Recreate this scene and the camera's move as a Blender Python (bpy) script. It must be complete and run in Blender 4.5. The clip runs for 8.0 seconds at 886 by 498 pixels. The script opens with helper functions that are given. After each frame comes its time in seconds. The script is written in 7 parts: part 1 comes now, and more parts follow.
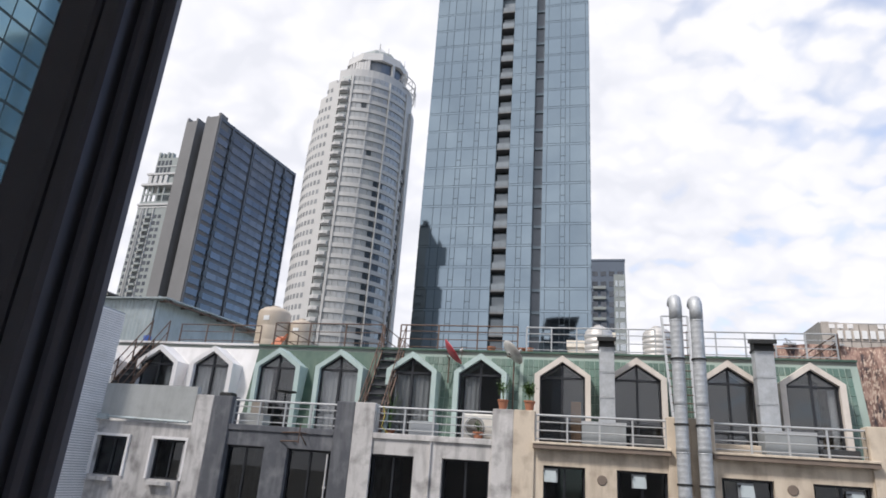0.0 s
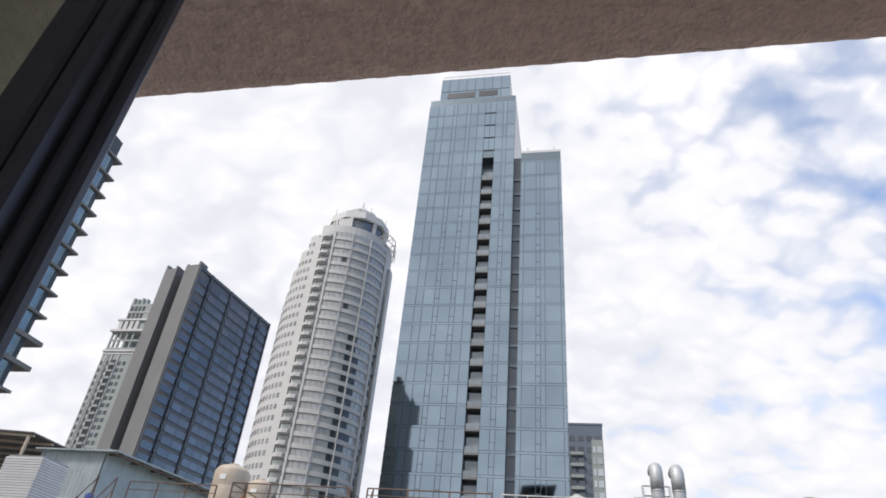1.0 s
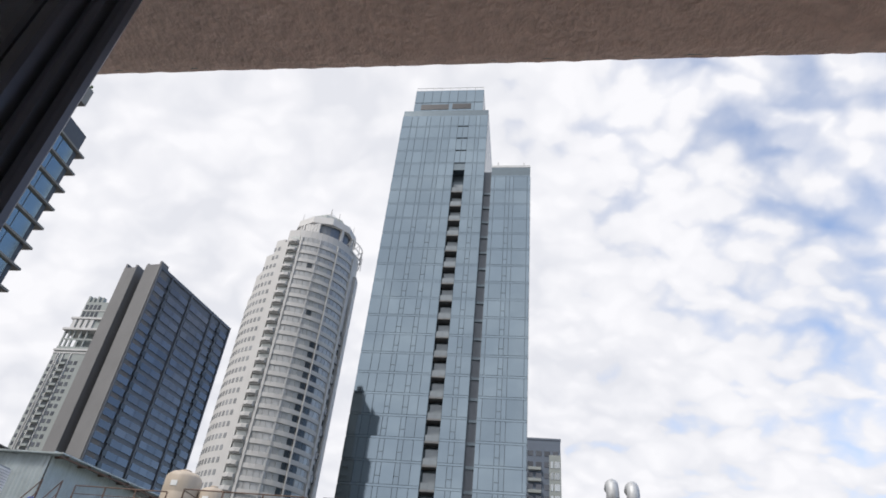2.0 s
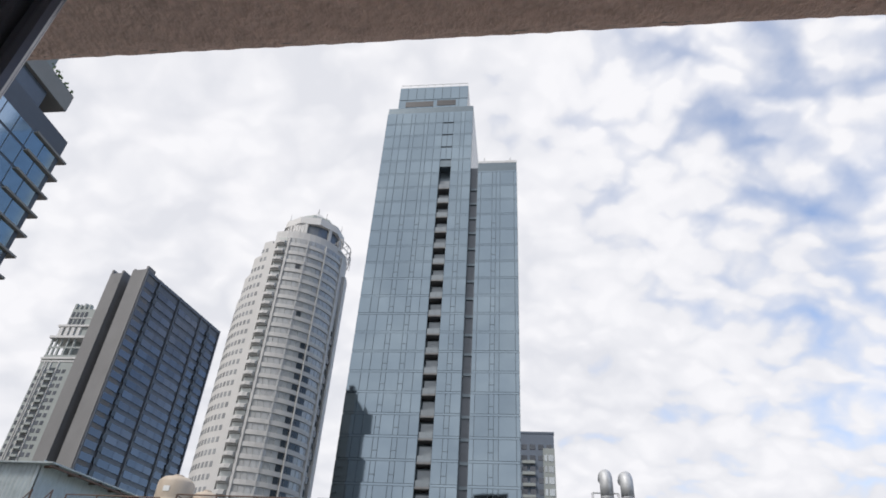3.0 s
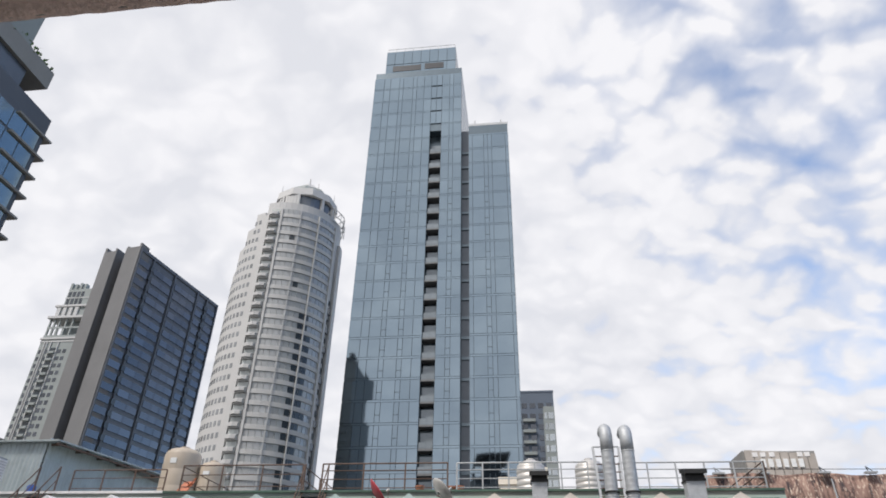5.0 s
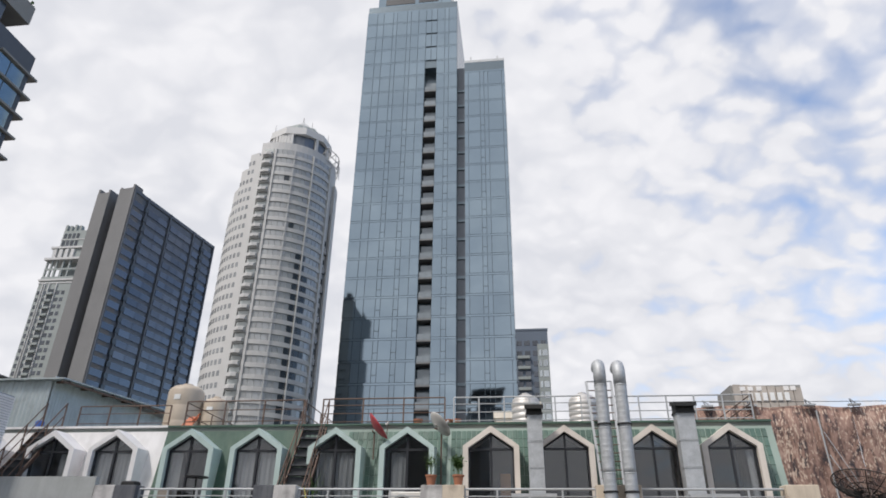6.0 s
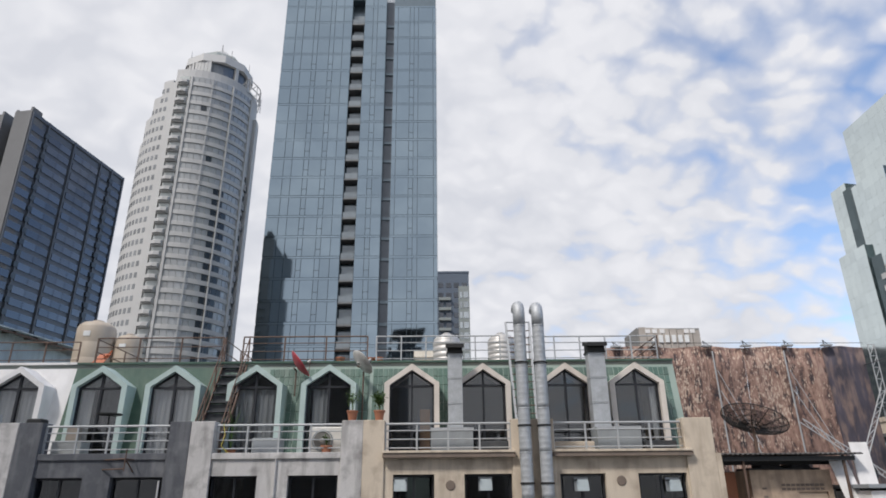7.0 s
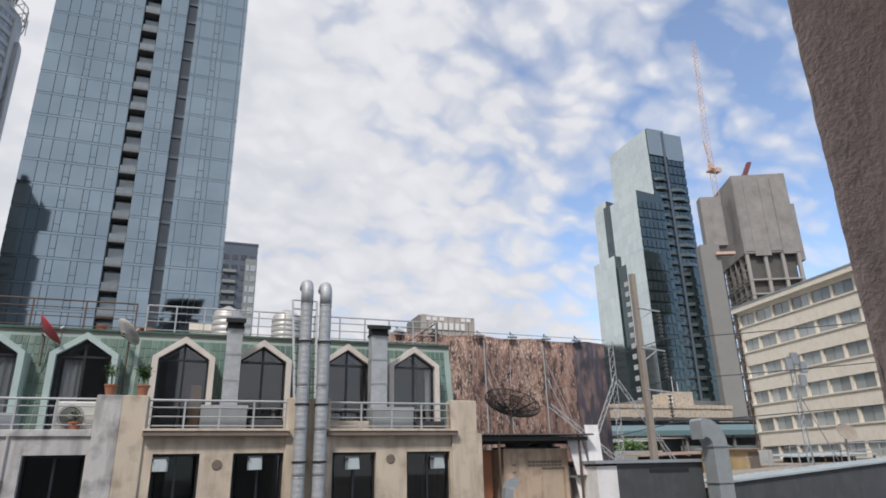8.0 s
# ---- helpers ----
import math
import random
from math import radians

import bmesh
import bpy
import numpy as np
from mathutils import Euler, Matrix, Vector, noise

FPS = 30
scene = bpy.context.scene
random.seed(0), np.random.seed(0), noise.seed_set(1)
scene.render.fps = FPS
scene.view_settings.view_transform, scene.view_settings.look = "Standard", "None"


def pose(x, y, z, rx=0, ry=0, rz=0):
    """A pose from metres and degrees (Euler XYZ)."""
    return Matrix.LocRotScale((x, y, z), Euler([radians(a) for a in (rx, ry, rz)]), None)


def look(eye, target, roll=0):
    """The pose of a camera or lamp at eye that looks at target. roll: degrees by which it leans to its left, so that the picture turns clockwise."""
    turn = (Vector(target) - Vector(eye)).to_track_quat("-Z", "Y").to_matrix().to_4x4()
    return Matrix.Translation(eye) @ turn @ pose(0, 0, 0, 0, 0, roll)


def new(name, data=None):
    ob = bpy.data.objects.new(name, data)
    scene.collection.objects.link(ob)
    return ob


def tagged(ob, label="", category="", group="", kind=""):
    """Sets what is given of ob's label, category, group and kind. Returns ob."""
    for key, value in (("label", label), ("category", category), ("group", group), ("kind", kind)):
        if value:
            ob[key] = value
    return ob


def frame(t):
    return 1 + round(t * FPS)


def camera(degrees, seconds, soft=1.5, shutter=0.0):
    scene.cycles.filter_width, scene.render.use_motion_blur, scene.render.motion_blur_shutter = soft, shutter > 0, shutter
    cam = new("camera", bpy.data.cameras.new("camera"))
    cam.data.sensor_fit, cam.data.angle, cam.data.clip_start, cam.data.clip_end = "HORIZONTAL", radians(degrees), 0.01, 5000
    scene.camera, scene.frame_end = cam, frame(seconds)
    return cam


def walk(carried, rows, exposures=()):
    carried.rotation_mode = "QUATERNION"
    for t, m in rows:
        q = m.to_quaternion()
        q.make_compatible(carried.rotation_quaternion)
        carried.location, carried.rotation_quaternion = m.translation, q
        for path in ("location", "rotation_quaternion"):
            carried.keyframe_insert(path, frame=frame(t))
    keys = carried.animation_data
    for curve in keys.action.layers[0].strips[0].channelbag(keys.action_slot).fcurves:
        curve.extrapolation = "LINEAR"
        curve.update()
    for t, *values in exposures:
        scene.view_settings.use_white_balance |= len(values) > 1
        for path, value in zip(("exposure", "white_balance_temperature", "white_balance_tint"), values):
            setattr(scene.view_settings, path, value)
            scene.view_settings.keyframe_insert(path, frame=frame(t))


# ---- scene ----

cam = camera(69.9, 8.0, soft=1.75)
PATH = [
    (0, (0.780, -16.743, 14.890), (0.3223, -14.9162, 15.5632), 4.24),
    (0.5, (0.790, -16.665, 14.890), (0.3609, -14.9534, 15.8315), 4.87),
    (0.6, (0.785, -16.664, 14.890), (0.3689, -14.9770, 15.8805), 4.84),
    (0.7, (0.780, -16.660, 14.890), (0.3741, -14.9979, 15.9256), 5.31),
    (1, (0.775, -16.655, 14.890), (0.3999, -15.0370, 16.0041), 5.78),
    (1.5, (0.758, -16.650, 14.890), (0.4442, -15.0420, 16.0372), 6.52),
    (2, (0.753, -16.622, 14.890), (0.4807, -15.0094, 16.0412), 6.27),
    (3.5, (0.775, -16.574, 14.890), (0.5464, -14.9447, 16.0272), 2.88),
    (4, (0.775, -16.565, 14.890), (0.5508, -14.9257, 16.0136), 2.12),
    (5.3, (0.765, -16.560, 14.883), (0.5415, -14.8545, 15.9029), 1.13),
    (5.5, (0.760, -16.560, 14.878), (0.5355, -14.8377, 15.8690), 1.06),
    (6, (0.745, -16.560, 14.865), (0.5273, -14.7828, 15.7562), 0.78),
    (6.5, (0.718, -16.560, 14.853), (0.5752, -14.7307, 15.6483), 0.22),
    (7, (0.690, -16.560, 14.840), (0.7067, -14.6959, 15.5645), -0.52),
    (7.5, (0.675, -16.560, 14.840), (0.9369, -14.7012, 15.5302), -0.60),
    (8, (0.659, -16.560, 14.840), (1.3094, -14.7872, 15.4989), -1.26),
]
EXPOSE = [(0.0, 0.82, 6350, 13), (2.0, 0.71, 6400, 12), (4.0, 0.66, 6400, 12), (5.5, 0.63, 6400, 12), (6.5, 0.55, 6350, 12), (7.2, 0.48, 6300, 12), (8.0, 0.45, 6300, 12)]
walk(cam, [(t, look(e, a, r)) for t, e, a, r in PATH], EXPOSE)

# ---- light ----
SUN_AZ, SUN_EL = -140.0, 50.0          # degrees; azimuth from +y towards +x
world = bpy.data.worlds.new("sky_world")
scene.world = world
world.use_nodes = True
wn, wl = world.node_tree.nodes, world.node_tree.links
wn.clear()


def wnode(kind, **values):
    n = wn.new(kind)
    for k, v in values.items():
        n.inputs[k].default_value = v
    return n


w_out = wn.new("ShaderNodeOutputWorld")
w_bg = wnode("ShaderNodeBackground", Strength=1.0)
w_sky = wn.new("ShaderNodeTexSky")
w_sky.sky_type = "NISHITA"
w_sky.sun_disc = False
w_sky.sun_elevation = radians(SUN_EL)
w_sky.sun_rotation = radians(SUN_AZ)
w_sky.air_density, w_sky.dust_density, w_sky.ozone_density = 1.0, 0.6, 2.0
w_dim = wn.new("ShaderNodeVectorMath")
w_dim.operation = "SCALE"
w_dim.inputs["Scale"].default_value = 0.15
wl.new(w_sky.outputs[0], w_dim.inputs[0])
w_co = wn.new("ShaderNodeTexCoord")
w_sep = wn.new("ShaderNodeSeparateXYZ")
wl.new(w_co.outputs["Generated"], w_sep.inputs[0])


def wmath(op, a, b=None):
    n = wn.new("ShaderNodeMath")
    n.operation = op
    for i, v in enumerate((a, b)):
        if v is None:
            continue
        if isinstance(v, (int, float)):
            n.inputs[i].default_value = v
        else:
            wl.new(v, n.inputs[i])
    return n.outputs[0]


# the cloud sheet is flat and far: directions are projected on it
w_h = wmath("ADD", wmath("MAXIMUM", w_sep.outputs[2], 0.0), 0.60)
w_plane = wn.new("ShaderNodeCombineXYZ")
wl.new(wmath("DIVIDE", w_sep.outputs[0], w_h), w_plane.inputs[0])
wl.new(wmath("DIVIDE", w_sep.outputs[1], w_h), w_plane.inputs[1])


def cloud_noise(scale, detail, rough, distort, off):
    m = wn.new("ShaderNodeMapping")
    m.inputs["Location"].default_value = off
    m.inputs["Rotation"].default_value = (0, 0, 0.6)
    m.inputs["Scale"].default_value = (1.0, 0.8, 1.0)
    wl.new(w_plane.outputs[0], m.inputs[0])
    n = wnode("ShaderNodeTexNoise", Scale=scale, Detail=detail, Roughness=rough, Distortion=distort)
    wl.new(m.outputs[0], n.inputs["Vector"])
    return n.outputs[0]


# puffs: rounded cells, their outlines frayed by noise
w_fray = wn.new("ShaderNodeTexNoise")
w_fray.inputs["Scale"].default_value, w_fray.inputs["Detail"].default_value = 11.0, 4.0
wl.new(w_plane.outputs[0], w_fray.inputs["Vector"])
w_shift = wn.new("ShaderNodeVectorMath")
w_shift.operation = "MULTIPLY_ADD"
wl.new(w_fray.outputs["Color"], w_shift.inputs[0])
w_shift.inputs[1].default_value = (0.09, 0.09, 0.0)
wl.new(w_plane.outputs[0], w_shift.inputs[2])


def cloud_puffs(scale, smooth):
    m = wn.new("ShaderNodeMapping")
    m.inputs["Rotation"].default_value = (0, 0, -0.5)
    m.inputs["Scale"].default_value = (0.8, 1.15, 1.0)
    wl.new(w_shift.outputs[0], m.inputs[0])
    n = wn.new("ShaderNodeTexVoronoi")
    n.voronoi_dimensions, n.feature = "2D", "SMOOTH_F1"
    n.inputs["Scale"].default_value, n.inputs["Smoothness"].default_value = scale, smooth
    wl.new(m.outputs[0], n.inputs["Vector"])
    return wmath("SUBTRACT", 0.42, n.outputs["Distance"])


w_big = cloud_noise(1.9, 3.0, 0.5, 0.2, (3.1, 1.7, 0.0))
w_small = cloud_noise(9.0, 5.0, 0.55, 0.0, (0.4, 2.2, 5.0))
w_puff = wmath("ADD", cloud_puffs(19.0, 0.6), wmath("MULTIPLY", cloud_puffs(41.0, 0.5), 0.4))
# thin towards +x, thick towards -x and near the horizon
w_side = wmath("MULTIPLY", wmath("SUBTRACT", w_sep.outputs[0], 0.345), -1.05)
w_low = wmath("MULTIPLY", wmath("SUBTRACT", 0.45, w_sep.outputs[2]), 0.16)
w_sum = wmath("ADD", wmath("ADD", wmath("MULTIPLY", w_big, 0.85), wmath("ADD", wmath("MULTIPLY", w_small, 0.50), wmath("MULTIPLY", w_puff, 0.52))),
              wmath("ADD", w_side, w_low))
w_ramp = wn.new("ShaderNodeValToRGB")
wl.new(w_sum, w_ramp.inputs[0])
w_ramp.color_ramp.elements[0].position, w_ramp.color_ramp.elements[0].color = 0.26, (0.10, 0.10, 0.10, 1)
w_ramp.color_ramp.elements[1].position, w_ramp.color_ramp.elements[1].color = 0.76, (1, 1, 1, 1)
# cloud tone: bright in the puffs, greyer between them
w_tone = wn.new("ShaderNodeValToRGB")
wl.new(wmath("ADD", wmath("MULTIPLY", cloud_noise(5.5, 6.0, 0.55, 0.0, (7.0, 4.4, 1.0)), 0.62), wmath("ADD", wmath("MULTIPLY", w_small, 0.30), wmath("MULTIPLY", w_puff, 0.36))), w_tone.inputs[0])
w_tone.color_ramp.elements[0].position, w_tone.color_ramp.elements[0].color = 0.32, (0.485, 0.494, 0.515, 1)
w_tone.color_ramp.elements[1].position, w_tone.color_ramp.elements[1].color = 0.64, (0.59, 0.59, 0.595, 1)
w_mix = wn.new("ShaderNodeMix")
w_mix.data_type = "RGBA"
wl.new(w_ramp.outputs[0], w_mix.inputs[0])
wl.new(w_dim.outputs[0], w_mix.inputs[6])
wl.new(w_tone.outputs[0], w_mix.inputs[7])
wl.new(w_mix.outputs[2], w_bg.inputs["Color"])
wl.new(w_bg.outputs[0], w_out.inputs[0])

sun_data = bpy.data.lights.new("sun", "SUN")
sun_data.energy, sun_data.angle, sun_data.color = 2.15, radians(10.0), (1.0, 0.95, 0.87)
sun = new("sun", sun_data)
a, b = radians(SUN_AZ), radians(SUN_EL)
sun.matrix_world = look((math.sin(a) * math.cos(b) * 300, math.cos(a) * math.cos(b) * 300, math.sin(b) * 300), (0, 0, 0))


# ---- materials ----
def material(name, color, rough=0.7, metal=0.0, vary=0.12, grain=30.0, blotch=1.2, bump=0.15, streak=0.0,
             dirt=(0.12, 0.11, 0.10), spec=0.5, island=0.0, per_object=0.0, stretch=(1, 1, 1)):
    """A surface with grain and blotches at real size, rain streaks, and a random tone for each piece."""
    m = bpy.data.materials.new(name)
    m.use_nodes = True
    nt, nd = m.node_tree.links, m.node_tree.nodes
    bsdf = nd["Principled BSDF"]
    bsdf.inputs["Roughness"].default_value = rough
    bsdf.inputs["Metallic"].default_value = metal
    bsdf.inputs["Specular IOR Level"].default_value = spec
    geo = nd.new("ShaderNodeNewGeometry")
    mp = nd.new("ShaderNodeMapping")
    mp.inputs["Scale"].default_value = stretch
    nt.new(geo.outputs["Position"], mp.inputs[0])

    def noise_at(scale, detail, src=None):
        n = nd.new("ShaderNodeTexNoise")
        n.inputs["Scale"].default_value, n.inputs["Detail"].default_value = scale, detail
        nt.new(src or mp.outputs[0], n.inputs["Vector"])
        return n.outputs[0]

    def math_(op, x, y):
        n = nd.new("ShaderNodeMath")
        n.operation = op
        for i, v in enumerate((x, y)):
            if isinstance(v, (int, float)):
                n.inputs[i].default_value = v
            else:
                nt.new(v, n.inputs[i])
        return n.outputs[0]

    fine, broad = noise_at(grain, 4.0), noise_at(blotch, 5.0)
    tone = math_("ADD", math_("MULTIPLY", math_("SUBTRACT", fine, 0.5), vary), math_("MULTIPLY", math_("SUBTRACT", broad, 0.5), vary * 2.2))
    if island:
        tone = math_("ADD", tone, math_("MULTIPLY", math_("SUBTRACT", geo.outputs["Random Per Island"], 0.5), island))
    if per_object:
        info = nd.new("ShaderNodeObjectInfo")
        tone = math_("ADD", tone, math_("MULTIPLY", math_("SUBTRACT", info.outputs["Random"], 0.5), per_object))
    gain = math_("ADD", tone, 1.0)
    scale = nd.new("ShaderNodeVectorMath")
    scale.operation = "SCALE"
    scale.inputs[0].default_value = color
    nt.new(gain, scale.inputs["Scale"])
    last = scale.outputs[0]
    if streak:
        st = nd.new("ShaderNodeMapping")
        st.inputs["Scale"].default_value = (4.0, 4.0, 0.7)
        nt.new(geo.outputs["Position"], st.inputs[0])
        rain = nd.new("ShaderNodeValToRGB")
        rain.color_ramp.elements[0].position, rain.color_ramp.elements[1].position = 0.47, 0.66
        nt.new(noise_at(1.3, 7.0, st.outputs[0]), rain.inputs[0])
        mix = nd.new("ShaderNodeMix")
        mix.data_type = "RGBA"
        nt.new(math_("MULTIPLY", rain.outputs[0], streak * 0.6), mix.inputs[0])
        nt.new(last, mix.inputs[6])
        mix.inputs[7].default_value = (*dirt, 1)
        last = mix.outputs[2]
        patch = nd.new("ShaderNodeValToRGB")
        patch.color_ramp.elements[0].position, patch.color_ramp.elements[1].position = 0.50, 0.70
        nt.new(noise_at(blotch * 1.9, 12.0), patch.inputs[0])
        mix3 = nd.new("ShaderNodeMix")
        mix3.data_type = "RGBA"
        nt.new(math_("MULTIPLY", patch.outputs[0], streak * 0.95), mix3.inputs[0])
        nt.new(last, mix3.inputs[6])
        mix3.inputs[7].default_value = (*dirt, 1)
        last = mix3.outputs[2]
    nt.new(last, bsdf.inputs["Base Color"])
    if bump:
        bp = nd.new("ShaderNodeBump")
        bp.inputs["Strength"].default_value, bp.inputs["Distance"].default_value = bump, 0.02
        nt.new(math_("ADD", fine, broad), bp.inputs["Height"])
        nt.new(bp.outputs[0], bsdf.inputs["Normal"])
    return m


def clear_glass(name, tint, gloss=0.06, rough=0.02):
    """A thin pane: tinted see-through, with gloss that grows towards grazing sight."""
    m = bpy.data.materials.new(name)
    m.use_nodes = True
    nd, nt = m.node_tree.nodes, m.node_tree.links
    nd.clear()
    out, mix = nd.new("ShaderNodeOutputMaterial"), nd.new("ShaderNodeMixShader")
    lw, see, shine = nd.new("ShaderNodeLayerWeight"), nd.new("ShaderNodeBsdfTransparent"), nd.new("ShaderNodeBsdfGlossy")
    power, add = nd.new("ShaderNodeMath"), nd.new("ShaderNodeMath")
    power.operation, add.operation, add.use_clamp = "POWER", "ADD", True
    power.inputs[1].default_value, add.inputs[1].default_value = 4.0, gloss
    lw.inputs["Blend"].default_value = 0.5
    nt.new(lw.outputs["Facing"], power.inputs[0])
    nt.new(power.outputs[0], add.inputs[0])
    see.inputs["Color"].default_value = (*tint, 1)
    shine.inputs["Roughness"].default_value = rough
    nt.new(add.outputs[0], mix.inputs[0])
    nt.new(see.outputs[0], mix.inputs[1])
    nt.new(shine.outputs[0], mix.inputs[2])
    nt.new(mix.outputs[0], out.inputs[0])
    return m


M_white = material("grimy_white_paint", (0.54, 0.52, 0.505), 0.85, streak=0.8, vary=0.22, dirt=(0.15, 0.14, 0.135))
M_clean = material("white_paint", (0.78, 0.76, 0.75), 0.8, streak=0.22, vary=0.08, dirt=(0.4, 0.38, 0.36))
M_dark = material("dark_grey_paint", (0.088, 0.092, 0.104), 0.85, streak=0.5, vary=0.35, dirt=(0.25, 0.25, 0.26))
M_cream = material("cream_paint", (0.575, 0.49, 0.39), 0.85, streak=0.6, vary=0.13, dirt=(0.26, 0.20, 0.15))
M_cement = material("bare_cement", (0.40, 0.41, 0.40), 0.9, streak=0.35, vary=0.2, dirt=(0.24, 0.24, 0.23))
M_ledge = material("stained_ledge", (0.20, 0.155, 0.125), 0.9, streak=0.4, vary=0.3)
M_mint = material("mint_paint", (0.44, 0.54, 0.515), 0.75, streak=0.3, vary=0.1, dirt=(0.3, 0.36, 0.34))
M_creamframe = material("pale_cream_paint", (0.66, 0.60, 0.54), 0.75, streak=0.3, vary=0.1, dirt=(0.3, 0.26, 0.22))
M_green = material("green_glazed_tile", (0.085, 0.150, 0.122), 0.42, vary=0.35, per_object=0.3, island=0.3, streak=0.3, dirt=(0.22, 0.27, 0.235))
M_grout = material("pale_grout", (0.30, 0.37, 0.33), 0.9, streak=0.3, dirt=(0.25, 0.3, 0.27))
M_greenpaint = material("green_roof_paint", (0.05, 0.10, 0.075), 0.6, vary=0.3, streak=0.3, dirt=(0.16, 0.21, 0.16))
M_roofdeck = material("roof_deck", (0.22, 0.24, 0.22), 0.9, vary=0.2)
M_inside = material("dim_room", (0.15, 0.155, 0.17), 0.9)
M_alu = material("dark_aluminium", (0.028, 0.030, 0.036), 0.45, metal=0.3, vary=0.1, bump=0.03)
M_frame = material("black_window_frame", (0.105, 0.118, 0.16), 0.35, metal=0.2, vary=0.15, bump=0.02)
M_rail = material("galvanised_rail", (0.42, 0.43, 0.44), 0.6, metal=0.35, vary=0.15, bump=0.05)
M_rust = material("rusty_brown_rail", (0.13, 0.085, 0.065), 0.7, metal=0.3, vary=0.4)
M_galv = material("galvanised_sheet", (0.43, 0.445, 0.46), 0.55, metal=0.3, vary=0.3, blotch=7.0, bump=0.3, streak=0.25, dirt=(0.33, 0.33, 0.33))
M_black = material("blackened_steel", (0.03, 0.03, 0.03), 0.6, metal=0.4)
M_greybox = material("grey_sheet_box", (0.30, 0.32, 0.34), 0.55, metal=0.2, vary=0.15)
M_acwhite = material("ac_casing", (0.66, 0.64, 0.60), 0.5, vary=0.1, streak=0.25)
M_red = material("red_dish", (0.42, 0.055, 0.07), 0.45, vary=0.1)
M_greydish = material("grey_dish", (0.50, 0.49, 0.47), 0.5, vary=0.25, streak=0.4)
M_terra = material("terracotta", (0.36, 0.15, 0.085), 0.85, vary=0.25)
M_leaf = material("leaf", (0.075, 0.14, 0.03), 0.55, vary=0.3, island=0.7, bump=0)
M_curtain = material("curtain_cloth", (0.62, 0.60, 0.57), 0.9, vary=0.1)
M_box = material("cardboard", (0.38, 0.22, 0.12), 0.85, vary=0.15)
M_tank = material("beige_plastic", (0.50, 0.42, 0.335), 0.5, vary=0.1, streak=0.2, dirt=(0.3, 0.24, 0.19))
M_steel = material("stainless_steel", (0.52, 0.50, 0.48), 0.5, metal=0.35, vary=0.1, bump=0.03)
M_orange = material("orange_plastic", (0.55, 0.15, 0.06), 0.55)
M_blue = material("blue_plastic", (0.06, 0.13, 0.42), 0.55)
M_siding = material("white_siding", (0.72, 0.71, 0.71), 0.6, vary=0.06, per_object=0.08, streak=0.15, dirt=(0.4, 0.4, 0.4))
M_sheet = material("pale_corrugated_sheet", (0.42, 0.47, 0.48), 0.5, metal=0.2, vary=0.2, streak=0.45, dirt=(0.26, 0.28, 0.28))
M_sheetdark = material("old_roof_sheet", (0.11, 0.105, 0.10), 0.7, metal=0.2, vary=0.3)
M_rustsheet = material("rusty_roof_sheet", (0.27, 0.17, 0.125), 0.75, metal=0.1, vary=0.35, streak=0.5, dirt=(0.38, 0.34, 0.31))
M_ochre = material("ochre_plaster", (0.46, 0.33, 0.17), 0.9, vary=0.2, streak=0.4, dirt=(0.22, 0.15, 0.09))
M_facade = material("weathered_grey_render", (0.40, 0.385, 0.37), 0.95, vary=0.2, grain=60.0, blotch=8.0, bump=0.4, streak=0.3, dirt=(0.22, 0.21, 0.20))
M_rough = material("rough_concrete", (0.86, 0.66, 0.58), 0.95, vary=0.24, grain=120.0, blotch=40.0, bump=0.45)
M_glass = clear_glass("window_glass", (0.75, 0.77, 0.79), 0.085, 0.02)
M_sash = clear_glass("sash_glass", (0.80, 0.88, 0.84), 0.06)
M_lowglass = clear_glass("dark_window_glass", (0.62, 0.64, 0.66), 0.045, 0.02)
# curtain walls
M_tower = material("blue_curtain_glass", (0.285, 0.355, 0.41), 0.035, metal=1.0, vary=0.03, bump=0.0, per_object=0.10, island=0.10)
M_towerline = material("curtain_mullion", (0.165, 0.205, 0.235), 0.25, metal=0.6)
# Shade of slots, crown openings and overhangs, put into one dark glassy tone.
M_recess = material("recess_shade", (0.125, 0.142, 0.165), 0.25, metal=0.4)
M_brise = material("backlit_screen_glass", (0.30, 0.35, 0.37), 0.15, metal=0.5, per_object=0.15)
M_balglass = material("grey_balcony_glass", (0.24, 0.27, 0.29), 0.2, metal=0.4, per_object=0.2)
M_darkpane = material("slate_glass", (0.12, 0.128, 0.142), 0.1, metal=1.0, vary=0.05, bump=0, per_object=0.3)
M_darkspan = material("slate_spandrel", (0.080, 0.090, 0.108), 0.3, vary=0.1, bump=0)
M_slatepier = material("slate_tower_concrete", (0.165, 0.165, 0.168), 0.8, vary=0.14, blotch=0.15, streak=0.2, bump=0.02, dirt=(0.11, 0.11, 0.115))
M_slateblue = material("slate_blue_cladding", (0.10, 0.125, 0.165), 0.6, vary=0.1, blotch=0.15, bump=0.02)
M_greyconc = material("tower_concrete", (0.25, 0.245, 0.235), 0.85, vary=0.12, blotch=0.15, streak=0.2, bump=0.02, dirt=(0.16, 0.16, 0.16))
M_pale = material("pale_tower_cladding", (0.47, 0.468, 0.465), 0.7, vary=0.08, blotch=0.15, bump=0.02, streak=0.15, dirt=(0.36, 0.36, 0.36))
M_palepane = material("grey_tower_glass", (0.44, 0.47, 0.485), 0.15, metal=0.75, vary=0.06, bump=0, per_object=0.4)
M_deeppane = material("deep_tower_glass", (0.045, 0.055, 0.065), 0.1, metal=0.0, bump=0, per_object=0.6)
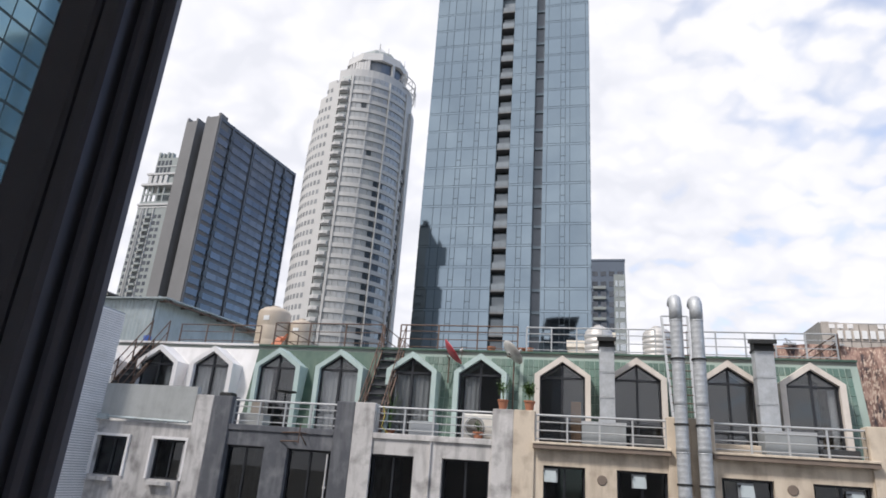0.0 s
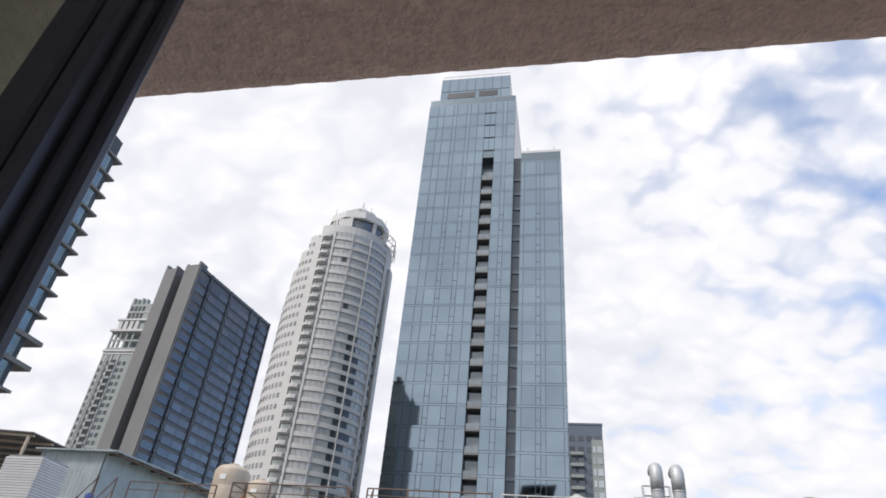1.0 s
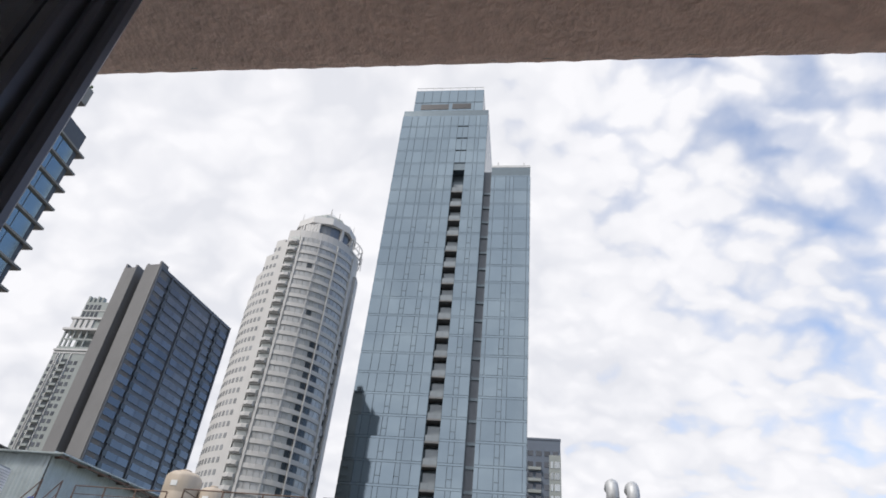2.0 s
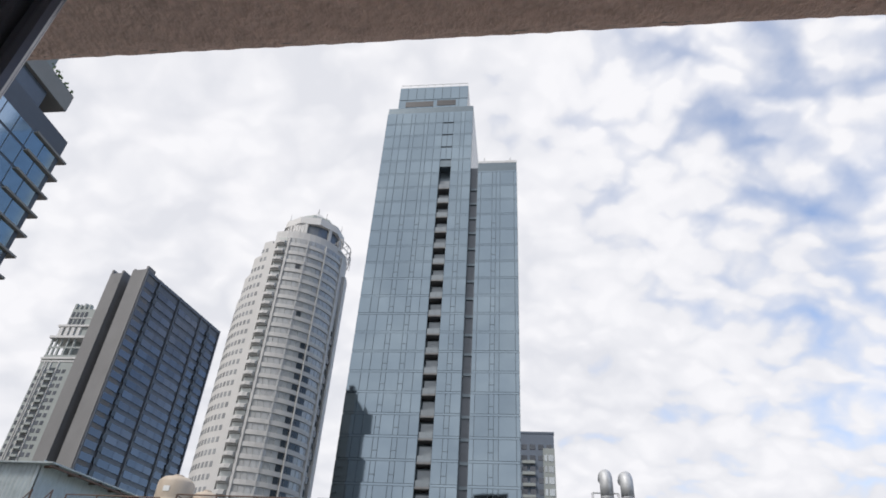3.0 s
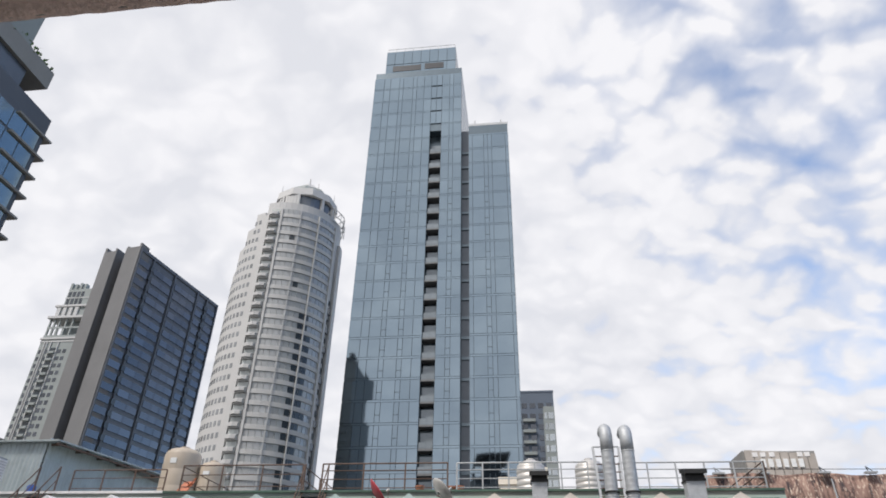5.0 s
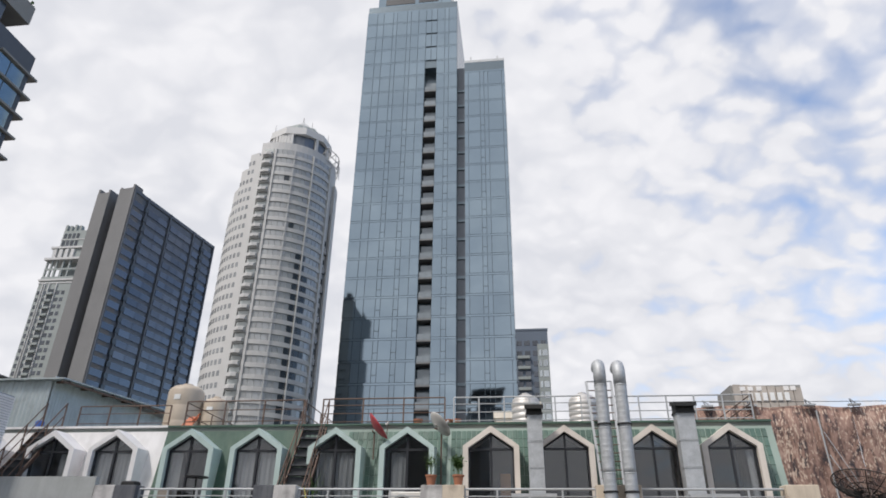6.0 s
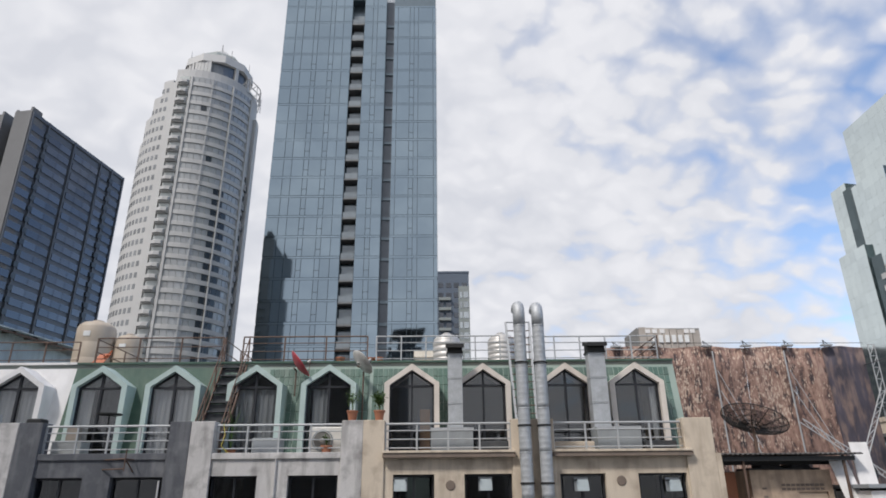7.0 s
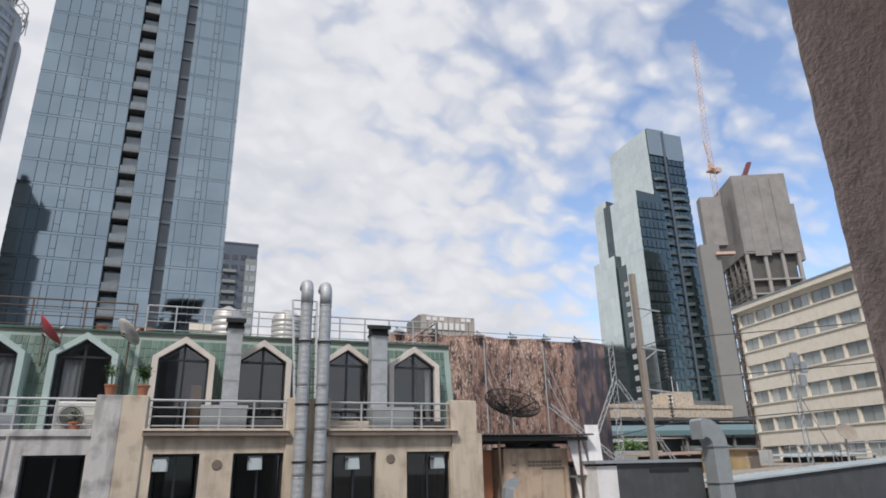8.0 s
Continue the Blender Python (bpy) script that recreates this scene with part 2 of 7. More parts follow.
M_roundpane = material("pale_band_glass", (0.37, 0.38, 0.385), 0.25, metal=0.2, vary=0.06, bump=0, per_object=0.18, island=0.18)
M_flankpane = material("grey_flank_glass", (0.23, 0.24, 0.25), 0.25, metal=0.2, vary=0.1, bump=0, island=0.5)
M_beigepanel = material("weathered_beige_panel", (0.44, 0.395, 0.355), 0.75, vary=0.15, blotch=0.4, streak=0.3, bump=0.02, per_object=0.15, dirt=(0.25, 0.21, 0.18))
M_slim = material("grey_green_cladding", (0.25, 0.275, 0.27), 0.7, vary=0.12, blotch=0.15, bump=0.02, streak=0.2, dirt=(0.22, 0.23, 0.22))
M_duct = material("matte_grey_duct", (0.27, 0.29, 0.30), 0.6, vary=0.15, blotch=3.0, bump=0.04, streak=0.2, dirt=(0.18, 0.18, 0.18))
M_tan = material("grimy_tan_plaster", (0.50, 0.375, 0.275), 0.9, streak=0.6, vary=0.2, dirt=(0.17, 0.13, 0.11))
M_tandoor = material("tan_door", (0.47, 0.37, 0.28), 0.8, streak=0.3, vary=0.1, dirt=(0.28, 0.2, 0.15))
M_boom = material("dull_red_paint", (0.16, 0.055, 0.06), 0.6)
# Faceted tower glass in two tones: the west face's sky reflection is coloured in.
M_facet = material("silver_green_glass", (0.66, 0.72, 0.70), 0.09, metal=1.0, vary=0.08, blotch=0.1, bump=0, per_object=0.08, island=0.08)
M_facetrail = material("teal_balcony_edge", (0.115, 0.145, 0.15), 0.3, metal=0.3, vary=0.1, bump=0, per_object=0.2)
# Dark copy for faces that mirror little sky; the dullness is in its colour.
M_facetshade = material("shaded_side_glass", (0.095, 0.125, 0.132), 0.1, metal=0.7, vary=0.1, bump=0, per_object=0.3, island=0.3)
M_mesh = material("grey_site_netting", (0.29, 0.275, 0.265), 0.95, vary=0.3, blotch=0.25, bump=0.05, streak=0.3, dirt=(0.14, 0.13, 0.125))
M_raw = material("raw_concrete", (0.34, 0.32, 0.30), 0.9, vary=0.15, blotch=0.3)
M_cream2 = material("cream_office_paint", (0.82, 0.75, 0.64), 0.8, vary=0.08, streak=0.14, dirt=(0.36, 0.28, 0.20))
M_officeglass = material("office_glass", (0.38, 0.40, 0.39), 0.2, metal=0.3, bump=0, per_object=0.5, island=0.4)
M_crane = material("crane_paint", (0.60, 0.42, 0.33), 0.6)
M_teal = material("teal_roof_sheet", (0.15, 0.23, 0.245), 0.5, vary=0.15)
M_asphalt = material("lane_concrete", (0.30, 0.29, 0.275), 0.9, vary=0.3, grain=40, blotch=0.6)
M_ground = material("city_ground", (0.16, 0.155, 0.145), 0.95, vary=0.3, blotch=0.05, grain=3)
M_pave = material("pavement_concrete", (0.32, 0.31, 0.29), 0.9, vary=0.2)
M_rooftan = material("dusty_flat_roof", (0.30, 0.26, 0.22), 0.9, vary=0.25, streak=0.3)
M_wallgrey = material("charcoal_wall", (0.060, 0.064, 0.070), 0.8, vary=0.3, streak=0.3, dirt=(0.11, 0.11, 0.11))
M_mark = material("pale_lettering", (0.75, 0.75, 0.74), 0.6)
M_ceram = material("insulator_ceramic", (0.085, 0.08, 0.08), 0.3)
M_wire = material("cable", (0.05, 0.05, 0.055), 0.6)
M_plaster = material("room_plaster", (0.80, 0.79, 0.77), 0.85)
M_wood = material("room_floor_board", (0.24, 0.16, 0.10), 0.5, vary=0.25)


def hoarding_print():
    """Printed sheet: rust and bark-brown leaves, torn upright, with pale specks."""
    m = bpy.data.materials.new("faded_brown_print")
    m.use_nodes = True
    nd, nt = m.node_tree.nodes, m.node_tree.links
    bsdf = nd["Principled BSDF"]
    bsdf.inputs["Roughness"].default_value = 0.6
    geo, mp = nd.new("ShaderNodeNewGeometry"), nd.new("ShaderNodeMapping")
    mp.inputs["Scale"].default_value = (1.0, 1.0, 0.36)
    nt.new(geo.outputs["Position"], mp.inputs[0])

    def noise_at(scale, detail, dist):
        n = nd.new("ShaderNodeTexNoise")
        n.inputs["Scale"].default_value, n.inputs["Detail"].default_value, n.inputs["Distortion"].default_value = scale, detail, dist
        nt.new(mp.outputs[0], n.inputs["Vector"])
        return n.outputs[0]

    def ramp(src, stops):
        r = nd.new("ShaderNodeValToRGB")
        r.color_ramp.elements[0].position, r.color_ramp.elements[0].color = stops[0][0], (*stops[0][1], 1)
        r.color_ramp.elements[1].position, r.color_ramp.elements[1].color = stops[-1][0], (*stops[-1][1], 1)
        for p, c in stops[1:-1]:
            r.color_ramp.elements.new(p).color = (*c, 1)
        nt.new(src, r.inputs[0])
        return r.outputs[0]

    patch = noise_at(0.9, 3.0, 0.3)
    base = ramp(noise_at(4.2, 7.0, 0.5), [(0.36, (0.035, 0.026, 0.03)), (0.46, (0.13, 0.075, 0.06)), (0.55, (0.27, 0.165, 0.13)), (0.68, (0.38, 0.26, 0.205))])
    leaf = ramp(noise_at(8.5, 5.0, 0.4), [(0.52, (0, 0, 0)), (0.60, (1, 1, 1))])
    many = nd.new("ShaderNodeMath")
    many.operation = "ADD"
    nt.new(noise_at(19.0, 3.0, 0.3), many.inputs[0])
    far_ = ramp(patch, [(0.35, (-0.0, 0.0, 0.0)), (0.65, (0.14, 0.14, 0.14))])
    nt.new(far_, many.inputs[1])
    speck = ramp(many.outputs[0], [(0.66, (0, 0, 0)), (0.71, (1, 1, 1))])
    mix = nd.new("ShaderNodeMix")
    mix.data_type = "RGBA"
    nt.new(leaf, mix.inputs[0])
    nt.new(base, mix.inputs[6])
    mix.inputs[7].default_value = (0.255, 0.155, 0.12, 1)
    mix2 = nd.new("ShaderNodeMix")
    mix2.data_type = "RGBA"
    nt.new(speck, mix2.inputs[0])
    nt.new(mix.outputs[2], mix2.inputs[6])
    mix2.inputs[7].default_value = (0.50, 0.39, 0.31, 1)
    nt.new(mix2.outputs[2], bsdf.inputs["Base Color"])
    return m


M_print = hoarding_print()
M_printdark = material("faded_purple_print", (0.058, 0.05, 0.066), 0.6, vary=0.8, blotch=2.2, grain=9, stretch=(1, 1, 0.3), streak=0.8, dirt=(0.24, 0.165, 0.135))


# ---- mesh helpers ----
class Build:
    """Gathers boxes, prisms, tubes and sheets into one mesh."""

    def __init__(self):
        self.v, self.f, self.smooth = [], [], False

    def add(self, verts, faces):
        n = len(self.v)
        self.v += [tuple(p) for p in verts]
        self.f += [tuple(i + n for i in q) for q in faces]
        return self

    def box(self, x0, x1, y0, y1, z0, z1):
        return self.add([(x0, y0, z0), (x1, y0, z0), (x1, y1, z0), (x0, y1, z0), (x0, y0, z1), (x1, y0, z1), (x1, y1, z1), (x0, y1, z1)],
                        [(3, 2, 1, 0), (4, 5, 6, 7), (0, 1, 5, 4), (1, 2, 6, 5), (2, 3, 7, 6), (3, 0, 4, 7)])

    def soft_box(self, x0, x1, y0, y1, z0, z1, r):
        """A box with all upright and top edges cut back by r."""
        ring = [(x0 + r, y0), (x1 - r, y0), (x1, y0 + r), (x1, y1 - r), (x1 - r, y1), (x0 + r, y1), (x0, y1 - r), (x0, y0 + r)]
        cx, cy = (x0 + x1) / 2, (y0 + y1) / 2
        inner = [(cx + (x - cx) * (1 - 2 * r / (x1 - x0)), cy + (y - cy) * (1 - 2 * r / (y1 - y0))) for x, y in ring]
        vs = [(*p, z0) for p in ring] + [(*p, z1 - r) for p in ring] + [(*p, z1) for p in inner]
        fs = [tuple(range(7, -1, -1)), tuple(range(16, 24))]
        for k in (0, 8):
            fs += [(k + i, k + (i + 1) % 8, k + 8 + (i + 1) % 8, k + 8 + i) for i in range(8)]
        return self.add(vs, fs)

    def prism(self, ring, z0, z1, top=None):
        """An upright prism over a footprint that turns left; top: another ring for the upper end."""
        n, top = len(ring), top or ring
        return self.add([(x, y, z0) for x, y in ring] + [(x, y, z1) for x, y in top],
                        [tuple(range(n - 1, -1, -1)), tuple(range(n, 2 * n))] + [(i, (i + 1) % n, n + (i + 1) % n, n + i) for i in range(n)])

    def slab(self, pts, d):
        """A flat polygon pts, made thick by the vector d."""
        n, d = len(pts), Vector(d)
        pts = [Vector(p) for p in pts]
        return self.add(pts + [p + d for p in pts], [tuple(range(n - 1, -1, -1)), tuple(range(n, 2 * n))] + [(i, (i + 1) % n, n + (i + 1) % n, n + i) for i in range(n)])

    def tube(self, p, q, r, n=8, r2=None):
        p, q, r2 = Vector(p), Vector(q), r if r2 is None else r2
        w = (q - p).normalized()
        u = w.orthogonal().normalized()
        s = w.cross(u)
        c = [(math.cos(2 * math.pi * i / n), math.sin(2 * math.pi * i / n)) for i in range(n)]
        return self.add([p + (u * a_ + s * b_) * r for a_, b_ in c] + [q + (u * a_ + s * b_) * r2 for a_, b_ in c],
                        [tuple(range(n - 1, -1, -1)), tuple(range(n, 2 * n))] + [(i, (i + 1) % n, n + (i + 1) % n, n + i) for i in range(n)])

    def lathe(self, cx, cy, profile, n=28):
        """A turned body: profile is (radius, z) from the bottom up."""
        vs = [(cx + r * math.cos(2 * math.pi * i / n), cy + r * math.sin(2 * math.pi * i / n), z) for r, z in profile for i in range(n)]
        fs = [(k * n + i, k * n + (i + 1) % n, (k + 1) * n + (i + 1) % n, (k + 1) * n + i) for k in range(len(profile) - 1) for i in range(n)]
        m = (len(profile) - 1) * n
        return self.add(vs, fs + [tuple(range(n - 1, -1, -1)), tuple(range(m, m + n))])

    def path(self, pts, r, n=12):
        """A bent round pipe through pts."""
        pts = [Vector(p) for p in pts]
        rings = []
        u = None
        for i, p in enumerate(pts):
            w = (pts[min(i + 1, len(pts) - 1)] - pts[max(i - 1, 0)]).normalized()
            u = (w.orthogonal() if u is None else u - w * u.dot(w)).normalized()
            s = w.cross(u)
            rings.append([p + (u * math.cos(2 * math.pi * k / n) + s * math.sin(2 * math.pi * k / n)) * r for k in range(n)])
        vs = [p for ring in rings for p in ring]
        fs = [(k * n + i, k * n + (i + 1) % n, (k + 1) * n + (i + 1) % n, (k + 1) * n + i) for k in range(len(pts) - 1) for i in range(n)]
        m = (len(pts) - 1) * n
        return self.add(vs, fs + [tuple(range(n - 1, -1, -1)), tuple(range(m, m + n))])

    def wall(self, x0, x1, z0, z1, holes, y0, y1):
        """An upright slab along x with rectangular openings (x0, x1, z0, z1) right through it."""
        xs = sorted({x0, x1, *[h for o in holes for h in o[:2] if x0 < h < x1]})
        for a_, b_ in zip(xs, xs[1:]):
            cuts = sorted([o for o in holes if o[0] < (a_ + b_) / 2 < o[1]], key=lambda o: o[2])
            z = z0
            for o in cuts:
                if o[2] > z:
                    self.box(a_, b_, y0, y1, z, o[2])
                z = o[3]
            if z1 > z:
                self.box(a_, b_, y0, y1, z, z1)
        return self

    def corrugated(self, p, q, up, thick, pitch=0.145, wave=0.03):
        """One folded sheet from p to q, swept along up; thick: a vector across it."""
        p, q, up, thick = Vector(p), Vector(q), Vector(up), Vector(thick)
        n = max(2, 2 * int((q - p).length / pitch))
        out = thick.normalized() * wave
        line = [p + (q - p) * i / n + (out if i % 2 else Vector()) for i in range(n + 1)]
        m = n + 1
        vs = line + [c + up for c in line] + [c + thick for c in line] + [c + up + thick for c in line]
        fs = []
        for i in range(n):
            fs += [(i, i + 1, m + i + 1, m + i), (2 * m + i + 1, 2 * m + i, 3 * m + i, 3 * m + i + 1), (i, 2 * m + i, 2 * m + i + 1, i + 1), (m + i, m + i + 1, 3 * m + i + 1, 3 * m + i)]
        fs += [(0, m, 3 * m, 2 * m), (n, 2 * m + n, 3 * m + n, m + n)]
        return self.add(vs, fs)

    def mesh(self, name, mat):
        me = bpy.data.meshes.new(name)
        me.from_pydata(self.v, [], self.f)
        me.materials.append(mat)
        if self.smooth:
            me.polygons.foreach_set("use_smooth", [True] * len(me.polygons))
        me.update()
        return me


def thing(name, at, label, category, group="", kind=""):
    """An Empty at the base of a thing."""
    ob = new(name)
    ob.location = at
    ob.empty_display_size = 0.2
    return tagged(ob, label, category, group, kind)


def hang(ob, parent):
    ob.parent = parent
    base = Matrix.Identity(4) if parent.parent else Matrix.Translation(parent.location)
    ob.matrix_parent_inverse = base.inverted()
    return ob


def part(name, build, mat, parent, label=""):
    """One mesh object under a thing or under a part."""
    ob = hang(new(name, build.mesh(name, mat)), parent)
    return tagged(ob, label)


def alone(name, build, mat, label, category, group="", kind=""):
    """A thing that is one mesh."""
    return tagged(new(name, build.mesh(name, mat)), label, category, group, kind)


def panes(parent, name, p0, p1, out, cols, rows, mat, spare, limit=300, jitter=0.0, deep=0.05, skip=None):
    """Flat panes on an upright face from p0 to p1 (plan points): cols are (u0, u1) in metres along it, rows (z0, z1).
    The first `limit` are objects that share meshes; the rest is joined into `spare`, a Build."""
    p0, p1 = Vector((*p0, 0)), Vector((*p1, 0))
    u = (p1 - p0).normalized()
    o = Vector((*out, 0)).normalized()
    turn = Matrix((u, o, Vector((0, 0, 1)))).transposed().to_4x4()
    shared, made = {}, 0
    for z0, z1 in rows:
        for i, (a_, b_) in enumerate(cols):
            if skip and skip(i, z0):
                continue
            c = p0 + u * (a_ + b_) / 2 + Vector((0, 0, (z0 + z1) / 2)) + o * deep / 2
            w, h = round((b_ - a_) / 2, 3), round((z1 - z0) / 2, 3)
            m = Matrix.Translation(c) @ turn
            if jitter:
                m = m @ Euler((random.gauss(0, jitter), 0, random.gauss(0, jitter))).to_matrix().to_4x4()
            if made < limit:
                if (w, h) not in shared:
                    shared[(w, h)] = Build().box(-w, w, -deep / 2, deep / 2, -h, h).mesh(name, mat)
                ob = hang(new(name, shared[(w, h)]), parent)
                ob.matrix_basis = m
                made += 1
            else:
                b2 = Build().box(-w, w, -deep / 2, deep / 2, -h, h)
                spare.add([m @ Vector(p) for p in b2.v], b2.f)


def floors(z0, z1, step, lo, hi):
    """Rows (z + lo, z + hi) for each storey between z0 and z1."""
    return [(z0 + k * step + lo, z0 + k * step + hi) for k in range(int((z1 - z0) / step + 1e-6))]


def columns(widths, start=0.0, gap=0.1):
    out, x = [], start
    for w in widths:
        out.append((x + gap / 2, x + w - gap / 2))
        x += w
    return out


# ---- setting ----
ground = alone("ground", Build().box(-2500, 2500, -2500, 2500, -1.0, 0.0), M_ground, "dusty grey city ground reaching the horizon", "ground", kind="structure")
road = alone("road", Build().box(-120, 120, -13.2, -4.2, 0.004, 0.05), M_asphalt, "narrow grey concrete lane between the houses", "road", kind="structure")
for y0, y1 in ((-15.9, -13.2), (-4.2, -1.4)):
    alone("pavement", Build().box(-120, 120, y0, y1, 0.004, 0.17), M_pave, "concrete pavement with a kerb along the lane", "pavement", kind="structure")

# the room at the window
W_IN, W_OUT = -16.34, -16.05
WIN = (-0.95, 1.369, 13.95, 15.625)
wall_window = alone("wall_window", Build().wall(-12.0, 3.6, 0.0, 17.9, [WIN], W_IN, W_OUT), M_facade, "rough grey concrete wall round the window", "wall", kind="structure")
def roughcast(place, length, width, step=0.007):
    """A crumbly rendered face: place(u, v, out) gives the point u along, v across and out off the wall; its outer edge is rounded and ragged."""
    b2 = Build()
    nu, nv = int(length / step), int(width / step)
    for i in range(nu + 1):
        for j in range(nv + 1):
            u, v = length * i / nu, width * j / nv
            p = Vector(place(u, v, 0.0))
            lump = noise.noise(p * 45) * 0.5 + abs(noise.noise(p * 85 + Vector((3, 1, 7)))) * 0.7 + noise.noise(p * 9) * 0.15
            edge = min(1.0, (width - v) / 0.022)
            out = 0.002 + 0.0042 * max(-0.6, lump) * (0.3 + 0.7 * edge) - 0.004 * (1 - edge) ** 2
            b2.v.append(tuple(place(u + 0.003 * noise.noise(p * 60), v + (0.0015 * noise.noise(p * 40) if j == nv else 0.0), out)))
    for i in range(nu):
        for j in range(nv):
            q = i * (nv + 1) + j
            b2.f.append((q, q + 1, q + nv + 2, q + nv + 1))
    b2.smooth = True
    return b2


part("render_coat", roughcast(lambda u, v, out: (WIN[0] + u, W_IN + v, WIN[3] - out), WIN[1] - WIN[0], W_OUT - W_IN + 0.006), M_rough, wall_window, "crumbly roughcast soffit")
part("render_coat", roughcast(lambda u, v, out: (WIN[1] - out, W_IN + v, WIN[2] + u), WIN[3] - WIN[2], W_OUT - W_IN + 0.006), M_rough, wall_window, "crumbly roughcast reveal")
alone("wall_left", Build().box(-3.4, -3.2, -21.0, W_OUT, 11.8, 16.5), M_plaster, "unseen plastered room wall", "wall", kind="structure")
alone("wall_right", Build().box(3.6, 3.8, -21.0, W_OUT, 11.8, 16.5), M_plaster, "unseen plastered room wall", "wall", kind="structure")
# Unseen wall; its opening is added to let daylight onto the window frame.
alone("wall_back", Build().wall(-3.2, 3.6, 11.8, 16.5, [(-2.4, 2.8, 13.9, 15.95)], -21.2, -21.0), M_plaster, "unseen plastered room wall", "wall", kind="structure")
alone("floor", Build().box(-3.2, 3.6, -21.0, W_IN, 12.9, 13.05), M_wood, "dark board floor of the room", "floor", kind="structure")
alone("ceiling", Build().box(-3.2, 3.6, -21.0, W_IN, 16.1, 16.3), M_plaster, "plain plastered ceiling of the room", "ceiling", kind="structure")

window_1 = thing("window_1", (0.3, -16.3, 13.95), "black aluminium sliding window, one sash drawn across", "window", kind="structure")
track = Build()
track.box(WIN[0], WIN[1], -16.345, -16.25, WIN[2], WIN[2] + 0.035)
track.box(WIN[0], WIN[0] + 0.04, -16.345, -16.25, WIN[2] + 0.035, WIN[3])
part("window_frame", track, M_frame, window_1)
stile = Build()                       # stepped profile of the sash edge
for x0, x1, y0, y1 in ((0.250, 0.300, -16.322, -16.265), (0.300, 0.318, -16.318, -16.272), (0.318, 0.338, -16.330, -16.260), (0.338, 0.352, -16.312, -16.272), (0.352, 0.368, -16.300, -16.285)):
    stile.soft_box(x0, x1, y0, y1, WIN[2] + 0.035, WIN[3] - 0.002, 0.004)
part("sash_stile", stile, M_frame, window_1)
part("sash_rail", Build().box(WIN[0] + 0.04, 0.250, -16.32, -16.27, WIN[2] + 0.035, WIN[2] + 0.10), M_frame, window_1)
pane = part("pane", Build().box(WIN[0] + 0.04, 0.250, -16.298, -16.292, WIN[2] + 0.10, WIN[3] - 0.002), M_sash, window_1, "clear glass pane")
pane.visible_shadow = False


# ---- the row of houses across the lane ----
FRONT, BACK = -1.2, 9.0
PARTY = [-17.1, -13.1, -9.08, -5.07, -1.07, 2.87, 7.08]
SLAB = 15.70                          # balcony floor
ROOF = 18.22
SLOPE = ((0.20, 15.75), (0.68, ROOF))  # (y, z) of the steep roof's foot and head
DORMERS = [-16.0, -14.2, -12.02, -10.18, -8.05, -6.16, -4.05, -2.15, 0.0, 1.85, 4.0, 5.84]
HALF, EAVE, APEX = 0.71, 17.57, 18.07


def slope_y(z):
    (y0, z0), (y1, z1) = SLOPE
    return y0 + (y1 - y0) * (z - z0) / (z1 - z0)


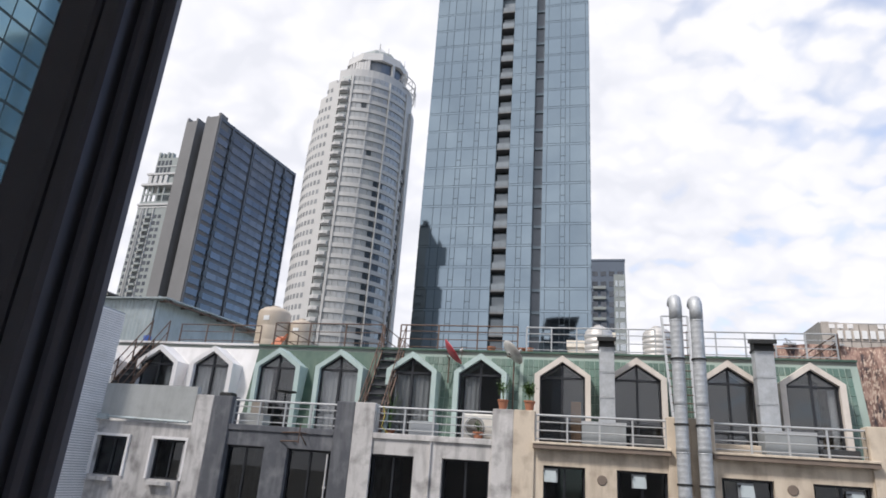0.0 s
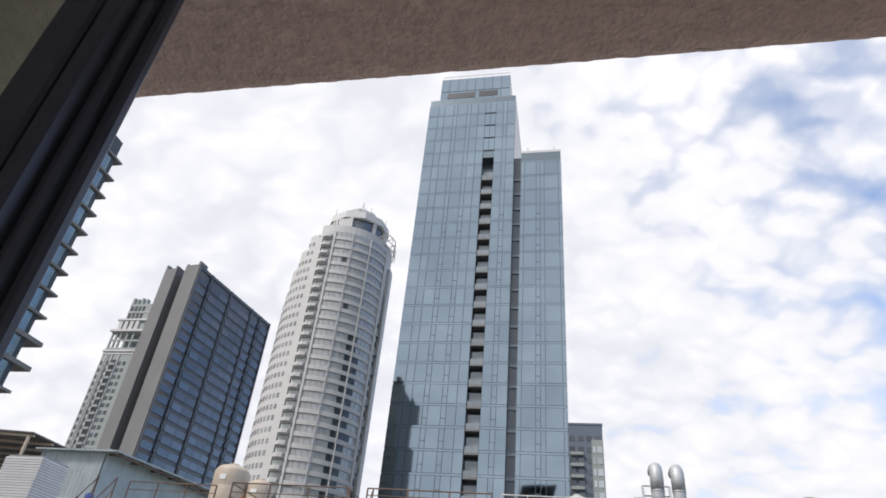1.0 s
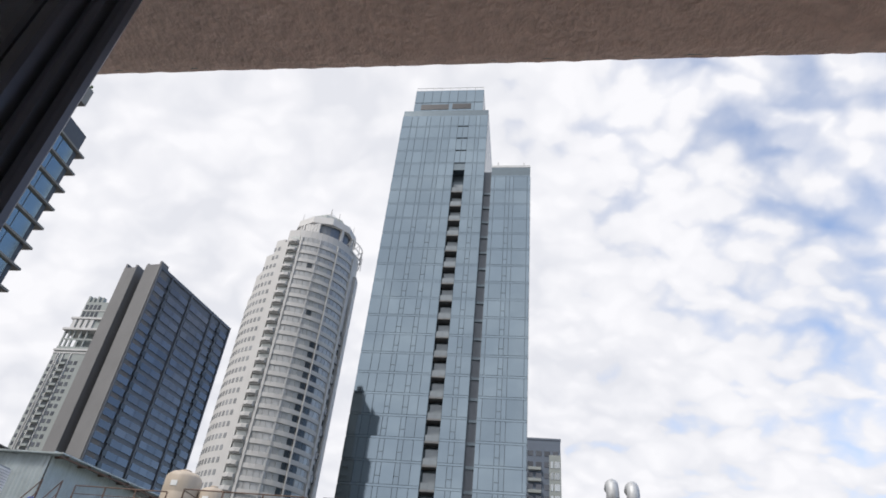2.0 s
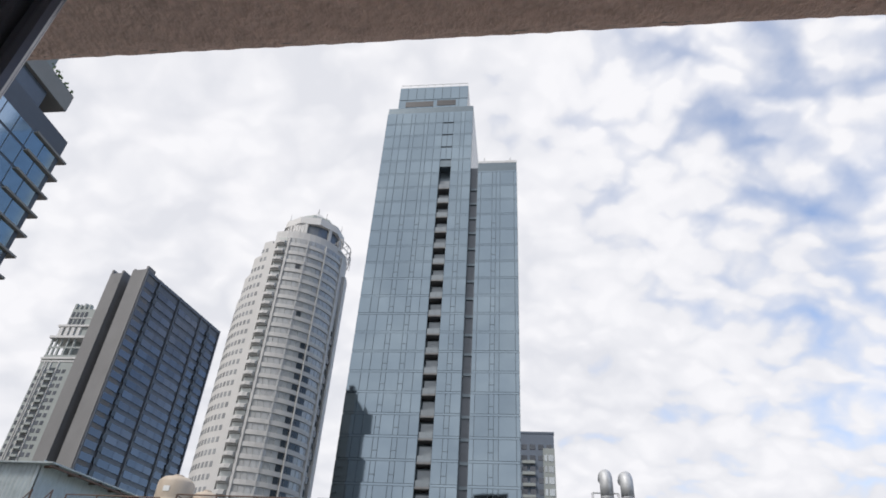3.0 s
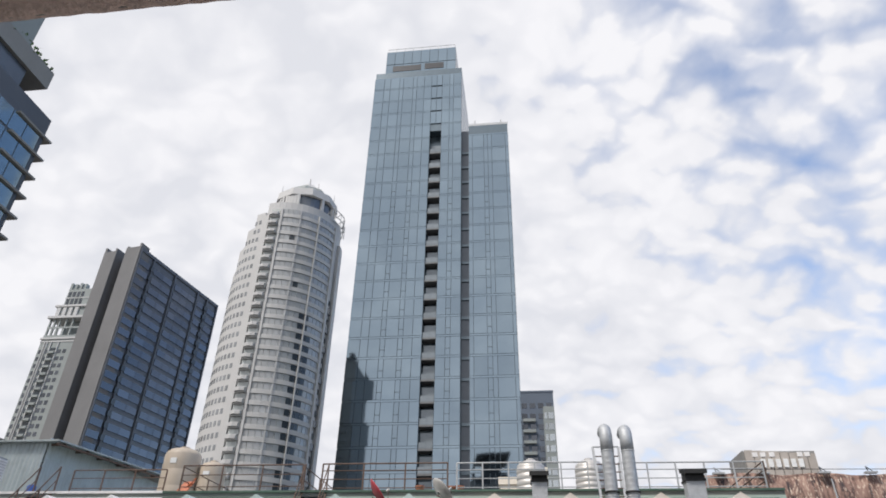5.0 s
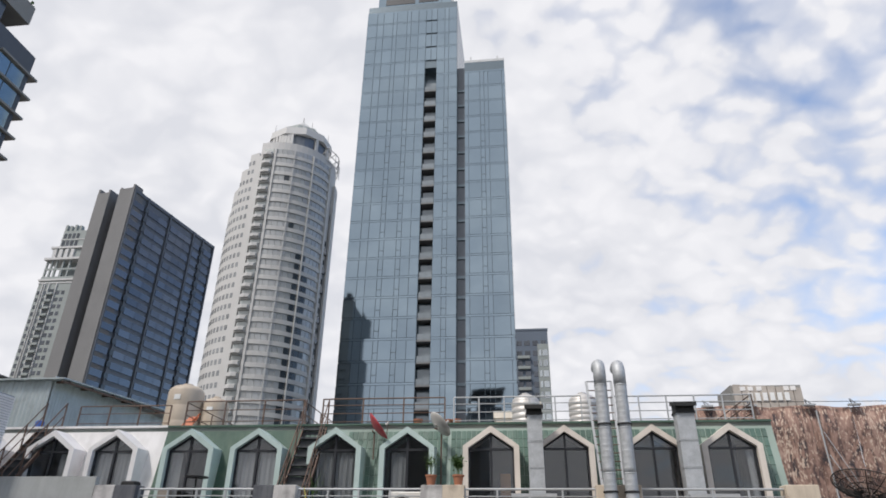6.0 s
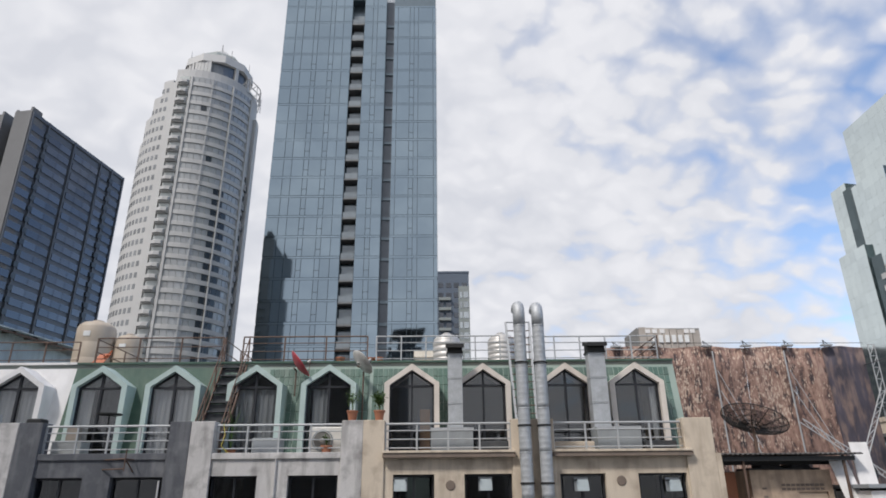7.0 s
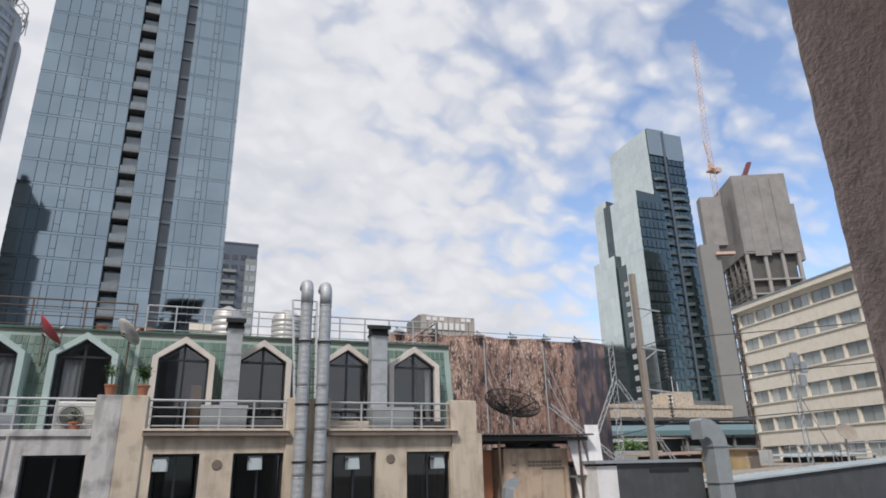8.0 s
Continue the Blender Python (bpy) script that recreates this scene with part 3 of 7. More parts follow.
def dormer(parent, x, mat, sill, curtain):
    """A pointed dormer: surround with depth, sash bars, three panes, curtains behind."""
    t = 0.135
    outer = [(x - HALF, sill), (x + HALF, sill), (x + HALF, EAVE), (x, APEX), (x - HALF, EAVE)]
    inner = [(x - HALF + t, sill), (x + HALF - t, sill), (x + HALF - t, EAVE - 0.05), (x, APEX - 0.165), (x - HALF + t, EAVE - 0.05)]
    d = part("dormer", Build().add(
        [(a_, 0.0, b_) for a_, b_ in outer] + [(a_, 0.0, b_) for a_, b_ in inner] + [(a_, 0.74, b_) for a_, b_ in outer] + [(a_, 0.74, b_) for a_, b_ in inner],
        [q for i in (1, 2, 3, 4) for j in ((i + 1) % 5,) for q in ((i, j, j + 5, i + 5), (i + 10, i + 15, j + 15, j + 10), (i, i + 10, j + 10, j), (i + 5, j + 5, j + 15, i + 15))]
        + [(0, 5, 15, 10), (1, 11, 16, 6)]), mat, parent)
    y = 0.16
    bars = Build()
    bars.box(x - 0.028, x + 0.028, y - 0.03, y + 0.03, sill, APEX - 0.18)
    bars.box(x - HALF + t, x + HALF - t, y - 0.032, y + 0.032, EAVE - 0.10, EAVE - 0.05)
    bars.box(x - HALF + t, x - HALF + t + 0.05, y - 0.03, y + 0.03, sill, EAVE - 0.1)
    bars.box(x + HALF - t - 0.05, x + HALF - t, y - 0.03, y + 0.03, sill, EAVE - 0.1)
    bars.box(x - HALF + t + 0.05, x + HALF - t - 0.05, y - 0.03, y + 0.03, sill, sill + 0.06)
    for s in (-1, 1):
        bars.slab([(x + s * (HALF - t), y - 0.03, EAVE - 0.05), (x, y - 0.03, APEX - 0.165), (x, y - 0.03, APEX - 0.215), (x + s * (HALF - t), y - 0.03, EAVE - 0.10)][::s], (0, 0.06, 0))
    part("sash", bars, M_alu, d)
    for s in (-1, 1):
        a_, b_ = sorted((x + s * 0.028, x + s * (HALF - t - 0.05)))
        part("pane", Build().box(a_, b_, y - 0.004 + s * 0.012, y + 0.004 + s * 0.012, sill + 0.06, EAVE - 0.10), M_glass, d)
    part("pane", Build().slab([(x - HALF + t, y, EAVE - 0.05), (x + HALF - t, y, EAVE - 0.05), (x, y, APEX - 0.17)], (0, 0.008, 0)), M_glass, d)
    for a_, b_ in curtain:
        folds = Build()
        n = max(4, int((b_ - a_) / 0.045))
        xs = [a_ + (b_ - a_) * i / n for i in range(n + 1)]
        f_ = lambda i: 0.24 + 0.022 * math.sin(i * 1.9) + 0.01 * math.sin(i * 0.7)
        folds.add([(x + xx, f_(i), z) for z in (sill + 0.03, EAVE - 0.12) for i, xx in enumerate(xs)] + [(x + xx, f_(i) + 0.012, z) for z in (sill + 0.03, EAVE - 0.12) for i, xx in enumerate(xs)],
                  [(i, i + 1, n + 2 + i, n + 1 + i) for i in range(n)] + [(2 * n + 3 + i, 2 * n + 2 + i, 3 * n + 3 + i, 3 * n + 4 + i) for i in range(n)])
        part("curtain", folds, M_curtain, d)
    return d


def rect_window(parent, x0, x1, z0, z1, y, bars=1, blank=False):
    """A set-back window in an opening: frame, bars, panes."""
    w = part("window", Build().box(x0, x0 + 0.05, y - 0.03, y + 0.03, z0, z1).box(x1 - 0.05, x1, y - 0.03, y + 0.03, z0, z1).box(x0 + 0.05, x1 - 0.05, y - 0.03, y + 0.03, z0, z0 + 0.05)
             .box(x0 + 0.05, x1 - 0.05, y - 0.03, y + 0.03, z1 - 0.05, z1), M_alu, parent)
    xs = [x0 + 0.05 + (x1 - x0 - 0.1) * i / (bars + 1) for i in range(bars + 2)]
    for i in range(bars):
        part("bar", Build().box(xs[i + 1] - 0.025, xs[i + 1] + 0.025, y - 0.032, y + 0.032, z0 + 0.05, z1 - 0.05), M_alu, w)
    for a_, b_ in zip(xs, xs[1:]):
        part("pane", Build().box(a_ + 0.025, b_ - 0.025, y - 0.004, y + 0.004, z0 + 0.05, z1 - 0.05), M_lowglass, w)
    return w


LOW = {1: [(-12.44, -11.46, 14.30, 15.30), (-10.65, -9.68, 14.30, 15.30)],
       0: [(-16.4, -15.5, 14.30, 15.30), (-14.8, -13.9, 14.30, 15.30)],
       2: [(-8.55, -7.42, 13.2, 15.28), (-6.79, -5.60, 13.2, 15.28)],
       3: [(-4.53, -3.46, 13.2, 15.29), (-2.76, -1.62, 13.2, 15.29)],
       4: [(-0.36, 0.58, 13.2, 15.29), (1.27, 2.36, 13.2, 15.29)],
       5: [(3.46, 4.50, 13.2, 15.28), (5.25, 6.36, 13.2, 15.28)]}
WALLMAT = [M_white, M_white, M_dark, M_white, M_cream, M_cream]
SKIN = [M_clean, M_clean, M_mint, M_mint, M_creamframe, M_creamframe]
NAMES = ["white painted concrete row house behind a clad shaft", "white painted row house with a bare cement parapet and two dormers", "dark grey painted row house with mint dormers and balcony",
         "grimy white row house with mint dormers, stained parapet and balcony", "cream row house with pale dormers and a brown stained ledge", "cream end house of the row with pale dormers and ledge"]
CURTAINS = {-12.02: [(0.22, 0.52)], -10.18: [(-0.52, -0.12), (0.05, 0.5)], -8.05: [(-0.5, -0.2)], -6.16: [(-0.5, -0.04), (0.06, 0.5)], -4.05: [(-0.5, -0.04), (0.03, 0.5)], -2.15: [(-0.42, -0.05)], 0.0: [], 1.85: [], 4.0: [], 5.84: [(0.36, 0.52)]}
houses = []
for k in range(6):
    x0, x1 = PARTY[k], PARTY[k + 1]
    house = thing("row_house", ((x0 + x1) / 2, 4.0, 0.0), NAMES[k], "house", "row houses across the lane")
    houses.append(house)
    holes = list(LOW[k])
    for z in (10.0, 6.6):
        holes += [(a_, b_, z, z + 1.9) for a_, b_, _, _ in LOW[k]]
    holes.append((x0 + 0.6, x1 - 0.6, 0.2, 3.2))
    part("wall", Build().wall(x0, x1, 0.0, SLAB, holes, FRONT, FRONT + 0.25), WALLMAT[k], house)
    part("shutter", Build().box(x0 + 0.6, x1 - 0.6, FRONT + 0.12, FRONT + 0.16, 0.2, 3.2), M_greybox, house)
    shell = Build()
    for xs in (x0, x1 - 0.1):
        shell.box(xs, xs + 0.1, FRONT + 0.25, BACK, 0.0, SLAB - 0.15)
        shell.slab([(xs, SLOPE[0][0] + 0.1, SLAB - 0.15), (xs, BACK, SLAB - 0.15), (xs, BACK, ROOF - 0.15), (xs, SLOPE[1][0] + 0.1, ROOF - 0.15)], (0.1, 0, 0))
    shell.box(x0 + 0.1, x1 - 0.1, BACK - 0.2, BACK, 0.0, ROOF - 0.15)
    part("side_wall", shell, WALLMAT[k], house)
    inner = Build()
    for z in (3.4, 6.2, 9.6, 12.6):
        inner.box(x0 + 0.1, x1 - 0.1, FRONT + 0.25, BACK - 0.2, z - 0.15, z)
    inner.box(x0 + 0.1, x1 - 0.1, 3.0, 3.1, 12.6, SLAB - 0.15)
    inner.box(x0 + 0.1, x1 - 0.1, 3.4, 3.5, SLAB, ROOF - 0.15)
    part("inner_floor", inner, M_inside, house)
    part("balcony_slab", Build().box(x0 + 0.1, x1 - 0.1, FRONT + 0.25, BACK - 0.2, SLAB - 0.15, SLAB), M_cement, house)
    part("roof_deck", Build().box(x0, x1, SLOPE[1][0] - 0.02, BACK, ROOF - 0.15, ROOF), M_roofdeck, house)
    for a_, b_, z0, z1 in holes[:-1]:
        rect_window(house, a_, b_, z0, z1, FRONT + 0.17, 1)
    ds = [d for d in DORMERS if x0 < d < x1]
    sill = 16.55 if k < 2 else SLAB + 0.06
    for d in ds:
        dormer(house, d, SKIN[k], sill, CURTAINS.get(d, []))
    # steep roof between the dormers
    edges = [x0] + [e for d in ds for e in (d - HALF + 0.02, d + HALF - 0.02)] + [x1]
    skinmat = [M_clean, M_clean, M_greenpaint, M_grout, M_grout, M_grout][k]
    (ya, za), (yb, zb) = SLOPE
    for a_, b_ in zip(edges[::2], edges[1::2]):
        part("steep_roof", Build().slab([(a_, ya, za), (b_, ya, za), (b_, yb, zb), (a_, yb, zb)], (0, 0.16, 0)), skinmat, house)
    for d in ds:                      # over each dormer
        zt = EAVE + 0.02
        for s in (-1, 1):
            tri = [(d, slope_y(APEX - 0.02), APEX - 0.02), (d + s * (HALF - 0.02), slope_y(zt), zt), (d + s * (HALF - 0.02), yb, zb), (d, yb, zb)]
            part("steep_roof", Build().slab(tri[::s], (0, 0.14, 0)), skinmat, house)
        if sill > SLAB + 0.1:
            part("apron", Build().box(d - HALF + 0.02, d + HALF - 0.02, 0.02, 0.2, SLAB, sill), skinmat, house)
    if k >= 2:
        part("roof_edge", Build().box(x0, x1, 0.60, 0.75, ROOF, ROOF + 0.05), M_greenpaint, house)
    else:
        part("roof_edge", Build().box(x0, x1, 0.60, 0.80, ROOF, ROOF + 0.06), M_clean, house)

# parapets, piers and ledges of each house
for k, x, w0, w1 in ((2, -9.08, 0.0, 0.56), (2, -5.07, 0.50, 0.0), (3, -5.07, 0.0, 0.54), (3, -1.07, 0.50, 0.0), (4, -1.07, 0.0, 0.50), (4, 2.87, 0.49, 0.0), (5, 2.87, 0.0, 0.50), (5, 7.08, 0.68, 0.0), (1, -9.08, 0.52, 0.0)):
    b2 = Build()
    b2.soft_box(x - w0, x + w1, FRONT - 0.06, FRONT + 0.34, 0.0, 16.50, 0.012)
    part("pier", b2, WALLMAT[k], houses[k])
part("end_wall", Build().box(7.08, 7.20, FRONT - 0.06, BACK, 0.0, SLAB), M_cream, houses[5])
part("parapet", Build().box(-13.1, -9.62, FRONT - 0.04, FRONT + 0.12, 15.78, 16.70), M_cement, houses[1], "bare cement parapet")
part("parapet", Build().box(-17.1, -13.1, FRONT - 0.04, FRONT + 0.12, 15.78, 16.70), M_cement, houses[0], "bare cement parapet")
part("ledge", Build().soft_box(-0.60, 2.44, FRONT - 0.19, FRONT + 0.2, 15.65, 15.75, 0.012), M_ledge, houses[4], "brown stained concrete ledge")
part("ledge", Build().soft_box(3.30, 6.52, FRONT - 0.19, FRONT + 0.2, 15.65, 15.75, 0.012), M_ledge, houses[5], "brown stained concrete ledge")
part("ledge_cap", Build().soft_box(-0.60, 2.44, FRONT - 0.215, FRONT + 0.2, 15.752, 15.80, 0.01), M_cream, houses[4], "cream painted ledge top")
part("ledge_cap", Build().soft_box(3.30, 6.52, FRONT - 0.215, FRONT + 0.2, 15.752, 15.80, 0.01), M_cream, houses[5], "cream painted ledge top")
part("ledge", Build().soft_box(-4.53, -1.57, FRONT - 0.05, FRONT + 0.2, 15.66, 15.79, 0.01), M_white, houses[3])
part("ledge", Build().soft_box(-8.52, -5.57, FRONT - 0.04, FRONT + 0.2, 15.66, 15.80, 0.01), M_dark, houses[2])
for a_, b_, z0, z1 in LOW[1]:
    part("window_sill", Build().soft_box(a_ + 0.1, b_ - 0.25, FRONT - 0.16, FRONT, z0 - 0.14, z0 - 0.04, 0.01), M_white, houses[1])
    part("window_surround", Build().box(a_ - 0.07, a_, FRONT - 0.05, FRONT, z0, z1 + 0.07).box(b_, b_ + 0.07, FRONT - 0.05, FRONT, z0, z1 + 0.07).box(a_, b_, FRONT - 0.05, FRONT, z1, z1 + 0.07), M_clean, houses[1])
part("window_sill", Build().soft_box(-10.6, -9.9, -0.1, 0.02, 16.52, 16.62, 0.01), M_white, houses[1])

# hanging paper or cloth panels in the lower windows of the cream houses
for x, z in ((-0.20, 15.05), (1.75, 15.05), (3.95, 15.02), (6.05, 15.0)):
    sheet = Build().slab([(x - 0.14, FRONT - 0.03, z + 0.13), (x + 0.13, FRONT - 0.03, z + 0.13), (x + 0.14, FRONT - 0.07, z - 0.11), (x - 0.13, FRONT - 0.07, z - 0.11)][::-1], (0, 0.012, 0))
    hood = thing("vent_hood", (x, FRONT, z - 0.12), "small bent metal vent hood in a window opening", "vent", "vent hoods in the windows")
    part("hood_sheet", sheet, M_sheet, hood)
    part("hood_bracket", Build().box(x - 0.15, x - 0.13, FRONT - 0.10, FRONT + 0.16, z + 0.10, z + 0.13).box(x + 0.13, x + 0.15, FRONT - 0.09, FRONT + 0.16, z + 0.10, z + 0.13), M_black, hood)
    part("hood_plate", Build().box(x - 0.16, x + 0.16, FRONT + 0.12, FRONT + 0.135, z - 0.12, z + 0.18), M_greybox, hood)


# ---- railings ----
def railing(x0, x1, y, z0, z1, posts, bars, mat, label, r=0.02, top=0.026):
    g = thing("railing", ((x0 + x1) / 2, y, z0), label, "railing", "railings of the row houses")
    part("top_rail", Build().tube((x0, y, z1), (x1, y, z1), top, 8), mat, g)
    for i in range(bars):
        z = z0 + (z1 - z0) * (i + 0.6) / (bars + 0.4)
        part("rail", Build().tube((x0, y, z), (x1, y, z), r * 0.7, 6), mat, g)
    for i in range(posts):
        x = x0 + (x1 - x0) * i / (posts - 1)
        part("post", Build().box(x - r, x + r, y - r, y + r, z0, z1), mat, g)
    return g


railing(-8.50, -5.58, FRONT + 0.1, SLAB + 0.08, 16.42, 5, 3, M_rail, "galvanised balcony railing on the dark grey house")
railing(-4.53, -1.58, FRONT + 0.1, SLAB + 0.08, 16.42, 5, 3, M_rail, "galvanised balcony railing on the white house")
railing(-0.56, 2.38, FRONT + 0.1, SLAB + 0.06, 16.42, 5, 3, M_rail, "galvanised balcony railing on the cream house")
railing(3.38, 6.42, FRONT + 0.1, SLAB + 0.06, 16.42, 5, 3, M_rail, "galvanised balcony railing on the cream end house")
RT = 18.98
railing(-12.0, -9.2, 0.8, ROOF, RT - 0.1, 4, 2, M_rust, "rusty brown roof railing of the white house", 0.016, 0.018)
railing(-8.72, -5.25, 0.8, ROOF, RT, 4, 2, M_rust, "rusty brown roof railing beside the stair", 0.018, 0.02)
railing(-4.70, -1.27, 0.8, ROOF, RT + 0.01, 4, 3, M_rust, "dark brown roof railing of the white house", 0.018, 0.02)
railing(-1.02, 2.40, 0.8, ROOF, RT, 6, 3, M_rail, "grey roof railing of the cream house", 0.018, 0.02)
railing(3.20, 6.75, 0.8, ROOF, RT - 0.03, 6, 3, M_rail, "grey roof railing of the end house", 0.018, 0.02)
g = thing("railing", (6.75, 4.0, ROOF), "grey roof railing running back along the end house", "railing", "railings of the row houses")
for z in (18.95, 18.75, 18.5):
    part("rail", Build().tube((6.78, 0.8, z), (6.78, 6.5, z), 0.018, 6), M_rust, g)
for y in (0.8, 2.2, 3.6, 5.0, 6.5):
    part("post", Build().box(6.76, 6.80, y - 0.018, y + 0.018, ROOF, 18.96), M_rust, g)
g = thing("railing", (-4.9, 3.0, ROOF), "rusty railing running back from the stair head", "railing", "railings of the row houses")
for x in (-8.72, -5.25):
    for z in (18.95, 18.6):
        part("rail", Build().tube((x, 0.8, z), (x, 4.2, z - 0.02), 0.015, 6), M_rust, g)
    for y in (2.4, 4.2):
        part("post", Build().box(x - 0.015, x + 0.015, y - 0.015, y + 0.015, ROOF, 18.95), M_rust, g)


def stair(x0, x1, ya, za, yb, zb, mat, label):
    """A steep open steel stair with treads, strings and handrails."""
    s = thing("roof_stair", ((x0 + x1) / 2, ya, za), label, "stair", "steel stairs to the roofs")
    n = 10
    for i in range(n):
        f_ = (i + 0.5) / n
        y, z = ya + (yb - ya) * f_, za + (zb - za) * f_
        part("tread", Build().box(x0 + 0.03, x1 - 0.03, y - 0.12, y + 0.14, z - 0.02, z + 0.02).box(x0 + 0.03, x1 - 0.03, y + 0.12, y + 0.14, z + 0.02, z + 0.2), M_wallgrey, s)
    for x in (x0, x1):
        part("string", Build().slab([(x, ya, za - 0.06), (x, yb, zb - 0.06), (x, yb, zb + 0.12), (x, ya, za + 0.12)], (0.03, 0, 0)), mat, s)
        h = Build().tube((x, ya, za + 0.75), (x, yb, zb + 0.72), 0.018, 6).tube((x, ya, za + 0.40), (x, yb, zb + 0.38), 0.014, 6)
        for i in range(4):
            f_ = i / 3
            y, z = ya + (yb - ya) * f_, za + (zb - za) * f_
            h.box(x - 0.016, x + 0.016, y - 0.016, y + 0.016, z, z + 0.74)
        part("handrail", h, M_rust, s)
    return s


stair(-5.17, -4.52, -0.85, SLAB + 0.02, 0.74, 18.24, M_rust, "rusty steel stair climbing from the balcony to the roof")
stair(-13.05, -12.42, -0.95, 16.1, 0.74, 18.24, M_rust, "rusty steel stair to the roof of the white house")
part("landing", Build().box(-13.1, -12.4, FRONT + 0.12, -0.6, 16.55, 16.66), M_cement, houses[1])


# ---- on the balconies and the roofs ----
def flue(x, top, label):
    """A galvanised round flue with seams, clamps and a bent head."""
    y, r = -1.50, 0.142
    g = thing("flue_pipe", (x, y, 3.0), label, "pipe", "twin galvanised flues")
    z, k = 3.0, 0
    while z < top - 0.9:
        z1 = min(z + 0.98, top - 0.35)
        seams = [q for i in range(8) for h in (z + (z1 - z) * i / 8,) for q in ((r, h + 0.001), (r, h + 0.085), (r + 0.0022, h + 0.095), (r + 0.0022, h + 0.105), (r, h + 0.115))]
        b2 = Build().lathe(x, y, [q for q in seams if q[1] < z1 - 0.03] + [(r, z1 - 0.03), (r + 0.008, z1 - 0.025), (r + 0.008, z1 - 0.002)], 20)
        b2.smooth = True
        part("pipe_length", b2, M_galv, g)
        z, k = z1, k + 1
    b2 = Build().path([(x, y, z), (x, y, top - 0.22), (x, y + 0.03, top - 0.1), (x, y + 0.10, top - 0.02), (x, y + 0.22, top), (x, y + 0.36, top - 0.04)], r + 0.004, 18)
    b2.smooth = True
    part("bend", b2, M_galv, g, "bent galvanised head")
    for z in (16.30, 17.75, 15.05, 12.0):
        part("clamp", Build().lathe(x, y, [(r + 0.012, z), (r + 0.022, z + 0.005), (r + 0.022, z + 0.04), (r + 0.012, z + 0.045)], 16).box(x - 0.02, x + 0.02, y + r, FRONT if z < 16.4 else y + r + 0.05, z, z + 0.03), M_black, g)


flue(2.665, 19.20, "tall galvanised flue pipe clamped to the pier")
flue(3.115, 19.17, "tall galvanised flue pipe beside its twin")
g = thing("roof_ladder", (2.78, 0.0, 16.5), "steel ladder up the steep roof behind the flues", "ladder")
for x0, x1 in ((2.66, 2.56), (3.17, 3.21)):
    part("side_rail", Build().slab([(x0 - 0.03, -0.16, 16.45), (x0 + 0.03, -0.16, 16.45), (x1 + 0.03, 0.55, 19.3), (x1 - 0.03, 0.55, 19.3)], (0, 0.05, 0)), M_rail, g)
for i in range(13):
    f_ = (i + 0.5) / 13.5
    y, z = -0.15 + 0.7 * f_, 16.45 + 2.8 * f_
    part("rung", Build().tube((2.66 - 0.10 * f_, y, z), (3.17 + 0.04 * f_, y, z), 0.015, 6), M_rust, g)
part("hoop", Build().tube((2.56, 0.56, 19.3), (3.21, 0.56, 19.3), 0.02, 6), M_rail, g)


def exhaust_duct(x0, x1, top, box0, box1, label):
    """A square sheet-metal exhaust with a soot-black mouth, standing on a low casing."""
    y0, y1 = -0.50, -0.14
    g = thing("exhaust_duct", ((x0 + x1) / 2, -0.3, SLAB), label, "duct", "square kitchen exhausts")
    z = 16.36
    while z < top - 0.3:
        z1 = min(z + 0.62, top - 0.24)
        d = 0.004 * random.random()
        part("duct_length", Build().soft_box(x0 - d, x1 + d, y0, y1, z, z1 - 0.006, 0.006).box(x0 - 0.012, x1 + 0.012, y0 - 0.012, y1 + 0.012, z1 - 0.03, z1 - 0.008), M_galv, g)
        z = z1
    m = Build().box(x0 - 0.03, x1 + 0.03, y0 - 0.03, y1 + 0.03, z, z + 0.05)
    m.slab([(x0 - 0.05, y0 - 0.16, top - 0.16), (x1 + 0.05, y0 - 0.16, top - 0.16), (x1 + 0.05, y1, top - 0.06), (x0 - 0.05, y1, top - 0.06)], (0, 0, 0.10))
    m.box(x0 - 0.01, x1 + 0.01, y0 - 0.02, y1, z + 0.05, top - 0.05)
    part("mouth", m, M_black, g, "soot-blackened mouth")
    part("casing", Build().soft_box(box0, box1, -0.78, -0.08, SLAB, 16.36, 0.012), M_duct, g, "grey sheet casing")
    part("casing_lip", Build().box(box0 - 0.01, box1 + 0.01, -0.80, -0.78, 16.30, 16.36), M_galv, g)


exhaust_duct(0.93, 1.29, 18.50, 0.50, 1.52, "square galvanised kitchen exhaust with a black mouth")
exhaust_duct(4.52, 4.94, 18.52, 4.50, 5.56, "square galvanised kitchen exhaust with a dented shaft")
alone("planter_box", Build().soft_box(1.60, 2.36, -0.72, -0.3, SLAB, 16.05, 0.012), M_wallgrey, "low dark box on the balcony", "box")
alone("planter_box", Build().soft_box(5.62, 6.36, -0.85, -0.35, SLAB, 16.02, 0.012), M_wallgrey, "low dark box on the end balcony", "box")
alone("low_wall", Build().soft_box(3.45, 4.42, -0.75, -0.5, SLAB, 16.02, 0.012), M_cream, "low cream wall on the balcony", "wall")
alone("cardboard_box", Build().soft_box(0.20, 0.46, 0.45, 0.8, SLAB, 16.95, 0.01), M_box, "tall brown cardboard boxes behind the glass", "box")


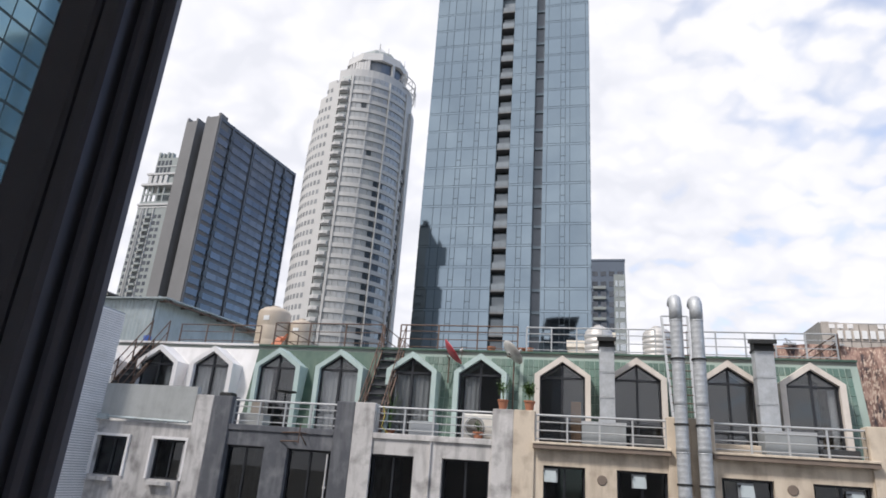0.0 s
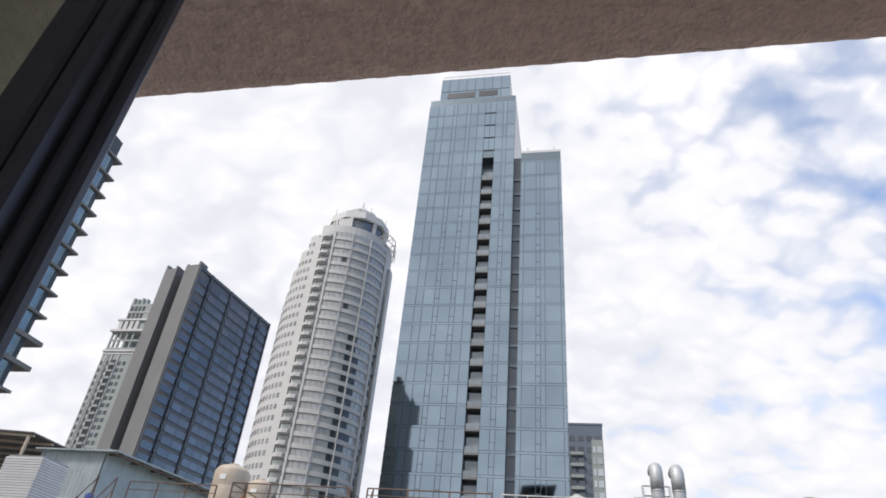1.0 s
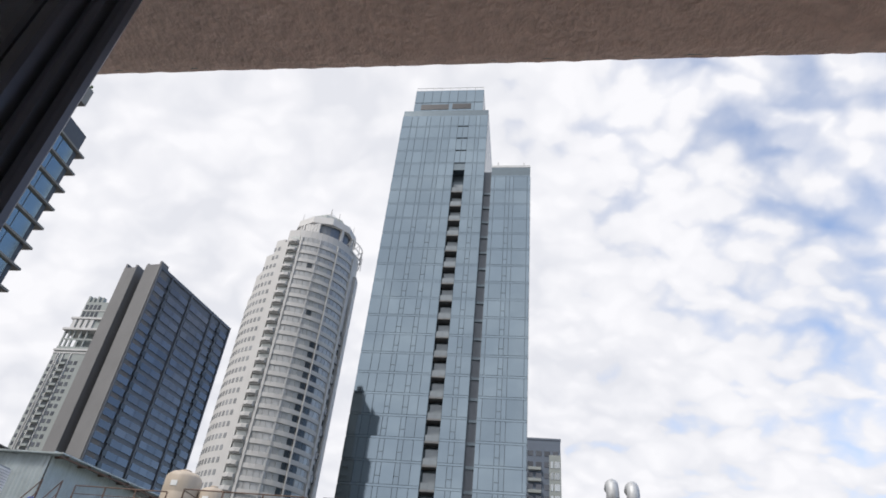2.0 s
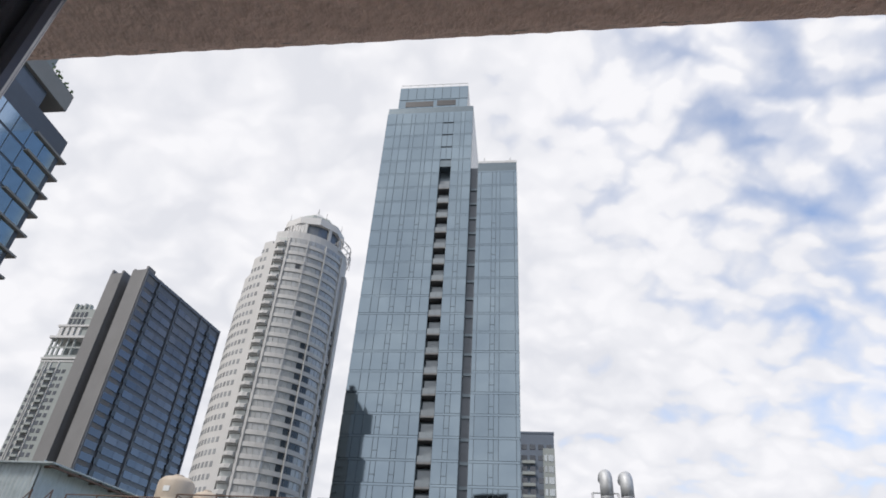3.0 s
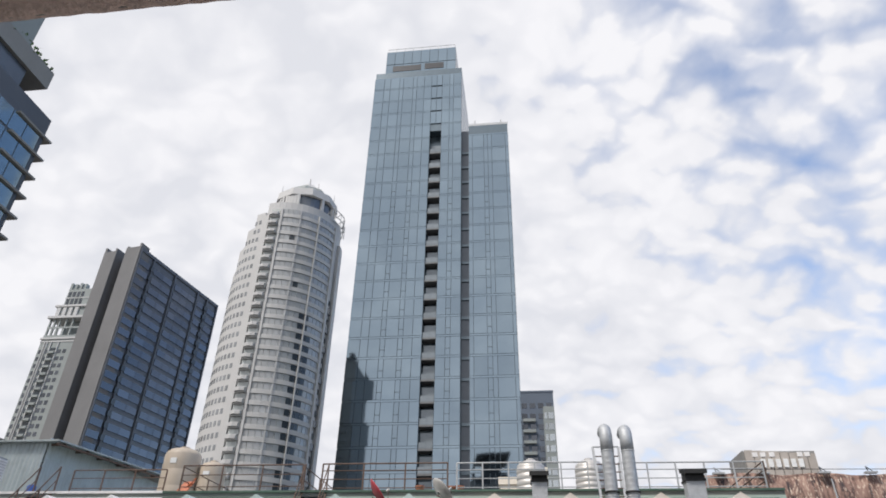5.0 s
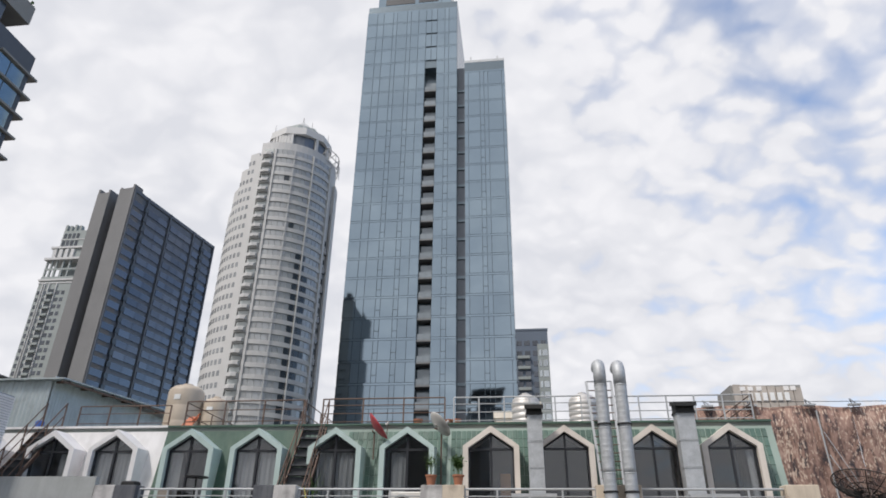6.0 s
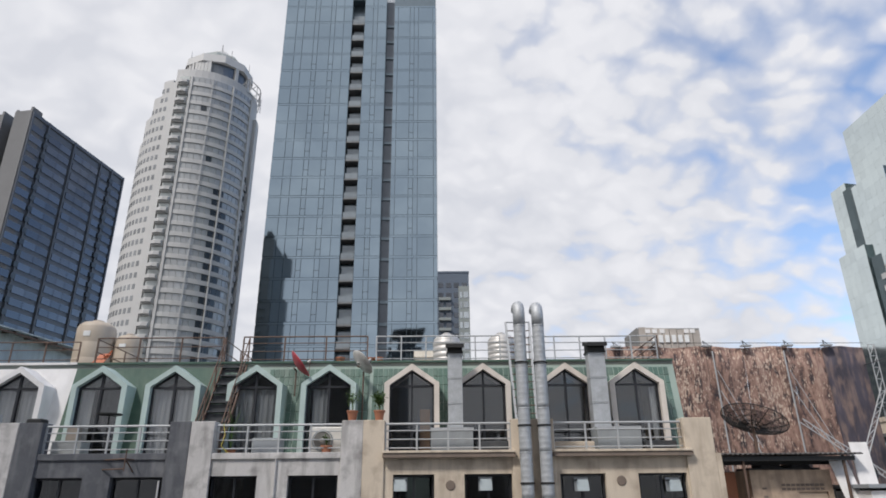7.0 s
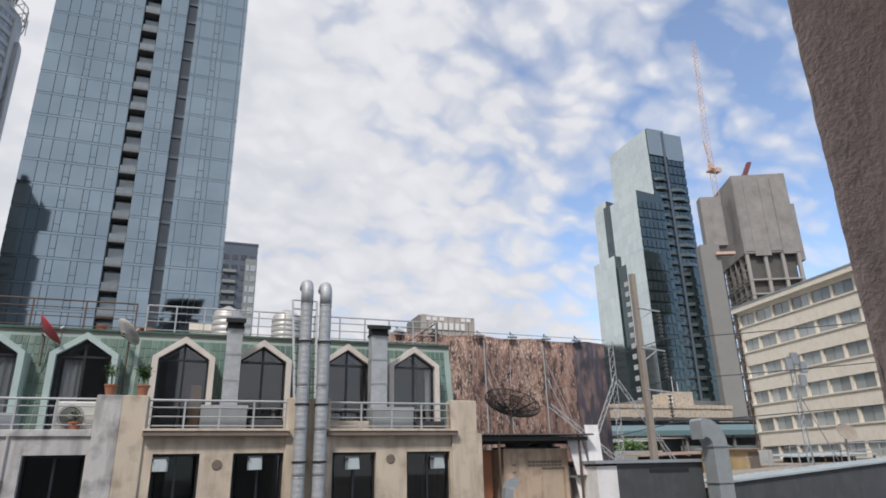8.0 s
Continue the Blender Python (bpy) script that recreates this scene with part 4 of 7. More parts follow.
def ac_unit(x, y, z, label, body=M_acwhite):
    g = thing("air_conditioner", (x, y, z), label, "air conditioner", "outdoor air conditioner units")
    part("casing", Build().soft_box(x - 0.43, x + 0.43, y - 0.15, y + 0.15, z + 0.05, z + 0.70, 0.03), body, g)
    part("grille", Build().lathe(0, 0, [(0.25, -0.01), (0.25, 0.012), (0.22, 0.012), (0.20, 0.004), (0.02, 0.004)], 28), M_duct, g).matrix_basis = pose(x - 0.10, y - 0.16, z + 0.38, 90)
    for i in range(4):
        ring = Build()
        r = 0.08 + 0.045 * i
        ring.lathe(0, 0, [(r, 0.0), (r, 0.006), (r - 0.012, 0.006), (r - 0.012, 0.0)], 20)
        part("grille_ring", ring, M_acwhite, g).matrix_basis = pose(x - 0.10, y - 0.178, z + 0.38, 90)
    part("hub", Build().lathe(0, 0, [(0.05, 0), (0.05, 0.02), (0.03, 0.03)], 14), M_acwhite, g).matrix_basis = pose(x - 0.10, y - 0.18, z + 0.38, 90)
    for s in (-0.3, 0.3):
        part("foot", Build().box(x + s - 0.04, x + s + 0.04, y - 0.16, y + 0.16, z, z + 0.05), M_greybox, g)


ac_unit(-1.98, -0.66, SLAB, "white outdoor air conditioner with a round fan grille")
crate = thing("storage_box", (-3.45, -0.6, SLAB), "low grey box with a dark open front on the balcony", "box")
part("body", Build().soft_box(-3.78, -3.1, -0.75, -0.3, SLAB, 16.16, 0.02), M_duct, crate)
part("front", Build().box(-3.72, -3.16, -0.765, -0.75, SLAB + 0.06, 16.08), M_greybox, crate, "dark recessed front")
alone("planter_box", Build().soft_box(-8.45, -7.75, -0.9, -0.5, SLAB, 16.12, 0.012), M_cement, "low cement box on the dark balcony", "box")


def dish(x, y, z, r, az, el, mat, label, foot):
    """A small offset dish on an elbow arm."""
    g = thing("satellite_dish", foot, label, "satellite dish", "small satellite dishes")
    n = 22
    prof = [(r * (i / 6), 0.32 * r * (i / 6) ** 2) for i in range(7)]
    b2 = Build()
    b2.add([(p * math.cos(2 * math.pi * k / n), p * math.sin(2 * math.pi * k / n), h) for p, h in prof[1:] for k in range(n)] + [(p * math.cos(2 * math.pi * k / n), p * math.sin(2 * math.pi * k / n), h - 0.012) for p, h in prof[1:] for k in range(n)],
           [(i * n + k, i * n + (k + 1) % n, (i + 1) * n + (k + 1) % n, (i + 1) * n + k) for i in range(5) for k in range(n)]
           + [((6 + i) * n + k, (7 + i) * n + k, (7 + i) * n + (k + 1) % n, (6 + i) * n + (k + 1) % n) for i in range(5) for k in range(n)]
           + [(5 * n + k, 5 * n + (k + 1) % n, 11 * n + (k + 1) % n, 11 * n + k) for k in range(n)] + [tuple(range(n)), tuple(range(7 * n - 1, 6 * n - 1, -1))])
    b2.smooth = True
    a_ = radians(az)
    e_ = radians(el)
    aim = Vector((math.sin(a_) * math.cos(e_), math.cos(a_) * math.cos(e_), math.sin(e_)))
    m = Matrix.Translation((x, y, z)) @ aim.to_track_quat("Z", "Y").to_matrix().to_4x4()
    part("reflector", b2, mat, g).matrix_basis = m
    back = Vector((x, y, z)) - aim * 0.08
    part("arm", Build().tube(foot, (foot[0], foot[1], back.z), 0.02, 8).tube((foot[0], foot[1], back.z), back, 0.02, 8), M_rust, g)
    tip = m @ Vector((0, -r * 0.2, r * 0.95))
    part("feed_arm", Build().tube(m @ Vector((0, -r * 0.95, 0.2 * r)), tip, 0.01, 6), M_rust, g)
    part("feed", Build().tube(tip, tip - aim * 0.09, 0.03, 8), M_greydish, g)


dish(-3.02, 0.05, 18.02, 0.40, 78, 38, M_red, "faded red satellite dish on a bent arm", (-3.10, 0.40, 17.3))
dish(-1.38, 0.05, 18.06, 0.37, 62, 40, M_greydish, "weathered grey satellite dish on a pole", (-1.30, 0.34, 16.6))


def pot_plant(x, y, z, size, label, leaves=60):
    g = thing("potted_plant", (x, y, z), label, "plant", "potted plants on the pier")
    b2 = Build().lathe(x, y, [(0.085, z), (0.125, z + 0.20), (0.14, z + 0.20), (0.14, z + 0.235), (0.12, z + 0.235), (0.11, z + 0.20)], 18)
    part("pot", b2, M_terra, g)
    stems, lv = Build(), Build()
    for i in range(7):
        a_ = random.random() * 6.28
        tip = Vector((x + math.cos(a_) * size * 0.45 * random.random(), y + math.sin(a_) * size * 0.3, z + 0.25 + size * (0.5 + 0.6 * random.random())))
        stems.path([(x, y, z + 0.2), (x + (tip.x - x) * 0.3, y, z + 0.2 + (tip.z - z - 0.2) * 0.6), tip], 0.006, 5)
        for j in range(leaves // 7):
            c = Vector((x, y, z + 0.3)).lerp(tip, 0.35 + 0.65 * random.random()) + Vector((random.gauss(0, 0.05), random.gauss(0, 0.05), random.gauss(0, 0.03))) * size * 2
            d = Vector((random.gauss(0, 1), random.gauss(0, 1), random.gauss(0, 0.6))).normalized()
            s = d.cross(Vector((0, 0, 1))).normalized() * 0.022
            ln = 0.05 + 0.05 * random.random()
            lv.add([c, c + d * ln * 0.5 + s, c + d * ln, c + d * ln * 0.5 - s, c + d * ln * 0.5 + Vector((0, 0, 0.006))], [(0, 1, 4), (1, 2, 4), (2, 3, 4), (3, 0, 4)])
    part("stem", stems, M_leaf, g)
    part("leaves", lv, M_leaf, g)


pot_plant(-1.36, FRONT + 0.12, 16.50, 0.50, "leggy green plant in a terracotta pot", 130)
pot_plant(-0.72, FRONT + 0.12, 16.50, 0.42, "bushy green plant in a terracotta pot", 420)
pot_plant(-4.35, -0.5, SLAB, 0.9, "tall thin plant standing on the balcony", 40)
pot_plant(-1.95, -1.0, SLAB + 0.02, 0.16, "small green plant before the air conditioner", 60)
for x, y in ((-2.05, 1.1), (-0.98, 1.15), (-1.2, 1.2)):
    alone("flower_pot", Build().lathe(x, y, [(0.08, ROOF), (0.12, ROOF + 0.2), (0.135, ROOF + 0.2), (0.135, ROOF + 0.24), (0.11, ROOF + 0.24), (0.10, ROOF + 0.2)], 18), M_terra, "empty terracotta flower pot on the roof edge", "flower pot", "flower pots on the roof")


def water_tank(x, y, z, r, h, mat, label, ribs, steel=False):
    g = thing("water_tank", (x, y, z), label, "water tank", "roof water tanks")
    prof = [(r * 0.97, z + 0.15)]
    for i in range(ribs):
        a_ = z + 0.15 + (h - 0.15) * i / ribs
        b_ = z + 0.15 + (h - 0.15) * (i + 1) / ribs
        prof += [(r, a_ + 0.015), (r, b_ - 0.045), (r * (0.955 if steel else 0.99), b_ - 0.03), (r * (0.955 if steel else 0.99), b_ - 0.015)]
    prof += [(r * 0.93, z + h + 0.05), (r * 0.75, z + h + 0.14), (r * 0.45, z + h + 0.19), (r * 0.28, z + h + 0.20)]
    b2 = Build().lathe(x, y, prof, 32)
    b2.smooth = True
    part("barrel", b2, mat, g)
    part("lid", Build().lathe(x, y, [(r * 0.30, z + h + 0.19), (r * 0.30, z + h + 0.24), (r * 0.2, z + h + 0.26)], 20), mat, g)
    part("stand", Build().lathe(x, y, [(r * 0.9, z), (r * 0.9, z + 0.15)], 20), M_cement, g)
    if not steel:
        part("label_plate", Build().box(x - 0.1, x + 0.1, y - r - 0.012, y - r * 0.9, z + h * 0.78, z + h * 0.88), M_mark, g)


water_tank(-10.08, 3.1, ROOF, 0.56, 1.62, M_tank, "large beige plastic water tank with a domed top", 3)
water_tank(-9.15, 3.4, ROOF, 0.42, 1.26, M_tank, "smaller beige plastic water tank with a lid", 3)
water_tank(0.95, 2.6, ROOF, 0.42, 1.02, M_steel, "ribbed stainless steel water tank on the roof", 5, True)
water_tank(2.62, 2.6, ROOF, 0.42, 1.02, M_steel, "ribbed stainless steel water tank behind the flues", 6, True)
water_tank(3.08, 3.4, ROOF, 0.33, 1.02, M_tank, "plain beige tank behind the ribbed steel tank", 1)
b2 = Build().slab([(-9.1, 1.1, ROOF), (-8.75, 1.1, ROOF), (-8.55, 1.25, ROOF + 0.42), (-8.85, 1.25, ROOF + 0.42)], (0, 0.05, 0.02)).tube((-9.0, 1.2, ROOF), (-8.5, 1.2, ROOF + 0.5), 0.02, 6)
alone("folded_chair", b2, M_orange, "folded orange plastic chair lying by the tanks", "chair")
alone("plastic_drum", Build().lathe(-13.3, 0.95, [(0.1, ROOF), (0.12, ROOF + 0.05), (0.12, ROOF + 0.26), (0.08, ROOF + 0.3)], 18), M_blue, "blue plastic drum by the roof stair", "drum")

tb = thing("round_table", (-7.28, -0.75, SLAB), "slim black bistro table with a thin round top", "table")
part("tabletop", Build().lathe(-7.28, -0.75, [(0.27, 16.72), (0.285, 16.73), (0.285, 16.75), (0.05, 16.755)], 28), M_black, tb)
part("stem", Build().tube((-7.28, -0.75, SLAB + 0.03), (-7.28, -0.75, 16.72), 0.022, 8), M_black, tb)
part("base", Build().lathe(-7.28, -0.75, [(0.22, SLAB), (0.22, SLAB + 0.02), (0.03, SLAB + 0.05)], 20), M_black, tb)
alone("tray", Build().soft_box(-8.98, -8.6, FRONT - 0.02, FRONT + 0.28, 16.50, 16.60, 0.03), M_black, "flat black tray lying on the pier top", "tray")
alone("floor_cloth", Build().soft_box(-8.5, -8.2, -0.3, -0.1, SLAB, 16.5, 0.02), M_rooftan, "tan board leaning in the balcony corner", "board")

# small wall clutter
g = thing("bracket_arm", (-6.6, FRONT - 0.3, 15.5), "rusty steel bracket projecting under the balcony", "bracket")
for p, q in (((-7.0, FRONT, 15.66), (-6.3, FRONT - 0.45, 15.66)), ((-6.3, FRONT - 0.45, 15.66), (-6.3, FRONT, 15.66)), ((-6.3, FRONT - 0.45, 15.86), (-6.3, FRONT - 0.45, 15.4)), ((-6.3, FRONT, 15.40), (-6.3, FRONT - 0.45, 15.66)), ((-7.0, FRONT, 15.45), (-6.3, FRONT - 0.45, 15.45))):
    part("bar", Build().tube(p, q, 0.016, 6), M_rust, g)
for x, z0, z1 in ((-3.05, 11.0, 15.66), (-1.52, 13.0, 15.6), (-9.7, 13.2, 15.2), (-5.66, 13.2, 15.2)):
    alone("drain_pipe", Build().tube((x, FRONT - 0.04, z0), (x, FRONT - 0.04, z1), 0.022, 8).box(x - 0.04, x + 0.04, FRONT - 0.05, FRONT, z0 + 1.2, z0 + 1.25), M_white, "thin white drain pipe on the house front", "pipe", "drain pipes")
alone("gutter_pipe", Build().tube((-12.4, FRONT - 0.08, 15.80), (-9.7, FRONT - 0.08, 15.76), 0.035, 8).box(-12.5, -12.2, FRONT - 0.16, FRONT - 0.02, 15.72, 15.86), M_sheet, "thin grey pipe along the cement parapet", "pipe")
alone("hose", Build().path([(-4.36, FRONT + 0.06, 16.44), (-4.30, FRONT + 0.03, 16.2), (-4.36, FRONT + 0.03, 15.95), (-4.2, FRONT + 0.06, 15.8)], 0.009, 6), material("yellow_hose", (0.55, 0.48, 0.08), 0.5), "yellow hose hung over the balcony railing", "hose")
for x, z in ((0.95, 15.05), (4.85, 15.12)):
    alone("wall_patch", Build().lathe(0, 0, [(0.11, 0), (0.11, 0.012), (0.09, 0.02)], 16), M_ledge, "round dark vent cap on the wall", "vent").matrix_world = pose(x, FRONT, z, 90)

# white clad shaft before the first house
shaft = thing("clad_shaft", (-12.95, -1.7, 0.0), "tall shaft clad in narrow white boards", "shaft")
part("core", Build().box(-13.58, -12.52, -2.18, FRONT, 0.0, 18.72), M_greybox, shaft)
board = Build().box(-0.56, 0.56, -1.02, -0.98, -0.023, 0.023).box(0.52, 0.56, -0.98, 0.0, -0.023, 0.023).mesh("board", M_siding)
for i in range(131):
    ob = hang(new("board", board), shaft)
    ob.matrix_basis = pose(-13.05, FRONT, 10.2 + 0.065 * i, 0, 0, 0)
part("lower_cladding", Build().box(-13.61, -12.49, -2.22, FRONT, 0.0, 10.1), M_siding, shaft)

# corrugated shed on the roof
shed = thing("roof_shed", (-16.5, 7.0, ROOF), "pale corrugated metal shed on the roof", "shed")
cor = Build().corrugated((-16.5, 2.0, ROOF), (-14.1, 2.0, ROOF), (0, 0, 1.78), (0, -0.02, 0))
part("front_sheet", cor, M_sheet, shed)
cor = Build().corrugated((-14.1, 2.05, ROOF), (-14.1, 12.0, ROOF), (0, 0, 1.95), (0.02, 0, 0))
part("side_sheet", cor, M_sheet, shed)
part("roof_sheet", Build().slab([(-16.6, 1.75, 20.0), (-13.55, 1.75, 20.0), (-13.55, 12.2, 20.55), (-16.6, 12.2, 20.55)], (0, 0, 0.045)), M_sheet, shed)
for i in range(9):
    y = 2.1 + i * 1.2
    part("rafter", Build().box(-14.06, -13.58, y, y + 0.06, 19.93 + 0.053 * (y - 1.75), 19.99 + 0.053 * (y - 1.75)), M_rust, shed)
part("purlin", Build().slab([(-13.66, 1.8, 19.90), (-13.60, 1.8, 19.90), (-13.60, 12.1, 20.43), (-13.66, 12.1, 20.43)], (0, 0, 0.06)), M_rust, shed)

# canopy with rails on the first roof
can = thing("roof_canopy", (-19.5, 3.5, ROOF), "old sheet canopy on thin posts over a roof terrace", "canopy")
part("canopy_sheet", Build().slab([(-25.0, 1.6, 20.80), (-16.8, 1.6, 20.45), (-16.8, 10.5, 20.45), (-25.0, 10.5, 20.80)], (0, 0, 0.05)), M_sheetdark, can)
for i in range(10):
    y = 1.7 + 0.95 * i
    part("slat", Build().slab([(-25.0, y, 20.72), (-16.85, y, 20.37), (-16.85, y + 0.09, 20.37), (-25.0, y + 0.09, 20.72)], (0, 0, 0.07)), M_tank, can)
for x, y in ((-24.5, 1.7), (-20.5, 1.7), (-17.0, 1.7), (-24.5, 10.3), (-20.5, 10.3), (-17.0, 10.3)):
    part("post", Build().box(x - 0.04, x + 0.04, y - 0.04, y + 0.04, ROOF - 0.02, 20.40), M_tank, can)
railing(-23.0, -17.4, 2.1, ROOF - 0.02, 19.3, 6, 5, M_clean, "white painted terrace railing under the canopy")
part("terrace_deck", Build().box(-25.2, -17.1, -1.2, 11.0, 0.0, ROOF - 0.02), M_white, houses[0])
g = thing("railing", (-21.0, 2.2, 20.9), "dark iron railing with hoops on the upper terrace", "railing", "railings of the row houses")
for i in range(7):
    x = -23.6 + 0.55 * i
    part("hoop", Build().path([(x, 2.6, 20.7), (x + 0.05, 2.6, 21.2), (x + 0.27, 2.6, 21.5), (x + 0.5, 2.6, 21.2), (x + 0.55, 2.6, 20.7)], 0.018, 6), M_black, g)
part("top_rail", Build().tube((-23.7, 2.6, 21.55), (-19.7, 2.6, 21.55), 0.022, 6), M_black, g)


# ---- towers ----
def big_tower():
    """The tallest tower: blue curtain wall, balcony shaft, dark slot, lower wing."""
    X0, XB0, XB1, XS0, XS1, X1, Y = -30.2, -16.56, -14.04, -9.54, -7.94, 0.62, 88.0
    TOP, WING, STEP, BASE = 131.0, 112.5, 3.96, 6.3
    g = thing("glass_tower", (-15.0, 102.0, 0.0), "very tall blue glass tower with a balcony shaft and lower wing", "tower")
    for a_, b_, y_, lo, hi in ((X0 + 0.05, XB0, 0.12, 0, TOP), (XB0, XB1, 2.2, 0, 111.5), (XB0, XB1, 0.12, 111.5, TOP), (XB1, XS0, 0.12, 0, TOP)):
        part("core", Build().box(a_, b_, Y + y_, Y + 28, lo, hi), M_towerline, g)
    # The set-back slot is darkened by its colour too.
    part("slot", Build().box(XS0, XS1, Y + 1.6, Y + 26, 0, WING - 0.4), M_recess, g, "vertical slot, its shade put into a dark colour")
    part("wing_core", Build().box(XS1, X1 - 0.05, Y + 0.12, Y + 24, 0, WING - 0.3), M_towerline, g)
    part("crown", Build().box(-28.2, -11.1, Y + 1.0, Y + 24, TOP - 0.1, 139.2), M_towerline, g)
    rest = Build()
    up = floors(BASE + 7 * STEP, TOP, STEP, 0.42, STEP - 0.06)
    span = floors(BASE + 7 * STEP, TOP, STEP, 0.0, 0.36)
    left = columns([2.3, 1.5, 2.2, 0.9, 2.35, 0.9, 1.75, 1.74], 0.0, 0.09)
    mid = columns([1.75, 0.9, 1.85], 0.0, 0.09)
    wing = columns([0.8, 2.45, 0.85, 0.85, 2.95, 0.66], 0.0, 0.09)
    n = 12
    panes(g, "pane", (X0, Y), (XB0, Y), (0, -1), left, up[:n], M_tower, rest, 100, 0.0022, 0.08)
    panes(g, "pane", (XB1, Y), (XS0, Y), (0, -1), mid, up[:n], M_tower, rest, 40, 0.0022, 0.08)
    panes(g, "pane", (XS1, Y), (X1, Y), (0, -1), wing, up[:n], M_tower, rest, 80, 0.0022, 0.08)
    panes(g, "pane", (X0, Y), (XB0, Y), (0, -1), left, up[n:], M_tower, rest, 60, 0.0022, 0.08)
    panes(g, "pane", (XB1, Y), (XS0, Y), (0, -1), mid, up[n:], M_tower, rest, 20, 0.0022, 0.08)
    panes(g, "pane", (XB0, Y), (XB1, Y), (0, -1), columns([1.26, 1.26]), [r for r in up if r[0] > 111.5], M_tower, rest, 0, 0.002, 0.08)
    panes(g, "pane", (XS1, Y), (X1, Y), (0, -1), wing, [r for r in up[n:] if r[1] < WING], M_tower, rest, 0, 0.0022, 0.08)
    for a_, b_, hi in ((X0, XB0, TOP), (XB1, XS0, TOP), (XS1, X1, WING)):
        panes(g, "spandrel", (a_, Y), (b_, Y), (0, -1), columns([b_ - a_]), [r for r in span if r[1] < hi], M_tower, rest, 40, 0.001, 0.07)
    # small opening lights in the narrow columns
    bar = Build().box(-0.41, 0.41, -0.12, 0.0, -0.055, 0.055).mesh("vent_bar", M_towerline)
    for z0, z1 in up[:16]:
        for x in (X0 + 6.45, X0 + 9.7, XB1 + 2.2, XS1 + 3.7):
            hang(new("vent_bar", bar), g).matrix_basis = pose(x, Y, z0 + 1.3)
    # side faces, roof edges
    panes(g, "pane", (X0, Y + 28), (X0, Y), (-1, 0), columns([3.5] * 8), floors(BASE, TOP, STEP, 0.3, STEP - 0.05), M_tower, rest, 0)
    panes(g, "pane", (X1, Y), (X1, Y + 24), (1, 0), columns([3.0] * 8), floors(BASE, WING, STEP, 0.3, STEP - 0.05), M_tower, rest, 0)
    panes(g, "pane", (X0, Y), (XB0, Y), (0, -1), columns([3.41] * 4), floors(BASE, BASE + 7 * STEP, STEP, 0.3, STEP - 0.05), M_tower, rest, 0)
    panes(g, "pane", (XB1, Y), (X1, Y), (0, -1), columns([3.6] * 4), floors(BASE, BASE + 7 * STEP, STEP, 0.3, STEP - 0.05), M_tower, rest, 0)
    panes(g, "pane", (-28.2, Y + 0.9), (-11.1, Y + 0.9), (0, -1), columns([2.14] * 8), [(TOP + 0.6, TOP + 3.6), (TOP + 3.8, 139.2)], M_tower, rest, 0)
    ob = part("pane_field", rest, M_tower, g)
    tagged(ob, kind="stuff")
    rail = Build()
    for x in np.linspace(-28.0, -11.3, 9):
        rail.box(x, x + 0.12, Y + 1.0, Y + 1.12, 139.2, 140.4)
    rail.box(-28.0, -11.3, Y + 1.0, Y + 1.1, 140.3, 140.4)
    part("roof_rail", rail, M_rail, g)
    part("roof_rail", Build().box(XS1 + 1.2, XS1 + 1.5, Y + 0.5, Y + 0.8, WING - 0.3, WING + 1.6).box(X1 - 1.6, X1 - 1.3, Y + 0.5, Y + 0.8, WING - 0.3, WING + 1.4).box(XS1, X1, Y + 0.1, Y + 0.3, WING - 0.3, WING + 0.3), M_rail, g)
    part("crown_sign", Build().box(-26.4, -19.5, Y + 0.78, Y + 0.84, TOP + 1.2, TOP + 3.0).box(-18.6, -14.0, Y + 0.78, Y + 0.84, TOP + 1.4, TOP + 3.2), M_alu, g, "dark lettering shown as plain bars")
    for z0, z1 in floors(BASE + 7 * STEP, WING - 1.0, STEP, 0, 0.55):
        part("slot_band", Build().box(XS0 + 0.05, XS1 - 0.05, Y + 1.35, Y + 1.6, z0, z1), M_towerline, g)
    # balconies
    for z0, z1 in floors(BASE + 6 * STEP, 111.0, STEP, 0, STEP):
        part("balcony", Build().box(XB0, XB1, Y + 0.1, Y + 2.2, z0 - 0.35, z0), M_slatepier, g)
        part("balcony_front", Build().box(XB0 + 0.12, XB1 - 0.12, Y + 0.12, Y + 0.2, z0 - 0.30, z0 + 1.05).box(XB0 + 1.22, XB0 + 1.30, Y + 0.06, Y + 0.12, z0 - 0.3, z0 + 1.1), M_balglass, g)
        part("balcony_window", Build().box(XB0 + 0.2, XB1 - 0.2, Y + 1.3, Y + 2.18, z0, z0 + 2.9), M_balglass, g)


big_tower()


